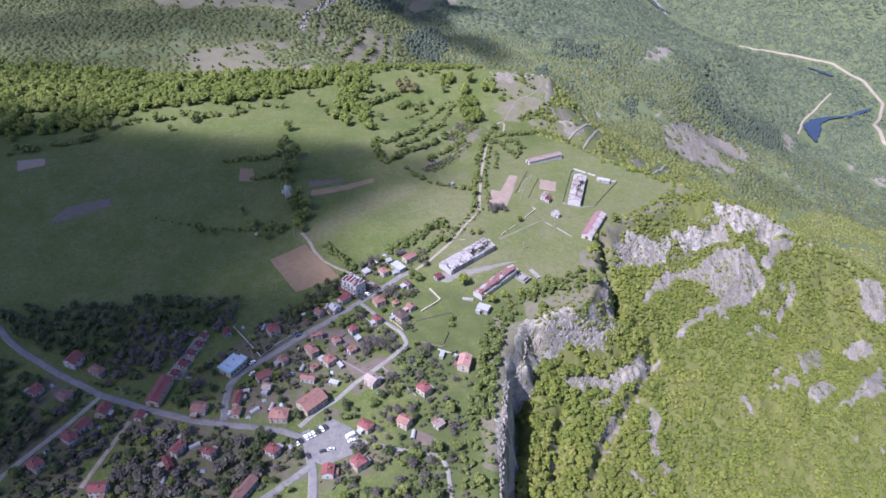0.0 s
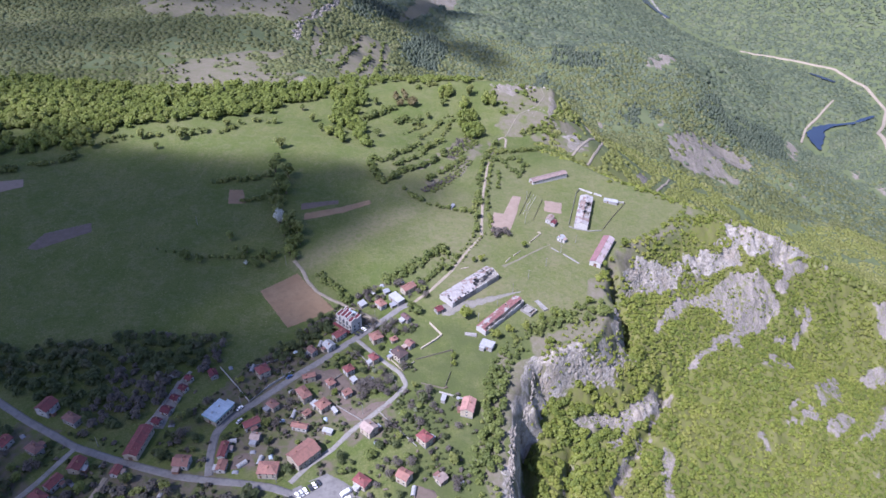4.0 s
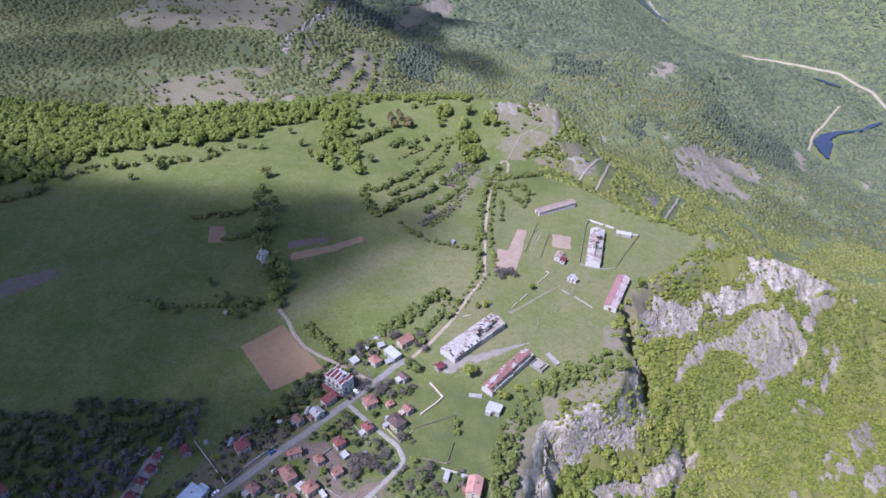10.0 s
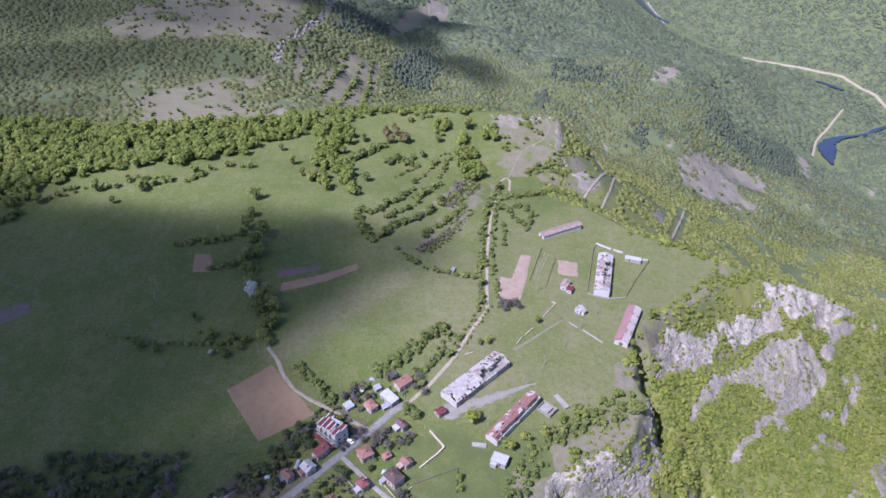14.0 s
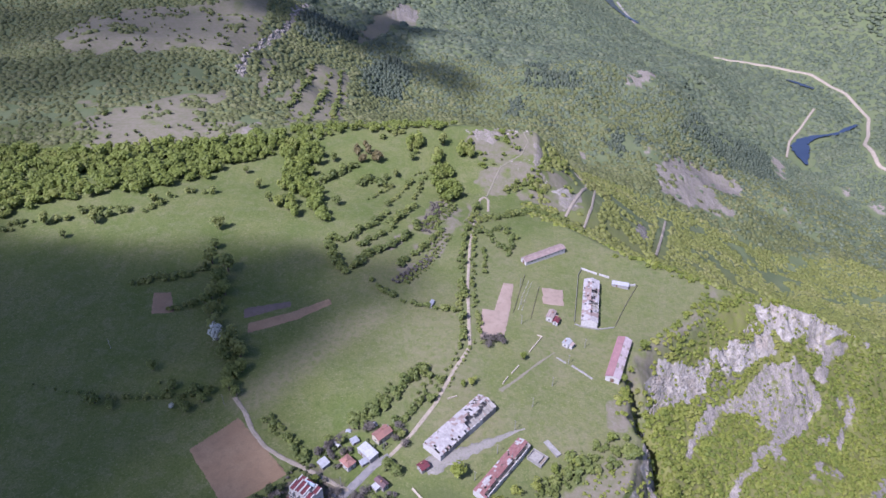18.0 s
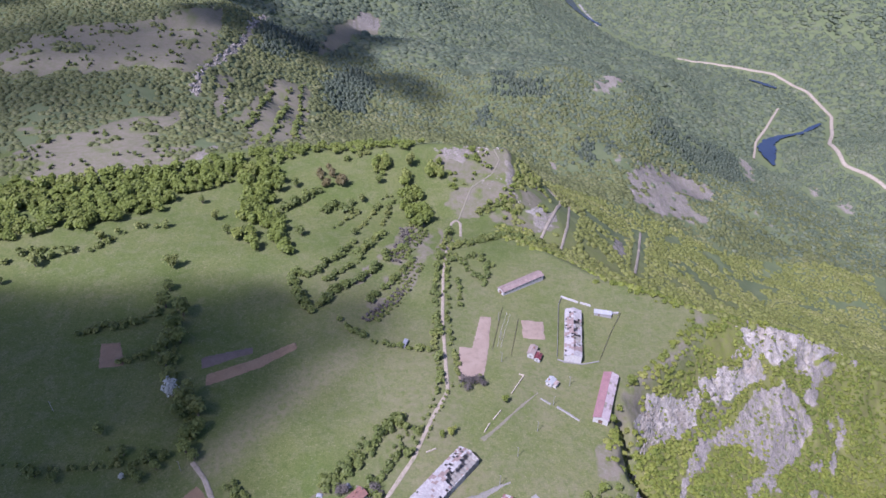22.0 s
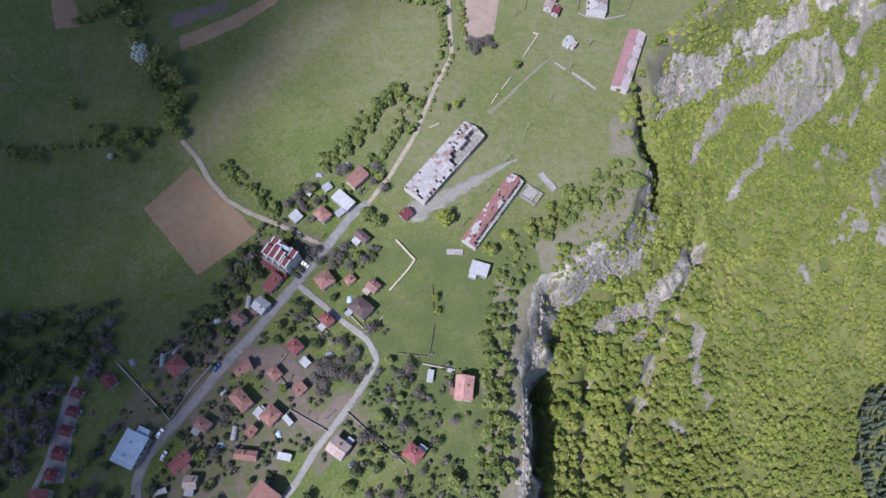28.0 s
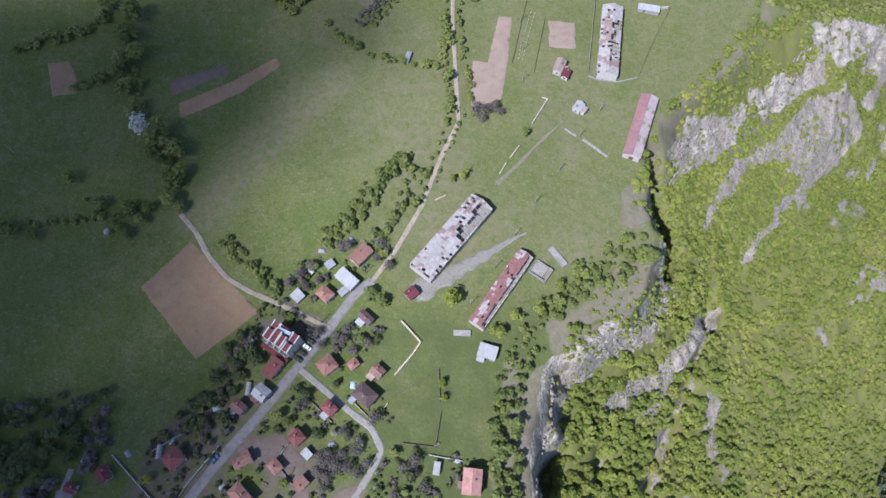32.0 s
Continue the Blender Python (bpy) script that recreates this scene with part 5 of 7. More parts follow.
ruin("ruined_barn", 135.2, 541.1, 75, 47.5, 11.4, 3.8, ASBESTOS, FADED, 0.93, "long derelict white barn inside a fence", [(-1, 0.3, 0.42, 4)], 0.18, 12)
long_house("barn", 111.6, 598.6, 27, 38.0, 7.4, 3.2, FADED, "white", "long low barn with faded grey-brown roof at meadow edge", "barn")
house(104.2, 526.2, 61, 9.0, 5.4, 3.6, "beige", "gable", "white")
house(107.0, 521.6, 61, 6.0, 4.4, 2.8, "darkred", "gable", "white")
house(110.3, 500.7, 48, 6.0, 5.0, 3.0, "white", "gable", "white")
shed(162.8, 563.1, -19, 12.4, 4.2, 2.5, "white")
for kx, ky, kt, kl, kw in ((-137.1, 326.2, -24, 5.6, 4.4), (-139.4, 318.4, -22, 5.4, 4.4), (-141.2, 309.2, -21, 6.4, 5.6), (-144, 301.0, -21, 5.6, 4.6), (-136.2, 334.0, -24, 4.6, 4.0)):
    house(kx, ky, kt, kl, kw, 2.7, "darkred", "gable", "white")


def flat_shed(x, y, turn, length, width, height, label):
    """A plain block with a bright flat roof."""
    s, drop = stand("storehouse", x, y, turn, length, width, label, "storehouse")
    part("wall", block(-length / 2 + 0.3, length / 2 - 0.3, -width / 2 + 0.3, width / 2 - 0.3, -drop - 0.3, height), WALL["grey"], s)
    part("roof", block(-length / 2, length / 2, -width / 2, width / 2, height, height + 0.2, bevel=0.03), ROOF["white"], s)
    part("side_roof", block(-length / 2 + 0.4, -length / 2 + 4, -width / 2 - 2.0, -width / 2 - 0.01, height - 0.5, height - 0.32), ROOF["white"], s)
    part("side_wall", block(-length / 2 + 0.6, -length / 2 + 3.8, -width / 2 - 1.8, -width / 2 + 0.3, -drop - 0.3, height - 0.51), WALL["grey"], s)
    window(s, 1.0, -width / 2 + 0.3, 1.1, ("y", -1), 1.0, 2.0, "door")


flat_shed(45.1, 374.5, -24, 8.8, 6.7, 3.0, "square storehouse with flat bright white roof")


def pen():
    """Roofless concrete walls beside the red barn."""
    p, drop = stand("concrete_pen", 75.9, 411.4, -42, 9.5, 7.5, "roofless concrete pen with dark trough", "animal pen")
    for x0, x1, y0, y1 in ((-4.7, 4.7, -3.7, -3.4), (-4.7, 4.7, 3.4, 3.7), (-4.7, -4.4, -3.4, 3.4), (4.4, 4.7, -3.4, 3.4), (2.0, 2.3, -3.4, 3.4)):
        part("wall", block(x0, x1, y0, y1, -drop - 0.4, 1.9), CONCRETE, p)
    part("floor", block(-4.39, 1.99, -3.39, 3.39, -drop - 0.4, 0.3), CONCRETE, p)
    part("trough", block(2.31, 4.39, -3.39, 3.39, -drop - 0.4, 0.1), TIMBER, p, "dark sunken trough")
    s, drop = stand("concrete_slab", 85.5, 418.3, -60, 11.6, 3.0, "bare concrete slab lying in the grass", "slab")
    part("slab", block(-5.8, 5.8, -1.5, 1.5, -drop - 0.3, 0.35, bevel=0.05), CONCRETE, s)
    part("kerb", block(-5.8, 5.8, -1.75, -1.51, -drop - 0.3, 0.5), CONCRETE, s)
    r, drop = stand("ramp", 34.5, 384.8, -8, 8, 3.5, "pale concrete apron before the red barn", "slab")
    part("slab", block(-4, 4, -1.4, 1.4, -drop - 0.3, 0.3, bevel=0.05), CONCRETE, r)


pen()

# ---- trees, hedges and woods ----
_ICO = None


def ball():
    """Corners and faces of a small round core."""
    global _ICO
    if _ICO is None:
        bm = bmesh.new()
        bmesh.ops.create_icosphere(bm, subdivisions=1, radius=1.0)
        _ICO = np.array([v.co[:] for v in bm.verts]), np.array([[v.index for v in f.verts] for f in bm.faces])
        bm.free()
    return _ICO


def crown(seed, leaves, lobes=5, tall=1.0, leaf=0.30, core=0.62, spread=0.45, up=0.7):
    """A crown about one metre in radius, its foot at height 0: a few lobes, each a dark core with a shell of leaf sprays turned every way."""
    rng = np.random.default_rng(seed)
    cv, cf = ball()
    verts, faces, count = [], [], 0
    centres = np.c_[rng.normal(0, spread * 0.62, (lobes, 2)), rng.uniform(0.35, 1.25, lobes) * tall]
    centres[0] = (0, 0, 0.85 * tall)
    radii = rng.uniform(0.36, 0.62, lobes)
    radii[0] = 0.72
    if core:
        for c, r in zip(centres, radii):
            p = cv * r * core * (1 + rng.uniform(-0.2, 0.2, (len(cv), 1))) * (1, 1, tall * 0.9) + c
            verts.append(p)
            faces.append(np.c_[cf, cf[:, 2]] + count)
            count += len(p)
    share = rng.choice(lobes, leaves, p=radii ** 2 / (radii ** 2).sum())
    d = rng.normal(0, 1, (leaves, 3))
    d[:, 2] = np.where(d[:, 2] < -0.5, -d[:, 2], d[:, 2])
    d /= np.linalg.norm(d, axis=1)[:, None]
    at = centres[share] + d * (radii[share] * rng.uniform(0.75, 1.08, leaves))[:, None] * (1, 1, tall * 0.95)
    n = d + rng.normal(0, 0.4, (leaves, 3)) + (0, 0, up)
    n /= np.linalg.norm(n, axis=1)[:, None]
    u = np.cross(n, rng.normal(0, 1, (leaves, 3)))
    u /= np.linalg.norm(u, axis=1)[:, None]
    v = np.cross(n, u)
    s = leaf * rng.uniform(0.6, 1.3, (leaves, 1))
    quad = np.stack([at - u * s, at - v * s * 0.7 + n * s * 0.25, at + u * s, at + v * s * 0.7 - n * s * 0.1], 1).reshape(-1, 3)
    verts.append(quad)
    faces.append(np.arange(leaves * 4).reshape(-1, 4) + count)
    v, f = np.concatenate(verts), np.concatenate(faces)
    v[:, 2] = np.maximum(v[:, 2], 0.02)
    return v, f


def cone(seed, leaves):
    """A conifer about one metre in radius and five high."""
    rng = np.random.default_rng(seed)
    h = rng.uniform(0.1, 1, leaves) ** 0.8
    a, r = rng.uniform(0, 2 * np.pi, leaves), (1 - h) * rng.uniform(0.75, 1.1, leaves) + 0.05
    at = np.c_[np.cos(a) * r, np.sin(a) * r, h * 4.6]
    u = np.c_[np.cos(a), np.sin(a), np.full(leaves, -0.5)] * 0.34
    v = np.c_[-np.sin(a), np.cos(a), np.zeros(leaves)] * 0.26
    q = np.stack([at - u, at - v, at + u, at + v], 1).reshape(-1, 3)
    cv, cf = ball()
    core = cv * (0.6, 0.6, 1.9) + (0, 0, 1.9)
    return np.concatenate([core, q]), np.concatenate([np.c_[cf, cf[:, 2]], np.arange(leaves * 4).reshape(-1, 4) + len(core)])


NEAR = [crown(100 + i, 58, 4, 1.0, 0.28, up=1.0) for i in range(6)]
ROUND = [crown(130 + i, 90, 4, 1.0, 0.21, 0.80, 0.42, up=0.9) for i in range(5)]
LOW = [crown(150 + i, 25, 2, 0.95, 0.32, 0.7, up=1.1) for i in range(6)]
FAR = [crown(300 + i, 7, 1, 0.9, 0.62, 0.92, up=1.6) for i in range(5)]
PINES = [cone(400 + i, 26) for i in range(3)]


def dome(seed, sprays):
    """A plain rounded crown for trees that are far away: an uneven dome with a few sprays of leaves standing out of it."""
    rng = np.random.default_rng(seed)
    a = np.arange(6) * np.pi / 3
    lower = np.c_[np.cos(a), np.sin(a), np.full(6, 0.05)] * rng.uniform(0.8, 1.15, (6, 1))
    upper = np.c_[np.cos(a + 0.4) * 0.72, np.sin(a + 0.4) * 0.72, np.full(6, 0.85)] * rng.uniform(0.75, 1.2, (6, 1))
    k = np.arange(6)
    j = (k + 1) % 6
    f = np.concatenate([np.stack([k, j, j + 6, k + 6], 1), np.stack([k + 6, j + 6, np.full(6, 12), np.full(6, 12)], 1)])
    v = np.concatenate([lower, upper, [(rng.uniform(-0.2, 0.2), rng.uniform(-0.2, 0.2), rng.uniform(1.1, 1.4))]])
    d = rng.normal(0, 1, (sprays, 3))
    d[:, 2] = np.abs(d[:, 2]) + 0.2
    d /= np.linalg.norm(d, axis=1)[:, None]
    u = np.cross(d + rng.normal(0, 0.5, (sprays, 3)), rng.normal(0, 1, (sprays, 3)))
    u /= np.linalg.norm(u, axis=1)[:, None]
    w = np.cross(d, u)
    at = d * (1.0, 1.0, 1.25)
    q = np.stack([at - u * 0.42, at - w * 0.3, at + u * 0.42, at + w * 0.3], 1).reshape(-1, 3)
    return np.concatenate([v, q]), np.concatenate([f, np.arange(sprays * 4).reshape(-1, 4) + 13])


PUFFS = [dome(420 + i, 9) for i in range(5)]
TUFTS = [dome(440 + i, 3) for i in range(5)]


def woods(name, x, y, size, shapes, material, label, category, seed=1, tall=1.0, sink=0.15, trunk=0.0, tone=None):
    """Many crowns that nobody could count, joined into one object."""
    rng = np.random.default_rng(seed)
    x, y, size = np.asarray(x), np.asarray(y), np.asarray(size)
    z = ground(x, y) - sink * size + trunk * size
    kind, turn = rng.integers(0, len(shapes), len(x)), rng.uniform(0, 2 * np.pi, len(x))
    squash = tall * rng.uniform(0.8, 1.3, len(x))
    hue = np.clip(rng.uniform(0, 1, len(x)) * 0.75 + 0.9 * rough(x, y, 35, seed + 7, 2) + 0.1, 0, 1) if tone is None else tone
    vs, fs, ts, count = [], [], [], 0
    for k, (v, f) in enumerate(shapes):
        at = np.flatnonzero(kind == k)
        if not len(at):
            continue
        c, s = np.cos(turn[at])[:, None], np.sin(turn[at])[:, None]
        px = (v[:, 0] * c - v[:, 1] * s) * size[at][:, None] + x[at][:, None]
        py = (v[:, 0] * s + v[:, 1] * c) * size[at][:, None] + y[at][:, None]
        pz = v[:, 2] * (size * squash)[at][:, None] + z[at][:, None]
        vs.append(np.stack([px, py, pz], -1).reshape(-1, 3))
        fs.append((f[None] + (np.arange(len(at)) * len(v))[:, None, None] + count).reshape(-1, 4))
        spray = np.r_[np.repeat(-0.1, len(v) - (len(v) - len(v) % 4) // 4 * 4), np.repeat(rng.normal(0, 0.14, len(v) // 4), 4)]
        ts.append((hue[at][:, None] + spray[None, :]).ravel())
        count += len(at) * len(v)
    f = np.concatenate(fs)
    me = bpy.data.meshes.new(name)
    tri = f[:, 2] == f[:, 3]
    loops = np.concatenate([f[~tri].ravel(), f[tri][:, :3].ravel()])
    starts = np.r_[np.arange((~tri).sum()) * 4, (~tri).sum() * 4 + np.arange(tri.sum()) * 3]
    v = np.concatenate(vs).astype(np.float32)
    me.vertices.add(len(v))
    me.vertices.foreach_set("co", v.ravel())
    me.loops.add(len(loops))
    me.loops.foreach_set("vertex_index", loops.astype(np.int32))
    me.polygons.add(len(f))
    me.polygons.foreach_set("loop_start", starts.astype(np.int32))
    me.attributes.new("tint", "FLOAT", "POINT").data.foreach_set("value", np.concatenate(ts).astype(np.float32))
    me.materials.append(material)
    me.update(calc_edges=True)
    return tagged(new(name, me), label, category, kind="stuff")


def scatter(x0, x1, y0, y1, gap, seed):
    """Places on a shaken grid."""
    rng = np.random.default_rng(seed)
    gx, gy = np.meshgrid(np.arange(x0, x1, gap), np.arange(y0, y1, gap))
    return (gx + rng.uniform(-0.75, 0.75, gx.shape) * gap).ravel(), (gy + rng.uniform(-0.75, 0.75, gy.shape) * gap).ravel()


def steepness(x, y):
    return np.hypot(ground(x + 2, y) - ground(x - 2, y), ground(x, y + 2) - ground(x, y - 2)) / 4


def sample(field, x, y):
    """The value of a field of the land at places."""
    return field[np.clip(np.searchsorted(GY, y), 0, len(GY) - 1), np.clip(np.searchsorted(GX, x), 0, len(GX) - 1)]


# The spring-green wood on the slope under the cliffs
_x, _y = scatter(60, 520, 190, 600, 3.3, 11)
_x, _y = _x + 2.5 * rough(_x, _y, 9, 17), _y + 2.5 * rough(_x, _y, 9, 18)
_s = np.random.default_rng(12).uniform(1.5, 3.1, len(_x)) * (1 + 0.3 * rough(_x, _y, 60, 8) + 0.5 * rough(_x, _y, 13, 9, 2)) * np.interp(_x + 0.4 * (_y - 400), [190, 260], [1.0, 0.82])
_keep = (_x > rim(_y) + 9) & (sample(rocky, _x, _y) < 0.45) & (sample(loose, _x, _y) < 0.4) & (steepness(_x, _y) < 1.7) & (_x < 0.55 * _y + 200)
_keep &= ((rough(_x, _y, 14, 81, 2) < 0.42) | (_x > 330)) & (reach(_x, _y, [(186, 401, 154, 353, 0.2), (154, 353, 118, 290, 0.2), (101, 332, 88, 277, 0.2)]) > 0.6)
_brow = [(180, 508), (215, 532), (262, 558), (268, 548), (246, 529), (215, 517), (190, 501)]
_keep &= ~inside(_x, _y, _brow) | (rough(_x, _y, 12, 82, 2) > -0.22)
_s = np.where(inside(_x, _y, _brow), _s * 0.85, _s)
_sunny = _keep & ~inside(_x, _y, [(297, 312), (317, 320), (400, 320), (400, 195), (290, 195), (274, 272)])
_tall = _sunny & (_x < 185) & (_y > 225) & (_y < 400)
woods("ravine_wood", _x[_tall], _y[_tall], _s[_tall] * 1.1, NEAR, LEAF_SPRING, "rounded spring-green trees between ravines under the cliff", "wood", 15, 1.05, 0.2)
_sunny &= ~_tall
woods("slope_wood", _x[_sunny], _y[_sunny], _s[_sunny], LOW, LEAF_SPRING, "dense yellow-green spring wood below the cliffs", "wood", 13, 0.85, 0.28)
_u, _v = scatter(120, 380, 400, 580, 3.6, 16)
_more = (_u > rim(_v) + 6) & (sample(rocky, _u, _v) < 0.4) & (sample(loose, _u, _v) < 0.35) & (steepness(_u, _v) > 0.45) & ~inside(_u, _v, _brow)
woods("steep_wood", _u[_more], _v[_more], np.random.default_rng(19).uniform(1.5, 2.7, int(_more.sum())), LOW, LEAF_SPRING, "yellow-green spring thicket on the steepest slope", "wood", 20, 0.7, 0.35)
_pine = inside(_x, _y, [(297, 312), (317, 320), (400, 320), (400, 195), (290, 195), (274, 272)])
woods("pine_wood", _x[_pine][::2], _y[_pine][::2], _s[_pine][::2] * 1.15, PINES, LEAF_PINE, "dark pine plantation on the lower slope", "wood", 14)
# Woods on the slope behind the plateau, down to the river
_x, _y = scatter(70, 760, 560, 960, 4.6, 21)
_s = np.random.default_rng(22).uniform(1.9, 3.7, len(_x)) * (1 + 0.4 * rough(_x, _y, 40, 25))
_edge = np.interp(_y, [560, 566, 591, 607, 640, 650, 680, 712, 760, 800, 830], [250, 224, 184, 171, 156, 132, 108, 112, 130, 146, 152])
_tracks = [(149, 690, 171, 727, 3), (171, 727, 190, 770, 3), (190, 770, 182, 800, 3), (170, 689, 205, 778, 3), (246, 699, 328, 877, 2.5)]
_keep = (_x > _edge + 2) & ~((_x < 420) & (_y < 640) & (_x < rim(_y))) & (sample(rocky, _x, _y) < 0.5) & (sample(loose, _x, _y) < 0.5) & (reach(_x, _y, _tracks) > 5)
_keep &= (rough(_x, _y, 30, 83, 3) < 0.30) & (_x < 0.6 * _y + 170) & ~(inside(_x, _y, KNOLL) & (rough(_x, _y, 12, 84) < 0.1))
woods("hillside_wood", _x[_keep], _y[_keep], _s[_keep], PUFFS, LEAF_HILL, "fresh green scrub wood falling away behind the meadow", "wood", 23, 0.75, 0.25)
_u, _v = scatter(175, 275, 496, 562, 3.6, 86)
_more = inside(_u, _v, _brow) & (rough(_u, _v, 12, 87, 2) > -0.12) & (sample(rocky, _u, _v) < 0.5)
woods("brow_scrub", _u[_more], _v[_more], np.random.default_rng(88).uniform(0.9, 2.1, int(_more.sum())), PUFFS, LEAF_SPRING, "low yellow-green scrub on the brow above the cliff", "scrub", 89, 0.65, 0.2)
_u, _v = scatter(90, 300, 566, 700, 3.4, 26)
_from = _u - np.interp(_v, [560, 566, 591, 607, 640, 650, 680, 712], [250, 224, 184, 171, 156, 132, 108, 112])
_more = (_from > -1) & (_from < 34) & (rough(_u, _v, 15, 27) > -0.2) & (_u > np.where(_v < 600, rim(_v), 0))
woods("edge_scrub", _u[_more], _v[_more], np.random.default_rng(28).uniform(1.3, 2.9, int(_more.sum())), PUFFS, LEAF_SPRING, "bright green scrub where the meadow falls away", "scrub", 29, 0.7, 0.3)
# Far hills
_x, _y = scatter(-700, 1160, 770, 1440, 6.0, 31)
_s = np.random.default_rng(32).uniform(3.2, 5.6, len(_x)) * (1 + 0.3 * rough(_x, _y, 90, 36))
_bare = np.clip(rough(_x, _y, 120, 44) * 3, 0, 1)
_keep = (sample(loose, _x, _y) < 0.5) & (sample(rocky, _x, _y) < 0.5) & ~((_x > 70) & (_x < 760) & (_y < 960)) & ((_bare < 0.85) | (rough(_x, _y, 20, 45) > -0.22)) & (_x > -0.57 * _y - 100) & (_x < 0.66 * _y + 200)
_keep &= (~cover(_x, _y, MOORS, 12) | (rough(_x, _y, 28, 47) > 0.30)) & ~inside(_x, _y, [(-700, 790), (-320, 775), (-215, 790), (-60, 840), (70, 835), (150, 815), (150, 700), (-700, 700)])
_banks = [(920, 1510, 860, 1473, 16), (860, 1473, 827, 1395, 22), (1014, 1827, 1042, 1779, 9), (723, 2700, 730, 2406, 14), (1030, 1562, 906, 1510, 8)]
_banks += [(799, 2123, 877, 2020, 9), (877, 2020, 995, 1920, 9), (995, 1920, 1070, 1850, 9), (1070, 1850, 1097, 1733, 9), (1097, 1733, 1082, 1598, 9), (1082, 1598, 1022, 1499, 9), (1022, 1499, 963, 1423, 9),
           (963, 1423, 936, 1328, 9), (936, 1328, 968, 1236, 9), (739, 2316, 799, 2123, 9), (974, 1646, 903, 1559, 6), (903, 1559, 843, 1493, 6), (843, 1493, 801, 1418, 6)]
_keep &= reach(_x, _y, _banks) > 2
_stands = [[(244, 1430), (285, 1436), (255, 1342), (311, 1341), (314, 1289), (258, 1279), (212, 1295)], [(188, 1257), (204, 1245), (184, 1177), (169, 1183)], [(335, 1156), (357, 1157), (342, 1094), (320, 1081), (308, 1104)], [(381, 1169), (402, 1183), (391, 1149), (373, 1136)],
           [(542, 1319), (650, 1440), (700, 1440), (742, 1400), (704, 1284), (651, 1228), (611, 1257), (547, 1215), (529, 1245), (480, 1225)], [(-160, 1440), (-65, 1440), (-81, 1412), (-122, 1250), (-153, 1247)], [(-65, 1241), (-5, 1380), (22, 1312), (2, 1201), (-47, 1157)]]
_con = cover(_x, _y, _stands, 24)
# Further off, more trees take the leaves with haze in their colour.
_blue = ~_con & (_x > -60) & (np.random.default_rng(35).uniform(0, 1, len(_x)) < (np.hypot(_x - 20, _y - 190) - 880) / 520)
woods("hazy_wood", _x[_keep & _blue], _y[_keep & _blue], _s[_keep & _blue], TUFTS, LEAF_HAZED, "woods above the river bend, haze in their leaf colour", "wood", 37, 0.62, 0.25)
_con |= _blue
woods("far_wood", _x[_keep & ~_con], _y[_keep & ~_con], _s[_keep & ~_con], TUFTS, LEAF_FAR, "green broadleaf woods covering the far hillsides", "wood", 33, 0.62, 0.25)
_con &= ~_blue
woods("far_pines", _x[_keep & _con], _y[_keep & _con], _s[_keep & _con] * 0.85, TUFTS, LEAF_PINE, "dark pine stands among the far broadleaf woods", "wood", 34, 1.3)
_x, _y = scatter(-900, 1700, 1440, 2700, 12.5, 41)
_s = np.random.default_rng(42).uniform(7.4, 11.6, len(_x))
_keep = (_x > -0.55 * _y - 60) & (_x < 0.66 * _y + 200) & (reach(_x, _y, _banks) > 3) & (sample(loose, _x, _y) < 0.5) & ~inside(_x, _y, MOORS[-1])
woods("distant_wood", _x[_keep], _y[_keep], _s[_keep], TUFTS, LEAF_HAZED, "most distant hill woods, haze painted into their green", "wood", 43, 0.45, 0.25)
_x, _y = scatter(-560, -60, 790, 1230, 8, 46)
_keep = cover(_x, _y, MOORS, 12) & (rough(_x, _y, 14, 49) > 0.17)
woods("heath_bushes", _x[_keep], _y[_keep], np.random.default_rng(48).uniform(1.2, 3.0, int(_keep.sum())), FAR, LEAF_GREEN, "scattered bushes on the stony heath", "bushes", 49)
# The belt of tall trees along the north-west edge of the meadow
_x, _y = scatter(-560, -90, 530, 850, 6.4, 51)
_belt = [(-560, 600), (-560, 780), (-329, 760), (-265, 768), (-197, 778), (-124, 795), (-112, 774), (-146, 744), (-158, 720), (-188, 692), (-222, 680), (-270, 662), (-312, 638), (-309, 615), (-345, 596), (-470, 545), (-560, 520)]
_keep = cover(_x, _y, [_belt], 14) & (rough(_x, _y, 24, 57) < 0.46)
_s = np.random.default_rng(52).uniform(3.7, 6.3, len(_x))
woods("tree_belt", _x[_keep], _y[_keep], _s[_keep], ROUND, LEAF_BELT, "belt of rounded fresh green trees along the meadow", "wood", 53, 1.0, 0.2, 0.15)
_x, _y = scatter(-370, -150, 550, 700, 5.0, 58)
_keep = (np.abs(_y - np.interp(_x, [-370, -350, -316, -293, -259, -208, -192, -170], [556, 566, 587, 626, 643, 650, 664, 690])) < 7) & (rough(_x, _y, 16, 59) > -0.04)
woods("meadow_bushes", _x[_keep], _y[_keep], np.random.default_rng(60).uniform(1.8, 4.2, int(_keep.sum())), NEAR, LEAF_GREEN, "rounded bushes scattered along the meadow's edge", "bushes", 69, 0.9)
_x, _y = scatter(50, 190, 690, 815, 5, 155)
_keep = (inside(_x, _y, [(115, 740), (135, 754), (147, 787), (153, 787), (145, 755), (128, 724), (112, 722)]) | inside(_x, _y, [(155, 783), (165, 800), (180, 805), (165, 765)])
         | (inside(_x, _y, KNOLL) & (rough(_x, _y, 16, 156) > 0.3)))
woods("knoll_bushes", _x[_keep], _y[_keep], np.random.default_rng(157).uniform(1.6, 3.2, int(_keep.sum())), NEAR, LEAF_BELT, "green bushes on the stony knoll", "bushes", 158, 0.9)


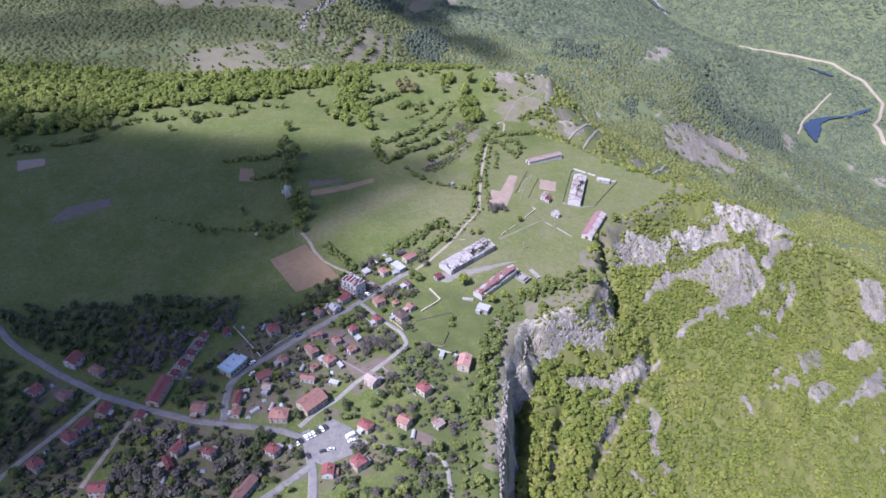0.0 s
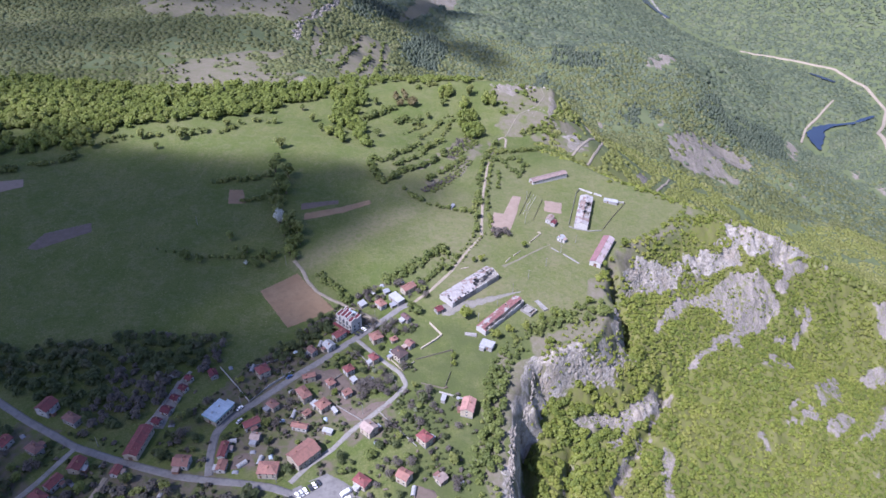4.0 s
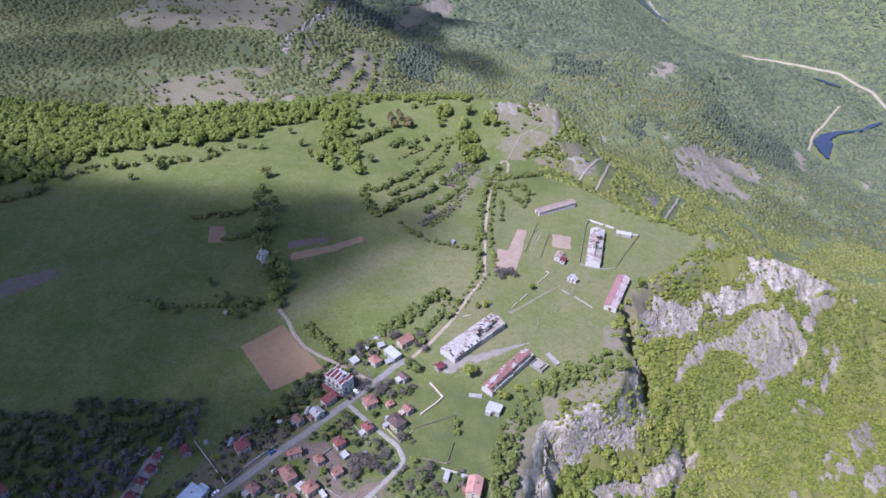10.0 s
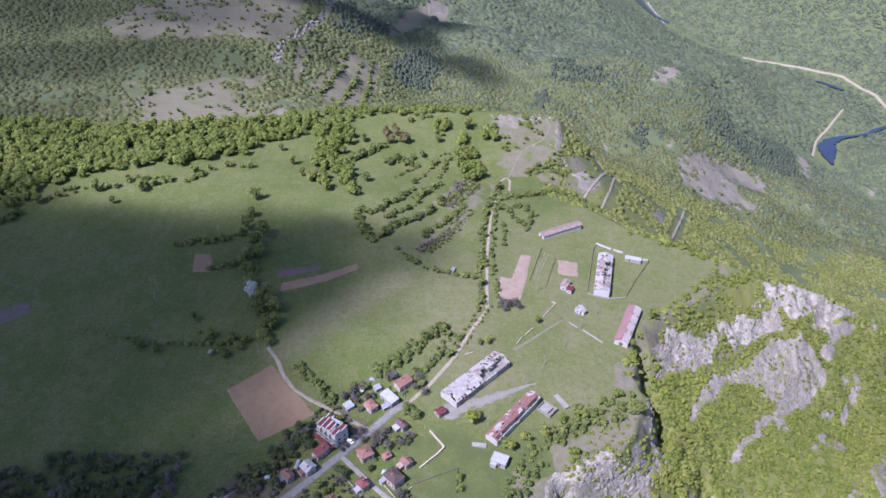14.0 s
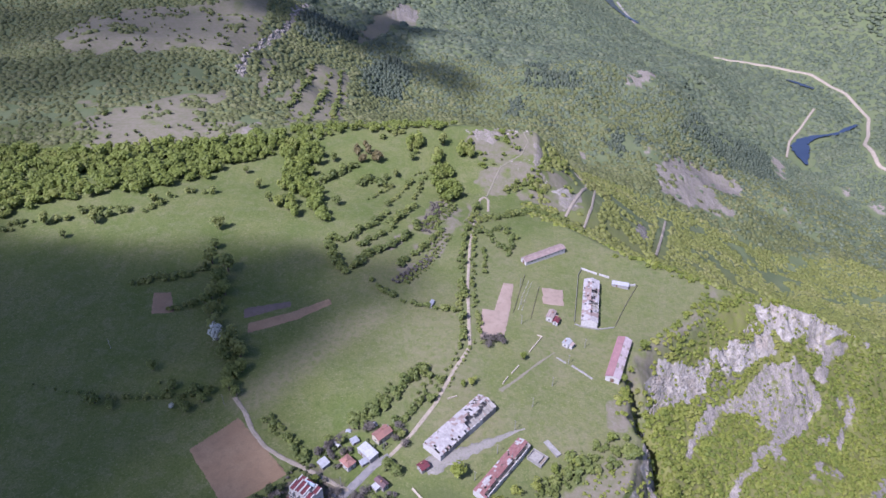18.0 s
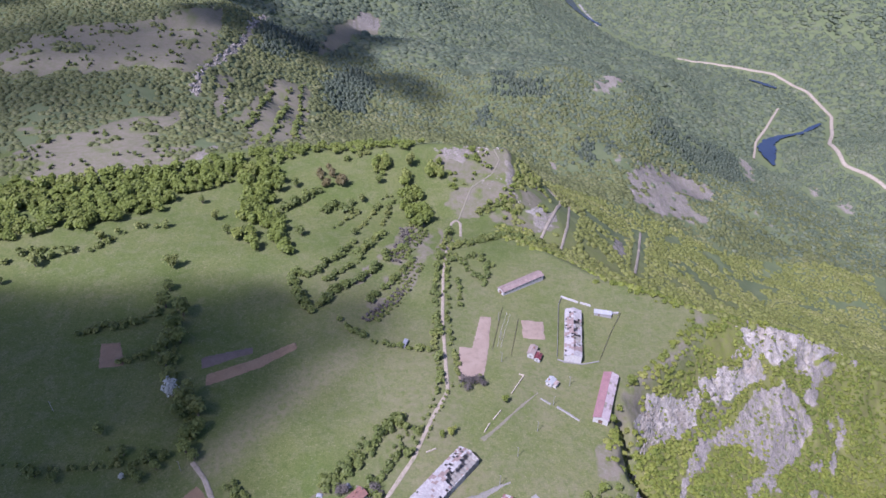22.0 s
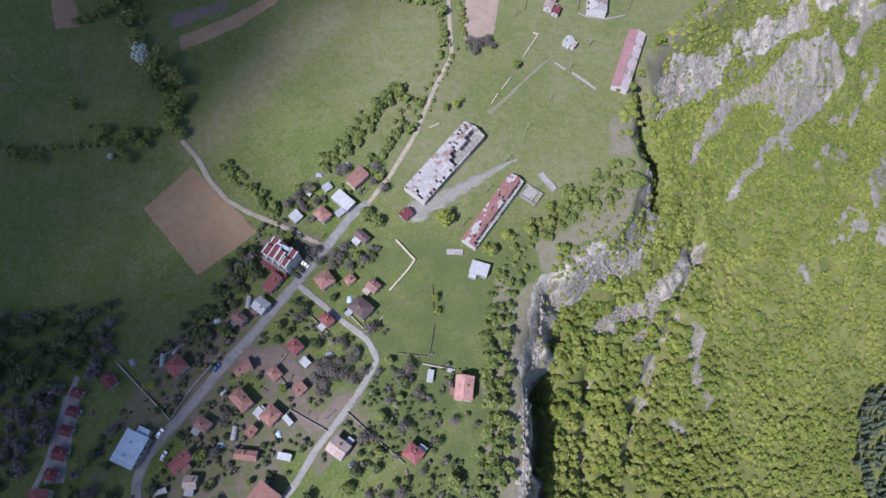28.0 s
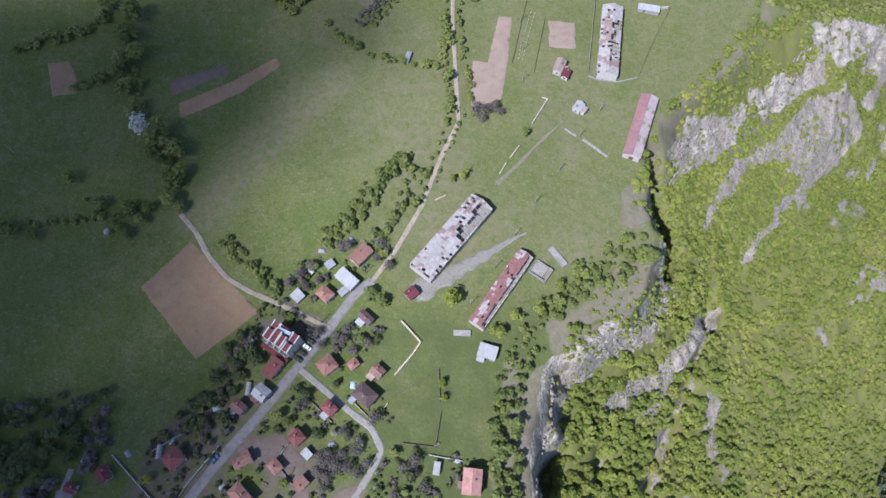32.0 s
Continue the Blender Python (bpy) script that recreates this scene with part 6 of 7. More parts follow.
def hedge(points, width, size, gap, seed, ragged=0.42):
    """Places for the bushes of a hedge."""
    xy, way = along(points, gap)
    rng = np.random.default_rng(seed)
    n = max(int(width / (size * 1.3)), 1)
    x = np.concatenate([xy[:, 0] - way[:, 1] * (k - (n - 1) / 2) * size * 1.2 + rng.normal(0, ragged * size, len(xy)) for k in range(n)])
    y = np.concatenate([xy[:, 1] + way[:, 0] * (k - (n - 1) / 2) * size * 1.2 + rng.normal(0, ragged * size, len(xy)) for k in range(n)])
    ok = rng.uniform(0, 1, len(x)) > 0.12
    return x[ok], y[ok], size * rng.uniform(0.45, 1.45, ok.sum())


def hedges(name, lines, material, label, seed, shapes=NEAR, tall=1.0, trunk=0.0):
    rows = [hedge(p, w, s, g, seed + k) for k, (p, w, s, g) in enumerate(lines)]
    return woods(name, *(np.concatenate(c) for c in zip(*rows)), shapes, material, label, "hedge", seed, tall, 0.2, trunk)


hedges("terrace_hedge", [([(-71, 710), (-62, 723), (-50, 735), (-38, 746)], 6, 3.4, 3.0), ([(-43, 613), (-32, 627), (-20, 641), (-9, 666)], 4, 3.0, 3.2), ([(-31, 611), (-19, 622), (-7, 638), (2, 662), (14, 681)], 4, 3.2, 3.4),
                         ([(-39, 573), (-31, 586), (-21, 599), (-11, 608), (-1, 615), (10, 631), (22, 649), (29, 656)], 6, 3.4, 2.9), ([(-51, 623), (-52, 607), (-48, 591), (-38, 575)], 8, 3.8, 3.2),
                         ([(0, 582), (9, 596), (22, 614), (32, 633), (32, 657)], 7, 2.8, 3.2), ([(-8, 682), (-2, 698), (8, 717), (18, 737)], 4, 2.4, 3.6), ([(12, 694), (20, 718), (26, 736)], 4, 2.6, 3.8),
                         ([(-35, 715), (-26, 725), (-16, 722), (-7, 713)], 10, 3.4, 3.4), ([(-16, 791), (-6, 798), (5, 802)], 6, 3.2, 3.2), ([(-26, 690), (-14, 704), (-6, 716)], 3, 2.0, 5.0)],
       LEAF_GREEN, "bushy hedges along old field terraces", 61, NEAR, 0.95)
hedges("heath_thicket", [([(-123, 1133), (-122, 1060), (-127, 987), (-133, 948)], 7, 3.4, 4.6), ([(-101, 1130), (-100, 1037), (-104, 945), (-101, 865)], 6, 3.2, 5.0), ([(-87, 1178), (-83, 1070), (-79, 938)], 7, 3.4, 4.6),
                         ([(-163, 1059), (-160, 996), (-158, 943)], 4, 2.8, 5.5)], LEAF_GREEN, "lines of green bushes across the stony heath", 64, FAR, 0.9)
hedges("terrace_scrub", [([(4, 566), (22, 590), (38, 630)], 12, 1.3, 4.6), ([(24, 640), (44, 680), (40, 700)], 14, 1.5, 4.4), ([(66, 655), (99, 672), (127, 688), (150, 684)], 12, 2.0, 3.4),
                         ([(64, 642), (73, 634), (77, 617), (83, 608)], 8, 2.2, 3.6), ([(65, 605), (68, 594), (63, 577)], 5, 2.0, 3.8), ([(84, 601), (94, 626), (85, 641), (66, 634)], 8, 2.2, 4.4), ([(95, 676), (104, 673), (115, 682), (140, 676)], 8, 2.4, 3.4),
                         ([(99, 717), (113, 728), (124, 732)], 9, 2.6, 3.0), ([(91, 752), (100, 761)], 4, 2.4, 3.4)], LEAF_GREEN, "thin brushwood on the terraced slope", 62)
hedges("bare_scrub", [([(-2, 566), (12, 578), (24, 596)], 9, 1.3, 3.8), ([(20, 636), (30, 664), (34, 690)], 14, 1.2, 5.0)] , LEAF_TWIG, "leafless grey brushwood on the terraced slope", 162)


def copse(name, outlines, gap, size, material, label, seed, tall=1.0, trunk=0.2, shapes=ROUND):
    """Trees that stand close together inside the outlines."""
    o = np.concatenate([np.array(k, float) for k in outlines])
    x, y = scatter(o[:, 0].min(), o[:, 0].max(), o[:, 1].min(), o[:, 1].max(), gap, seed)
    keep = cover(x, y, outlines, 4)
    return woods(name, x[keep], y[keep], np.random.default_rng(seed + 1).uniform(*size, int(keep.sum())), shapes, material, label, "wood", seed, tall, 0.2, trunk)


copse("tall_trees", [[(-109, 767), (-86, 783), (-69, 767), (-70, 744), (-80, 721), (-67, 698), (-60, 663), (-53, 636), (-65, 648), (-77, 682), (-100, 695), (-105, 733)],
                     [(35, 772), (45, 756), (48, 738), (58, 708), (44, 686), (36, 706), (33, 737)], [(54, 777), (73, 781), (73, 759), (55, 756)], [(11, 791), (26, 790), (21, 764), (9, 765)],
                     [(-104, 680), (-95, 653), (-79, 648), (-88, 676)]], 5.6, (3.2, 5.8), LEAF_BELT, "tall bright green trees on the rise", 63, 1.15)
copse("crest_trees", [[(-149, 789), (-113, 805), (-83, 830), (-29, 836), (67, 832), (43, 806), (5, 808), (-21, 798), (-38, 811), (-61, 803), (-73, 790), (-109, 770), (-123, 750), (-140, 738)]], 6.4, (2.6, 5.2), LEAF_BELT,
      "fresh green trees along the crest of the rise", 163, 0.95)
copse("russet_trees", [[(-41, 777), (-26, 777), (-14, 762), (-18, 748), (-36, 752)]], 7.0, (3.6, 5.4), LEAF_RUSSET, "russet budding trees on the terraces", 64, 1.3)
hedges("track_hedge", [([(20, 452), (34, 484), (42, 500), (43, 537), (46, 576), (52, 621), (61, 659), (70, 695)], 3, 2.7, 3.3), ([(30, 462), (40, 484), (50, 504)], 2, 1.3, 3.4),
                       ([(54, 500), (53, 545), (56, 590), (62, 640), (70, 680)], 2, 2.0, 4.6), ([(-21, 565), (-7, 552), (8, 540), (23, 535), (40, 532)], 4, 2.3, 3.2),
                       ([(55, 500), (66, 506)], 4, 1.7, 2.4)], LEAF_GREEN, "overgrown hedge beside the dirt track", 65)
hedges("field_hedge", [([(-128, 580), (-122, 545), (-116, 520), (-104, 494), (-98, 472)], 5, 2.4, 4.0), ([(-184, 562), (-168, 566), (-152, 570), (-138, 578)], 9, 2.4, 3.4), ([(-154, 534), (-146, 536), (-138, 540)], 7, 2.2, 3.0), ([(-143, 470), (-133, 460), (-121, 449)], 5, 2.0, 3.4),
                       ([(-178, 460), (-147, 459), (-116, 461)], 4, 1.5, 4.2), ([(-215, 470), (-180, 462)], 3, 1.4, 6.0), ([(-74, 440), (-60, 425), (-50, 413)], 7, 2.4, 3.0),
                       ([(-26, 436), (-8, 452), (6, 468), (16, 478)], 12, 2.8, 3.2), ([(-4, 430), (10, 448), (22, 470)], 7, 2.3, 3.2)], LEAF_GREEN, "bushes and small trees dividing the fields", 66)
# Edge of the plateau above the cliffs
_x, _y = scatter(10, 150, 190, 500, 3.7, 71)
_rt = [(60, 384), (79, 397), (93, 413), (109, 421), (130, 426), (140, 445), (150, 470), (158, 488), (150, 470), (134, 440), (134, 412), (112, 404), (90, 394), (78, 384), (64, 362), (52, 322), (46, 250),
       (44, 190), (26, 190), (28, 250), (36, 306), (42, 352)]
_keep = inside(_x, _y, _rt) & (rim(_y) - _x > np.where(_y < 325, 3, np.where(_y < 385, 9, 3))) & (rough(_x, _y, 16, 72) < 0.36) & (reach(_x, _y, [(45.1, 374.5, 45.2, 374.5, 6.5), (31, 318.8, 31.1, 318.8, 8)]) > 0)
_s = np.random.default_rng(73).uniform(0.9, 3.0, len(_x)) * (1 + 0.9 * rough(_x, _y, 18, 75))
woods("rim_scrub", _x[_keep], _y[_keep], _s[_keep], NEAR, LEAF_GREEN, "green scrub trees along the cliff edge", "scrub", 74, 1.1, 0.15, 0.2)
_x, _y = scatter(120, 300, 430, 600, 3.8, 75)
_keep = (_x > rim(_y) - 12) & (_x < rim(_y) + 12) & (rough(_x, _y, 18, 76) > -0.14) & (sample(rocky, _x, _y) < 0.4) & (sample(loose, _x, _y) < 0.4) & (_y > 440) & (reach(_x, _y, [(132, 468, 150, 504, 7)]) > 0)
woods("cliff_top_bushes", _x[_keep], _y[_keep], np.random.default_rng(77).uniform(1.2, 2.9, int(_keep.sum())), NEAR, LEAF_SPRING, "low yellow-green bushes on the cliff top", "bushes", 78, 0.7)
_x, _y = scatter(70, 400, 330, 600, 3.6, 63)
_keep = ((_x > rim(_y) - 4) & (np.maximum(sample(rocky, _x, _y), sample(loose, _x, _y)) > 0.4) | (inside(_x, _y, [(74, 366), (84, 386), (108, 386), (132, 396), (156, 424), (160, 412), (140, 386), (112, 372)]) & (rough(_x, _y, 8, 66) > 0.02)) | inside(_x, _y, [(84, 386), (101, 400), (122, 408), (146, 416), (132, 396), (108, 386)])) & (rough(_x, _y, 11, 64, 2) > np.where(_x < 162, 0.02, 0.1)) & (steepness(_x, _y) < np.where(_x < 162, 6.0, 1.9))
woods("rock_bushes", _x[_keep], _y[_keep], np.random.default_rng(65).uniform(0.5, 1.6, int(_keep.sum())), LOW, LEAF_SPRING, "small yellow-green bushes rooted among the rocks", "bushes", 67, 0.85)
_x, _y = scatter(70, 165, 362, 428, 2.8, 261)
_keep = cover(_x, _y, [[(77, 375), (87, 385), (105, 388), (125, 390), (137, 404), (156, 422), (158, 412), (140, 390), (122, 380), (95, 369), (84, 366)]], 3) & (rough(_x, _y, 12, 262) > 0.1)
_keep |= cover(_x, _y, [[(88, 389), (101, 399), (122, 408), (146, 416), (129, 397), (110, 389)]], 3) & (rough(_x, _y, 9, 263) > 0.16)
woods("ledge_bushes", _x[_keep], _y[_keep], np.random.default_rng(264).uniform(0.8, 2.0, int(_keep.sum())), NEAR, LEAF_SPRING, "yellow-green bushes on the ledges of the bastion", "bushes", 265, 0.9, 0.1)
# The dark wood west of the village
_x, _y = scatter(-330, -55, 190, 420, 5.2, 81)
_wood = inside(_x, _y, [(-330, 340), (-276, 352), (-207, 366), (-156, 360), (-125, 345), (-143, 330), (-152, 296), (-179, 296), (-221, 313), (-264, 332), (-330, 330)])
_wood |= inside(_x, _y, [(-83, 375), (-63, 398), (-55, 388), (-66, 372), (-78, 362), (-83, 349), (-98, 355)])
_wood |= inside(_x, _y, [(-200, 376), (-124, 373), (-120, 352), (-138, 341), (-152, 320), (-180, 330)])
_wood |= inside(_x, _y, [(-330, 318), (-262, 312), (-226, 294), (-196, 276), (-204, 250), (-216, 218), (-330, 190)]) & (rough(_x, _y, 30, 84) < 0.2)
_wood |= inside(_x, _y, [(-176, 262), (-166, 250), (-168, 215), (-196, 215), (-190, 236)]) & (rough(_x, _y, 20, 85) < 0.1)
_wood |= inside(_x, _y, [(-156, 260), (-110, 258), (-80, 256), (-62, 244), (-62, 238), (-80, 224), (-100, 212), (-160, 200), (-158, 230)]) & (rough(_x, _y, 22, 86) < 0.16)
_homes = [(o.matrix_world.translation.x, o.matrix_world.translation.y, o.matrix_world.translation.x + 0.1, o.matrix_world.translation.y, 5.6)
          for o in scene.objects if o.name.split(".")[0] in ("house", "shed") and o.type == "EMPTY"]
_ways = [(-290, 352, -258, 326, 3.6), (-258, 326, -216, 300, 3.6), (-216, 300, -182, 283, 3.6), (-182, 283, -138, 270, 3.6), (-138, 270, -57, 258, 3.6), (-182, 282, -212, 218, 2.4), (-158, 264, -166, 220, 2.2),
         (-5, 414, -47, 370, 3.6), (-47, 370, -110, 300, 3.6), (-110, 300, -106, 267, 3.6), (-40, 375, -10, 346, 2.6), (-6, 336, -10, 346, 2.6), (-6, 336, -35, 300, 2.6), (-35, 300, -63, 264, 2.6)]
_ways += [(-57, 258, -48, 219, 3.6), (-48, 219, -46, 190, 3.6), (-52, 238, -80, 210, 3), (-45, 254, -44, 254, 15), (-88, 447, -26, 393, 2), (-148.3, 277, -147, 294, 7), (-111.6, 300, -108, 315, 9), (-144, 300, -138, 338, 5), (-52, 392, -40, 382, 8)]
_free = (reach(_x, _y, _homes) > 0.6) & (reach(_x, _y, _ways) > 0.8)
_wood &= _free
_s = np.random.default_rng(87).uniform(1.8, 4.0, len(_x))
_bare = _wood & (rough(_x, _y, 40, 88) > 0.16)
woods("village_wood", _x[_wood & ~_bare], _y[_wood & ~_bare], _s[_wood & ~_bare], NEAR, LEAF_DARK, "dull green wood beside the village", "wood", 89, 0.95, 0.15, 0.2)
woods("bare_wood", _x[_bare], _y[_bare], _s[_bare], NEAR, LEAF_TWIG, "grey trees still bare among the wood", "wood", 90, 1.0, 0.15, 0.2)


# ---- single trees ----
def tree_model(name, seed, leaves, lobes, tall, material, trunk, leaf=0.26, core=0.6, hue=0.5):
    """A tree about one metre in crown radius on a tapered trunk with limbs."""
    t = new(name)
    bm = bmesh.new()
    tube(bm, (0, 0, -0.3), (0.03, 0.02, trunk * 0.7), 0.11, 0.08, 7)
    tube(bm, (0.03, 0.02, trunk * 0.7), (0, 0, trunk + tall * 0.8), 0.08, 0.03, 6)
    for k in range(5):
        a = k * 2.4 + seed
        tube(bm, (0.02, 0.02, trunk * (0.7 + 0.08 * k)), (math.cos(a) * 0.5, math.sin(a) * 0.5, trunk + tall * (0.35 + 0.1 * k)), 0.045, 0.015, 5)
    part("trunk", bm, BARK, t)
    v, f = crown(seed, leaves, lobes, tall, leaf, core)
    v = v + (0, 0, trunk * 0.75)
    me = bpy.data.meshes.new("crown")
    me.from_pydata(v.tolist(), [], [q[:3] if q[2] == q[3] else q for q in f.tolist()])
    me.attributes.new("tint", "FLOAT", "POINT").data.foreach_set("value", np.full(len(v), hue, np.float32))
    me.materials.append(material)
    part("crown", me, material, t)
    return t


MODELS = {
    "green": [tree_model("tree", 500 + i, 240, 8, 1.15, LEAF_GREEN, 0.55, 0.17, 0.6, 0.3 + 0.3 * i) for i in range(3)],
    "spring": [tree_model("tree", 520 + i, 240, 8, 1.1, LEAF_SPRING, 0.5, 0.17, 0.6, 0.2 + 0.3 * i) for i in range(3)],
    "bare": [tree_model("bare_tree", 540 + i, 330, 9, 1.0, LEAF_TWIG, 0.5, 0.10, 0.0, 0.2 + 0.3 * i) for i in range(2)],
    "blossom": [tree_model("blossoming_tree", 560 + i, 230, 7, 1.1, BLOSSOM, 0.45, 0.15, 0.55, 0.3 + 0.2 * i) for i in range(2)],
    "pale": [tree_model("tree", 570 + i, 230, 7, 1.0, LEAF_PALE, 0.45, 0.15, 0.5, 0.3 + 0.3 * i) for i in range(2)],
    "dull": [tree_model("tree", 580 + i, 220, 7, 1.2, LEAF_DARK, 0.5, 0.17, 0.6, 0.3 + 0.3 * i) for i in range(2)],
}
WORDS = {"green": ("leafy green deciduous tree standing in grass", "tree", "green trees"), "spring": ("bright yellow-green tree in spring leaf", "tree", "spring trees"),
         "bare": ("greyish tree not yet in leaf", "tree", "bare trees"), "blossom": ("fruit tree in pale white blossom", "tree", "blossoming trees"),
         "pale": ("young fruit tree with pale grey-green leaves", "tree", "fruit trees"),
         "dull": ("dull green garden tree with dense crown", "tree", "garden trees")}
_used = set()
_tr = random.Random(77)


def tree(kind, x, y, size, tall=1.0):
    """Plants one tree; size is the radius of its crown."""
    i = _tr.randrange(len(MODELS[kind]))
    src = MODELS[kind][i]
    m = pose(x, y, float(ground(x, y)), 0, 0, _tr.uniform(0, 360)) @ Matrix.Diagonal((size, size, size * tall, 1))
    if src in _used:
        ob = copy_thing(src, m @ Matrix.Diagonal((*(1 / v for v in src.scale), 1)))
    else:
        _used.add(src)
        src.matrix_world, ob = m, src
    return tagged(ob, *WORDS[kind])


for x, y, size in ((31, 401, 3.6), (161, 498, 2.8), (79, 487, 2.0), (52, 383, 2.6), (88, 382, 2.0), (44, 464, 1.9), (39, 463, 1.5), (23, 362, 1.6), (23, 356, 1.5), (140, 470, 2.0), (148, 480, 1.8),
                   (97, 408, 2.2), (72, 392, 2.4), (60, 390, 2.1), (120, 424, 2.2), (84, 403, 2.1)):
    tree("spring", x, y, size * 1.4)
for x, y, size in ((-233, 632, 3.6), (-249, 613, 2.4), (-269, 631, 3.6), (-197, 663, 3.0), (-139, 629, 3.8), (-94, 674, 3.4), (-108, 677, 3.0), (-120, 699, 3.0), (-135, 725, 2.6), (44, 780, 4.2), (-60, 752, 3.2), (-51, 676, 3.2), (14, 756, 3.0), (-2, 730, 2.6), (-9, 679, 2.2),
                   (-135, 585, 4.6), (-122, 576, 5.0), (-125, 563, 4.4), (-127, 546, 3.8), (-119, 550, 4.2), (-130, 540, 3.2), (-124, 530, 3.6), (-119, 516, 3.8), (-106, 500, 5.0), (-98, 490, 4.6), (-109, 490, 3.8), (-100, 474, 4.0),
                   (-95, 478, 3.4), (-100, 464, 3.4), (-95, 460, 2.6), (-136, 603, 3.2), (-119, 461, 3.0), (-111, 462, 2.4), (-114, 455, 2.4), (-149, 481, 2.8), (-176, 457, 3.2), (-165, 453, 2.4), (-133, 466, 2.6), (-121, 449, 2.4), (-6, 408, 2.4), (-1, 402, 2.6)):
    tree("green", x, y, size * 1.45, 0.9)
tree("blossom", -116, 506, 5.8, 1.0)
tree("blossom", -130, 451, 2.0)
for x, y, size in ((-26, 345, 2.2), (-15, 339, 2.4), (-9, 327, 1.5), (-10, 321, 1.4), (0, 315, 1.6), (3, 308, 1.5), (-8, 312, 1.3)):
    tree("pale", x, y, size)
# village gardens
for x, y, size in ((-38, 420, 2.4), (-33, 424, 2.6), (-44, 416, 2.2), (-30, 416, 2.0), (-36, 413, 2.0), (-20, 386, 2.3), (-16, 381, 2.4), (-24, 383, 2.0), (-9, 384, 2.0), (-22, 345, 2.6), (-16, 340, 2.2), (-34, 330, 2.6),
                   (-30, 327, 2.4), (-28, 334, 2.2), (-33, 336, 2.0), (0, 432, 2.4), (-2, 424, 2.0), (-31, 333, 2.6), (-26, 331, 2.8), (-21, 330, 2.8), (-17, 327, 2.4), (-23, 336, 2.4), (-13, 331, 2.2),
                   (-31, 391, 2.2), (-23, 388, 2.6), (-18, 391, 2.4), (-30, 385, 2.2), (-36, 391, 2.0), (56, 503, 2.6), (60, 501, 3.0), (65, 503, 2.8), (58, 497, 2.4), (68, 500, 2.2)):
    tree("bare", x, y, size * 1.35, 0.85)
for x, y, size in ((-72, 388, 2.2), (-66, 392, 2.6), (-70, 380, 2.4), (-76, 374, 2.6), (-80, 366, 2.4), (-86, 362, 2.4), (-60, 394, 2.0), (-74, 366, 2.0), (-92, 360, 2.2), (-64, 384, 2.0), (-82, 356, 2.2)):
    tree("dull", x, y, size * 1.2)
_vx, _vy = scatter(-225, 30, 205, 432, 6.8, 91)
_ok = (reach(_vx, _vy, _homes) > 1.4) & (reach(_vx, _vy, _ways) > 1.0)
_town = inside(_vx, _vy, VILLAGE)
_plots = [(-35, 313, -24, 318, 4), (-46, 314, -34, 312, 4), (-66, 346, -52, 340, 4), (-96, 276, -88, 279, 5), (2, 262, 14, 259, 5)]
_ok &= _town & (reach(_vx, _vy, _plots) > 1.5) & (rough(_vx, _vy, 26, 92) < 0.24)
_n = 0
_spots = list(zip(_vx[_ok], _vy[_ok]))
_tr.shuffle(_spots)
for x, y in _spots:
    if _n > 296:
        break
    kind = _tr.choices(("dull", "green", "bare", "blossom", "spring"), (4, 2.4, 6 if y > 290 else 3, 0, 0.7))[0]
    tree(kind, float(x), float(y), _tr.uniform(1.5, 3.7), _tr.uniform(0.75, 1.0))
    _n += 1
for model in [m for kind in MODELS.values() for m in kind if m not in _used]:
    for ob in list(model.children) + [model]:
        bpy.data.objects.remove(ob)
# low garden growth
_x, _y = scatter(-225, 34, 205, 432, 3.0, 95)
_keep = inside(_x, _y, [(-220, 300), (-150, 284), (-115, 330), (-104, 352), (-70, 385), (-52, 415), (-24, 438), (8, 428), (-2, 400), (-4, 352), (14, 332), (40, 330), (40, 205), (-225, 205)])
_keep &= (reach(_x, _y, _homes) > 0.2) & (reach(_x, _y, _ways) > 0.5) & (reach(_x, _y, _plots) > 0.5) & (rough(_x, _y, 13, 96) > -0.05)
woods("garden_bushes", _x[_keep], _y[_keep], np.random.default_rng(97).uniform(0.5, 1.7, int(_keep.sum())), LOW, LEAF_DARK, "bushes and vines in the village gardens", "bushes", 98)
_tw = np.flatnonzero(_keep)[::5]
woods("garden_brush", _x[_tw] + 1.6, _y[_tw] + 1.1, np.random.default_rng(99).uniform(0.9, 2.2, len(_tw)), LOW, LEAF_TWIG, "leafless grey brush in the village gardens", "bushes", 100)

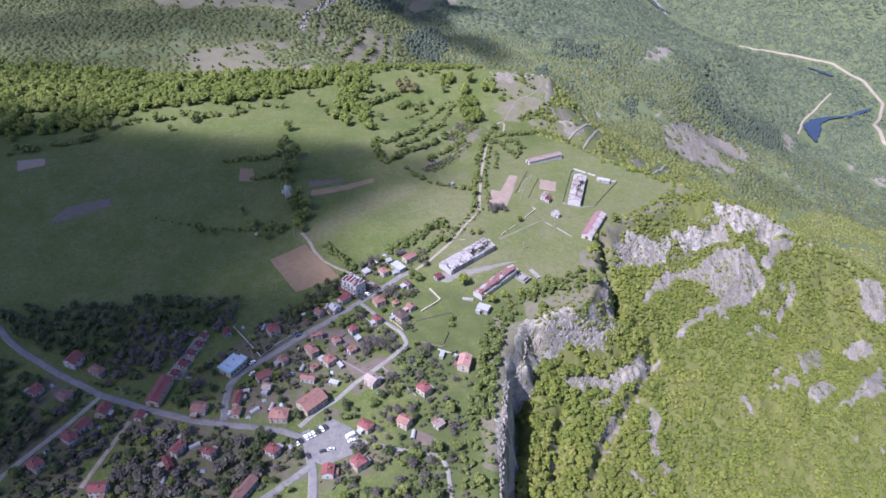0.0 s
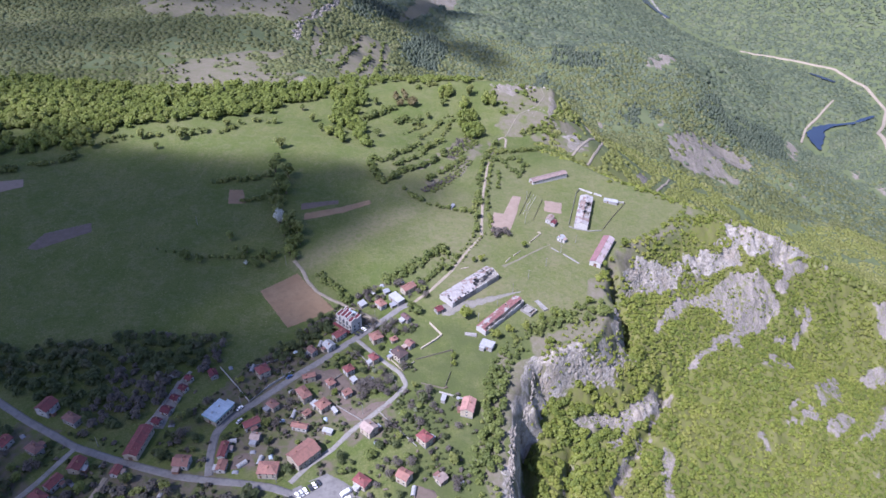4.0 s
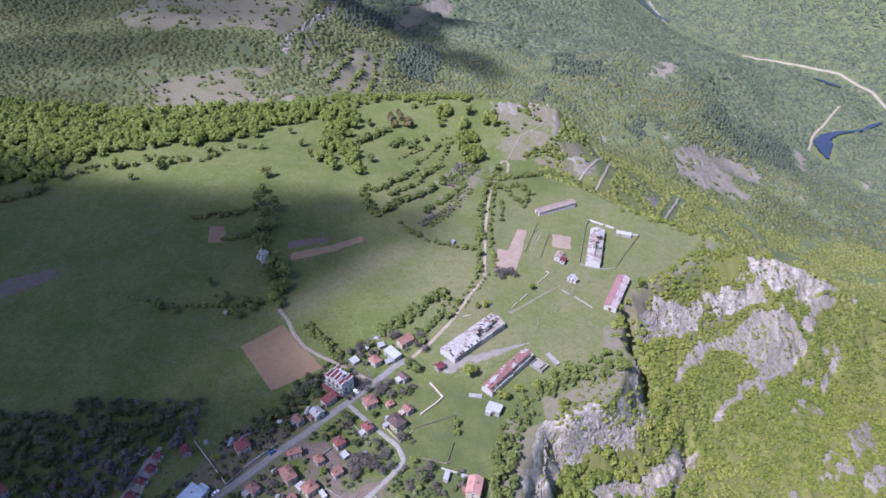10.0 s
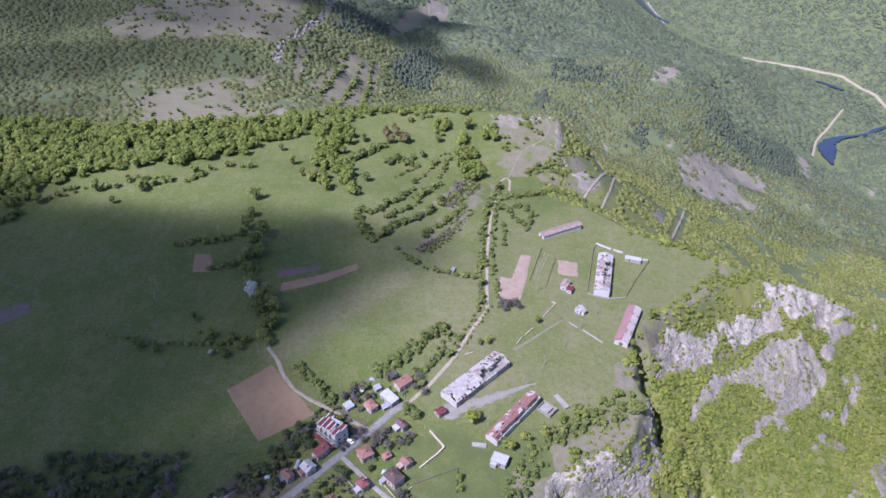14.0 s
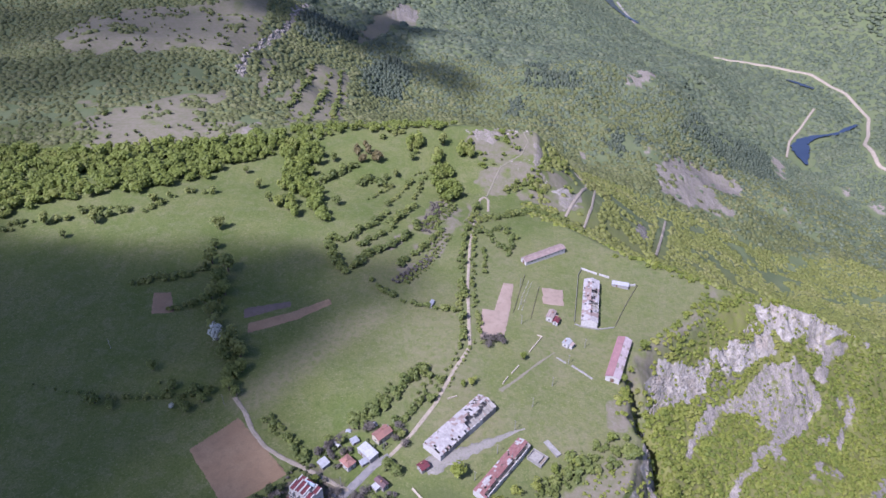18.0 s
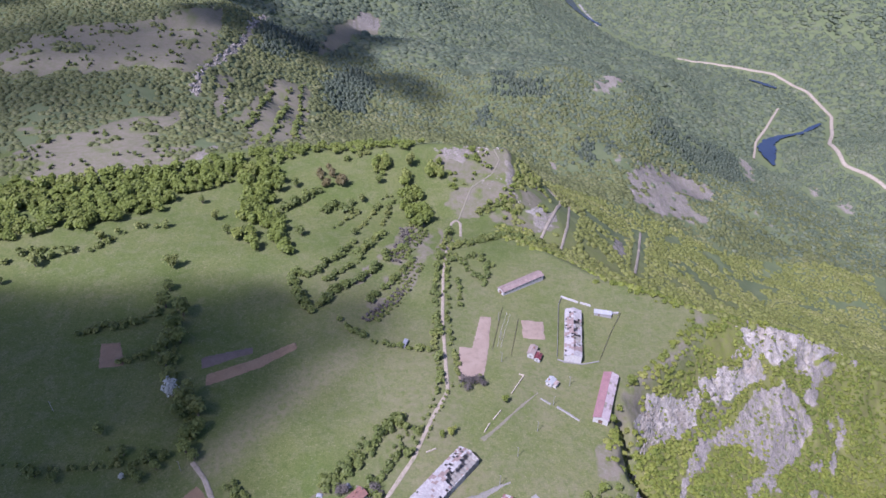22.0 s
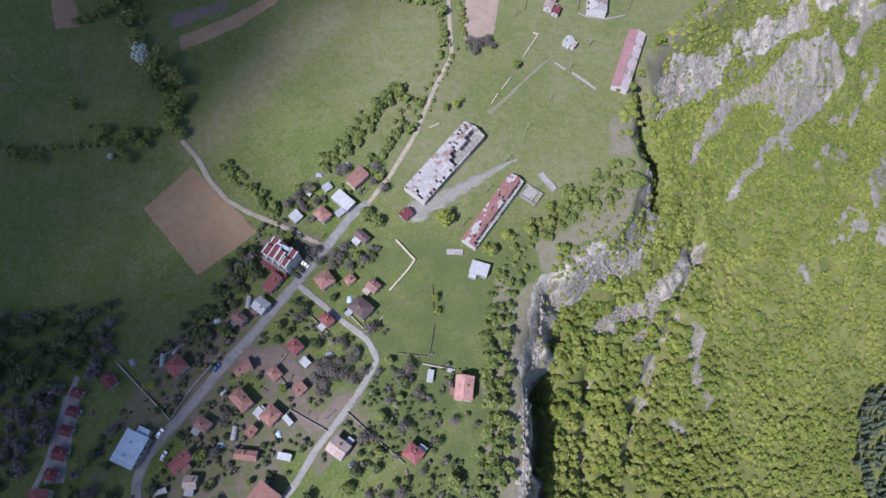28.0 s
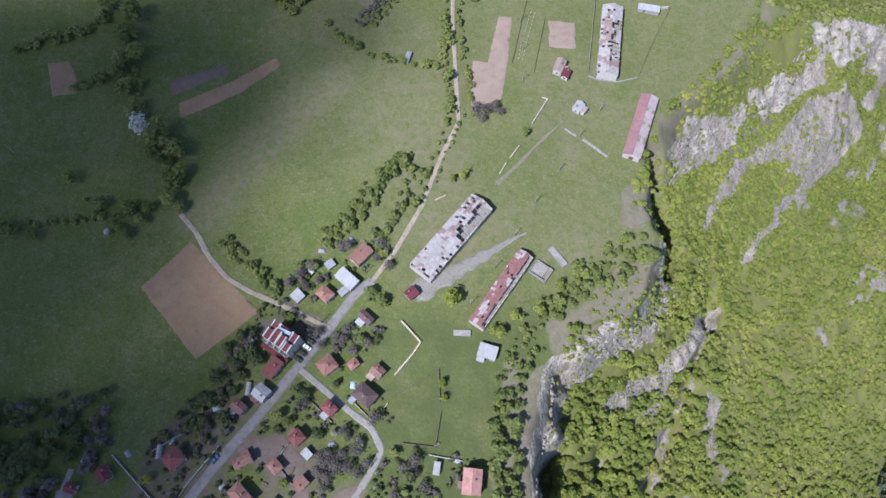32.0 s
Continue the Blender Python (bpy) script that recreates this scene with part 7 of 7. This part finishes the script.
# ---- small things ----
def car(x, y, turn, paint):
    """A parked car: body, cabin glass, four wheels, lamps."""
    c, drop = stand("car", x, y, turn, 4.2, 1.7, f"parked {paint} car on asphalt", "car", "parked cars")
    c.location.z += 0.2
    bm = block(-2.1, 2.1, -0.85, 0.85, 0.32, 0.86, bevel=0.14)
    part("body", bm, CARPAINT[paint], c)
    cab = bmesh.new()
    solid(cab, [(-1.5, -0.76, 0.84), (1.0, -0.76, 0.84), (1.0, 0.76, 0.84), (-1.5, 0.76, 0.84), (-1.1, -0.62, 1.4), (0.35, -0.62, 1.4), (0.35, 0.62, 1.4), (-1.1, 0.62, 1.4)],
          [(0, 1, 5, 4), (1, 2, 6, 5), (2, 3, 7, 6), (3, 0, 4, 7), (4, 5, 6, 7), (0, 3, 2, 1)])
    part("cabin", cab, GLASS, c)
    part("roof", block(-1.12, 0.4, -0.64, 0.64, 1.404, 1.47, bevel=0.03), CARPAINT[paint], c)
    for wx in (-1.3, 1.3):
        for wy in (-0.82, 0.82):
            w = bmesh.new()
            tube(w, (wx, wy - 0.1, 0.32), (wx, wy + 0.1, 0.32), 0.32, 0.32, 12)
            part("wheel", w, TYRE, c)
    for wy in (-0.6, 0.6):
        part("headlight", block(2.08, 2.13, wy - 0.16, wy + 0.16, 0.6, 0.74), FRAME, c)


for x, y, turn, paint in ((-62.0, 252.5, 128, "white"), (-60.2, 254.0, 128, "dark"), (-57.6, 256.2, 128, "white"), (-55.8, 257.6, 128, "silver"), (-54.0, 259.0, 128, "white"), (-51.8, 261.0, 128, "dark"),
                          (-50.0, 262.6, 128, "white"), (-48.2, 264.2, 128, "dark"), (-59.0, 275.0, 42, "dark"), (-32.5, 255.5, 30, "white"), (-31.5, 251.5, 60, "dark"), (-47, 247.5, 20, "dark"),
                          (-43, 249, 20, "silver"), (-54.5, 244, -60, "dark"), (-101, 313.5, 50, "white"), (-99.0, 304.0, 60, "silver"), (-77.5, 339.5, 48, "blue"),
                          (-41.0, 379.8, 140, "dark"), (-38.9, 382.4, 140, "dark"), (-36.8, 384.9, 140, "white"), (-34.8, 387.4, 140, "dark"), (-33.0, 389.6, 140, "dark")):
    car(x, y, turn, paint)


def bus():
    v, drop = stand("van", -33.2, 258.5, 38, 6.2, 2.1, "white delivery van parked at the square", "van")
    v.location.z += 0.2
    part("body", block(-3.0, 2.2, -1.0, 1.0, 0.4, 2.5, bevel=0.12), CARPAINT["white"], v)
    part("cab", block(2.2, 3.1, -0.95, 0.95, 0.4, 1.7, bevel=0.15), CARPAINT["white"], v)
    part("windscreen", block(2.15, 2.6, -0.85, 0.85, 1.6, 2.3, bevel=0.05), GLASS, v)
    for wx in (-1.9, 2.2):
        for wy in (-0.95, 0.95):
            w = bmesh.new()
            tube(w, (wx, wy - 0.1, 0.36), (wx, wy + 0.1, 0.36), 0.36, 0.36, 12)
            part("wheel", w, TYRE, v)


bus()


def fence(points, height, material, label, name="wall", gap=2.4, thick=0.25, posts=True, category="wall"):
    """A garden wall or fence: posts and the panels between them, each a part."""
    xy, way = along(points, 0.4)
    f = new(name)
    f.location = (*xy[0], float(ground(*xy[0])))
    tagged(f, label, category)
    p = np.array(points, float)
    for a, b in zip(p[:-1], p[1:]):
        n = max(int(np.hypot(*(b - a)) / gap), 1)
        turn = math.degrees(math.atan2(*(b - a)[::-1]))
        for k in range(n):
            u, v = a + (b - a) * k / n, a + (b - a) * (k + 1) / n
            d = float(np.hypot(*(v - u)))
            z = float(min(ground(*u), ground(*v)))
            dz = abs(float(ground(*u) - ground(*v)))
            panel = part("panel", block(0.1, d - 0.02, -thick / 2, thick / 2, -0.3, height + dz * 0.5), material, f)
            panel.matrix_local = pose(*(u - xy[0]), z - f.location.z, 0, 0, turn)
            if posts:
                post = part("post", block(-0.1, 0.1, -thick / 2 - 0.06, thick / 2 + 0.06, -0.3, height + dz * 0.5 + 0.15), material, f)
                post.matrix_local = pose(*(u - xy[0]), z - f.location.z, 0, 0, turn)
    return f


fence([(2, 368), (11, 377), (15, 382), (7, 393)], 1.3, WALL["cream"], "pale rendered garden wall in the meadow", thick=0.7)
fence([(-19, 360), (-9, 348), (-2, 356)], 1.2, WALL["cream"], "pale yellow garden wall round a house")
fence([(-97, 319), (-121, 346)], 1.4, WALL["white"], "long white garden wall by the lawn")
fence([(-104, 346), (-87, 354)], 1.5, WALL["grey"], "grey rendered wall behind a villa")
fence([(-90, 329.5), (-76, 345)], 1.4, WALL["white"], "white roadside wall before a villa", gap=4)
fence([(-97, 319), (-90, 329)], 1.2, STONE, "low stone wall beside the road")
fence([(3, 338), (17, 335), (21, 350)], 1.1, TIMBER, "weathered timber fence along a paddock", "fence", 2.6, 0.08, category="fence")
fence([(-1, 358), (22, 369), (21, 354)], 1.1, TIMBER, "weathered timber fence across the meadow", "fence", 2.6, 0.08, category="fence")
fence([(138, 582), (134, 575), (120, 523)], 1.5, CONCRETE, "concrete slab fence round the derelict barn", "fence", 3.0, 0.15, category="fence")
fence([(176, 564), (160, 540), (148, 520)], 1.2, TIMBER, "sagging fence round the derelict barn yard", "fence", 3.2, 0.08, category="fence")
for run in ([(63.2, 465.2), (67.3, 471.0)], [(70.0, 474.0), (75.5, 480.6)], [(84.5, 493.7), (94.9, 507.7), (92.1, 509.1)], [(28.9, 452.5), (34.6, 454.7)]):
    fence(run, 0.9, WALL["cream"], "broken white concrete wall piece in the meadow", "wall", 2.2, 0.45)
for run in ([(137.9, 583.0), (148.6, 576.0)], [(150.1, 575.5), (156.7, 572.0)], [(169.2, 563.7), (174.8, 564.2)]):
    fence(run, 1.6, WALL["white"], "white remnant of the yard wall behind the derelict barn", "wall", 2.4, 0.5)
fence([(120.0, 521.0), (124.0, 518.6), (135.4, 516.2), (146.9, 518.3)], 0.8, CONCRETE, "low broken concrete wall before the derelict barn", "wall", 2.6, 0.5)
fence([(79.0, 531.5), (93.6, 574.5)], 0.9, TIMBER, "leaning dark fence between tilled plots", "fence", 2.2, 0.07, category="fence")
fence([(90.2, 525.3), (102.1, 560.7)], 0.9, TIMBER, "sparse weathered fence beside the square plot", "fence", 2.6, 0.06, category="fence")


def stakes(points, label):
    """A row of short white stakes."""
    xy, way = along(points, 2.6)
    r = new("stake_row")
    r.location = (*xy[0], float(ground(*xy[0])))
    tagged(r, label, "stakes")
    for k, (x, y) in enumerate(xy):
        z = float(ground(x, y)) - r.location.z
        bm = tube(bmesh.new(), (0, 0, -0.3), (0.08 * math.sin(k * 2.1), 0.08 * math.cos(k), 1.3), 0.16, 0.13, 6)
        part("stake", bm, WALL["white"], r).location = (x - xy[0][0], y - xy[0][1], z)


stakes([(83.0, 534.4), (86.4, 544.9), (94.9, 565.8)], "row of short white stakes in the grass")
stakes([(85.4, 533.8), (88.8, 544.2), (97.0, 564.8)], "second row of short white stakes in grass")
fence([(-45, 326), (-52, 336), (-46, 343)], 1.2, STONE, "stone garden wall between yards")
fence([(-46, 318), (-30, 307)], 1.1, CONCRETE, "concrete edge wall of a garden plot")
fence([(-42, 366), (-34, 358), (-27, 350)], 1.2, STONE, "stone wall beside a garden path")
fence([(-60, 277), (-52, 285)], 1.1, CONCRETE, "low concrete wall by the lane")
fence([(-21, 314), (-8, 300), (2, 290)], 1.1, STONE, "dry stone wall between orchards")
fence([(14, 332), (28, 328)], 1.2, WALL["white"], "white yard wall beside a house")


def pole(x, y, height=8.0):
    """A concrete power pole with a cross-arm and insulators."""
    p = new("utility_pole")
    p.location = (x, y, float(ground(x, y)))
    p.rotation_euler = (0, 0, radians(-42))
    tagged(p, "grey concrete power pole standing in the meadow", "pole", "power line poles")
    bm = bmesh.new()
    tube(bm, (0, 0, -0.5), (0, 0, height), 0.2, 0.12, 8)
    part("shaft", bm, CONCRETE, p)
    part("crossarm", block(-0.9, 0.9, -0.06, 0.06, height - 0.7, height - 0.56), TIMBER, p)
    for u in (-0.8, 0, 0.8):
        i = bmesh.new()
        tube(i, (u, 0, height - 0.56), (u, 0, height - 0.3), 0.05, 0.03, 6)
        part("insulator", i, FRAME, p)


for x, y in ((122, 499), (108, 484), (94, 465), (79, 448), (66, 431), (54, 415), (40, 398), (-8, 418), (-30, 396), (-55, 368), (-81, 338), (-101, 316), (-6, 429), (88, 560), (86, 540), (83, 520),
             (-101, 453), (-180, 500), (-70, 264), (-120, 272), (-170, 284), (-30, 312), (-12, 332)):
    pole(x, y)


# ---- cliffs ----
def boulder_mesh(seed):
    """A broken limestone block, taller than wide."""
    rng = random.Random(seed)
    bm = bmesh.new()
    bmesh.ops.create_icosphere(bm, subdivisions=2, radius=1.0)
    for v in bm.verts:
        d = v.co.copy()
        k = 0.8 + 0.45 * (noise.noise(d * 1.3 + Vector((seed, 0, 0)))) + 0.25 * noise.noise(d * 3.1 + Vector((0, seed, 0)))
        ledge = 1 - 0.22 * round((d.z + 1) * 2.2) / 4.4
        v.co = Vector((max(min(d.x * 1.25, 0.85), -0.85) * ledge, max(min(d.y * 1.25, 0.85), -0.85) * ledge, max(min(d.z * 1.2, 0.9), -0.9) + 0.1 * d.x)) * k
    return bm_mesh("rock", bm, CRAG)


ROCKS = [boulder_mesh(k) for k in range(1, 8)]


def crag(label, line, count, size, seed, below=(0.0, 6.0), tall=2.1, sink=0.5):
    """Rocks standing out of a cliff along a line; the first of the cliff is its foot."""
    rng = random.Random(seed)
    c = new("crag")
    xy, way = along(line, 1.0)
    c.location = (*xy[0], float(ground(*xy[0])))
    tagged(c, label, "cliff", "limestone crags")
    for k in range(count):
        i = rng.randrange(len(xy))
        off = rng.uniform(*below)
        x, y = xy[i][0] + way[i][1] * off, xy[i][1] - way[i][0] * off
        s = size * rng.uniform(0.35, 1.0)
        r = new("rock", rng.choice(ROCKS))
        r.parent = c
        r.matrix_local = pose(x - xy[0][0], y - xy[0][1], float(ground(x, y)) - c.location.z - s * tall * sink, rng.uniform(-10, 10), rng.uniform(-10, 10), math.degrees(math.atan2(way[i][1], way[i][0])) + rng.uniform(-25, 25)) @ Matrix.Diagonal((s * 1.35, s * 0.75, s * tall * rng.uniform(0.7, 1.2), 1))


crag("pale limestone cliff band under the bushy rim", [(158, 468), (172, 488), (205, 504), (232, 521), (262, 544)], 260, 1.9, 1, (-1, 10), 2.4)
crag("jagged limestone summit rocks above the slope", [(262, 556), (290, 560), (320, 560), (350, 572), (372, 565)], 80, 1.9, 2, (-5, 7))
crag("rugged limestone bastion facing the village", [(77, 372), (90, 380), (108, 383), (126, 389), (150, 412)], 230, 1.7, 3, (2, 11), 2.3, 0.45)
crag("dark limestone wall dropping from the village edge", [(48, 205), (55, 291), (58, 306), (62, 321), (69, 336), (74, 348), (76, 362)], 240, 1.7, 4, (-1.6, 1.6), 2.0, 0.15)
crag("weathered limestone ledge in the wood", [(101, 351), (130, 365), (150, 374), (168, 385), (186, 399)], 90, 1.3, 5, (-2, 3), 1.6)
crag("narrow limestone gully wall by the meadow", [(140, 408), (146, 440), (152, 462), (168, 486)], 60, 1.7, 6, (-1, 6), 2.2)
crag("pale scree blocks scattered down the slope", [(228, 463), (262, 494), (300, 525)], 110, 1.1, 7, (-9, 9), 0.9)
crag("pale scree trail running down the wood", [(308, 509), (272, 480), (219, 437)], 80, 1.0, 8, (-1.5, 1.5), 1.0)
crag("grey rocks on top of the grassy knoll", [(70, 800), (100, 806), (140, 812)], 60, 2.0, 9, (-7, 7), 0.9)
crag("grey rocks in the scrub below the knoll", [(100, 745), (126, 770), (150, 728), (166, 744)], 50, 1.6, 10, (-7, 7), 0.9)

crag("grey rock wall along the far wooded ridge", [(-163, 1480), (-169, 1259), (-178, 1137), (-196, 1099), (-191, 997)], 110, 7.0, 11, (-4, 8), 1.3)

# ---- odds and ends in the yards ----
def woodpile(x, y, turn, rng):
    w, drop = stand("woodpile", x, y, turn, 2.6, 1.0, "stacked grey firewood in a village yard", "woodpile", "woodpiles")
    for row in range(3):
        for k in range(5):
            bm = bmesh.new()
            tube(bm, (-1.3 + rng.uniform(0, 0.15), -0.44 + k * 0.22, 0.12 + row * 0.22 - (drop if row == 0 else 0)), (1.3 - rng.uniform(0, 0.15), -0.44 + k * 0.22, 0.12 + row * 0.22), 0.12, 0.1, 5)
            part("log", bm, TIMBER if (row + k) % 2 else BARK, w)


def tarpaulin(x, y, turn, rng):
    t, drop = stand("tarpaulin", x, y, turn, 3.4, 2.4, "crumpled pale tarpaulin over a heap in a yard", "tarpaulin", "tarpaulins")
    n = 7
    pts = [((i / (n - 1) - 0.5) * 3.4, (j / (n - 1) - 0.5) * 2.4) for j in range(n) for i in range(n)]
    top = [(px, py, max(0.0, 0.9 - 0.35 * (px * px * 0.5 + py * py)) + rng.uniform(0, 0.12) - (drop + 0.1 if abs(px) > 1.5 or abs(py) > 1.0 else 0)) for px, py in pts]
    faces = [(j * n + i, j * n + i + 1, (j + 1) * n + i + 1, (j + 1) * n + i) for j in range(n - 1) for i in range(n - 1)]
    bm = solid(bmesh.new(), top + [(px * 0.96, py * 0.96, pz - 0.06) for px, py, pz in top], faces + [tuple(v + n * n for v in f[::-1]) for f in faces])
    part("sheet", bm, rng.choice((ROOF["white"], ROOF["blue"], ROOF["grey"])), t)


def greenhouse(x, y, turn, rng):
    g, drop = stand("greenhouse", x, y, turn, 6.0, 2.8, "small garden tunnel greenhouse of milky plastic", "greenhouse", "greenhouses")
    arc = [(1.4 * math.cos(math.pi * k / 8), 2.0 * math.sin(math.pi * k / 8) - (drop + 0.2 if k in (0, 8) else 0)) for k in range(9)]
    pts = [(px, py * (1 - 0.03 * side), pz - 0.05 * side) for side in (0, 1) for px in (-3.0, 3.0) for py, pz in arc]
    faces = [(k, k + 1, k + 10, k + 9) for k in range(8)] + [(18 + k, 27 + k, 28 + k, 19 + k) for k in range(8)]
    part("cover", solid(bmesh.new(), pts, faces), ROOF["white"], g)
    for px in (-3.0, -1.0, 1.0, 3.0):
        bm = bmesh.new()
        for (y0, z0), (y1, z1) in zip(arc[:-1], arc[1:]):
            tube(bm, (px, y0 * 1.02, z0 * 1.02), (px, y1 * 1.02, z1 * 1.02), 0.04, 0.04, 4)
        part("hoop", bm, TIMBER, g)


_yr = random.Random(41)
_walls = [(hx, hy, hx + 0.1, hy, 5.0) for hx, hy, *_ in _homes]
for k, (hx, hy, *_) in enumerate(list(_homes)):
    if not (hx < 40 and hy < 430):
        continue
    for make in (woodpile, tarpaulin, greenhouse):
        if _yr.random() > (0.62, 0.5, 0.24)[(woodpile, tarpaulin, greenhouse).index(make)]:
            continue
        for go in range(12):
            a, d = _yr.uniform(0, 6.28), _yr.uniform(7.5, 12)
            px, py = hx + d * math.cos(a), hy + d * math.sin(a)
            if float(reach(np.array(px), np.array(py), _walls)) > 1.8 and float(reach(np.array(px), np.array(py), _ways)) > 2.5 and px < float(rim(py)) - 12:
                make(px, py, _yr.uniform(0, 180), _yr)
                _walls.append((px, py, px + 0.1, py, 3.0))
                break

# ---- clouds overhead, above the flight, whose shadows lie on the land ----
def cloud(label, strokes, height, edge, dense, seed, step=14.0):
    """A cloud with a flat foot and a billowing top, thinning out towards its edges; the sun's slant carries its shadow down onto the land."""
    c = np.array(strokes, float)
    x0, x1, y0, y1 = c[:, [0, 2]].min() - 260, c[:, [0, 2]].max() + 260, c[:, [1, 3]].min() - 260, c[:, [1, 3]].max() + 260
    gx, gy = np.meshgrid(np.arange(x0, x1, step), np.arange(y0, y1, step))
    d = reach(gx + 50 * rough(gx, gy, 110, seed, 3), gy + 50 * rough(gx, gy, 110, seed + 5, 3), strokes)
    d = np.clip(0.5 - d / (2 * edge), 0, 1)
    d = dense * d * d * (3 - 2 * d)
    shift = sun_way * (height / sun_way.z)
    n0, n1 = gx.shape
    i = np.arange(n0 * n1).reshape(n0, n1)
    q = np.stack([i[:-1, :-1], i[:-1, 1:], i[1:, 1:], i[1:, :-1]], -1).reshape(-1, 4)
    q = q[(d.ravel()[q] > 0.004).any(1)]
    top = height + 4 + 60 * d * (1 + 0.8 * rough(gx, gy, 70, seed + 9, 3))
    foot = np.stack([gx + shift.x, gy + shift.y, np.full(gx.shape, height)], -1).reshape(-1, 3)
    head = np.stack([gx + shift.x, gy + shift.y, top], -1).reshape(-1, 3)
    me = mesh_of("cloud", np.concatenate([foot, head]), np.concatenate([q[:, ::-1], q + n0 * n1]), CLOUD, True)
    me.attributes.new("veil", "FLOAT", "POINT").data.foreach_set("value", np.tile(1 - np.sqrt(1 - d.ravel()), 2).astype(np.float32))
    return tagged(new("cloud", me), label, "cloud", "clouds")


cloud("white cumulus cloud drifting over the western meadow",
      [(-300, 548, -115, 552, 52), (-120, 558, -32, 566, 26), (-300, 500, -108, 503, 60), (-300, 425, -132, 425, 55), (-300, 350, -122, 350, 58), (-300, 290, -138, 290, 58), (-300, 220, -190, 220, 55), (-160, 222, -92, 225, 22), (-620, 420, -320, 420, 190)],
      1500, 46, 0.985, 5)
# Unseen veil, added to take brightness off the western hills.
cloud("unseen thin cloud added to dim the western hills", [(-620, 900, -330, 960, 90), (-640, 1120, -330, 1160, 110), (-460, 780, -360, 800, 40)], 1600, 90, 0.68, 7, 20.0)
cloud("white cumulus cloud drifting over the far valley", [(-230, 1290, -110, 1380, 50), (-60, 1290, 0, 1240, 34), (-520, 1330, -250, 1480, 60), (-150, 1420, -40, 1500, 45)], 1700, 40, 0.95, 6)
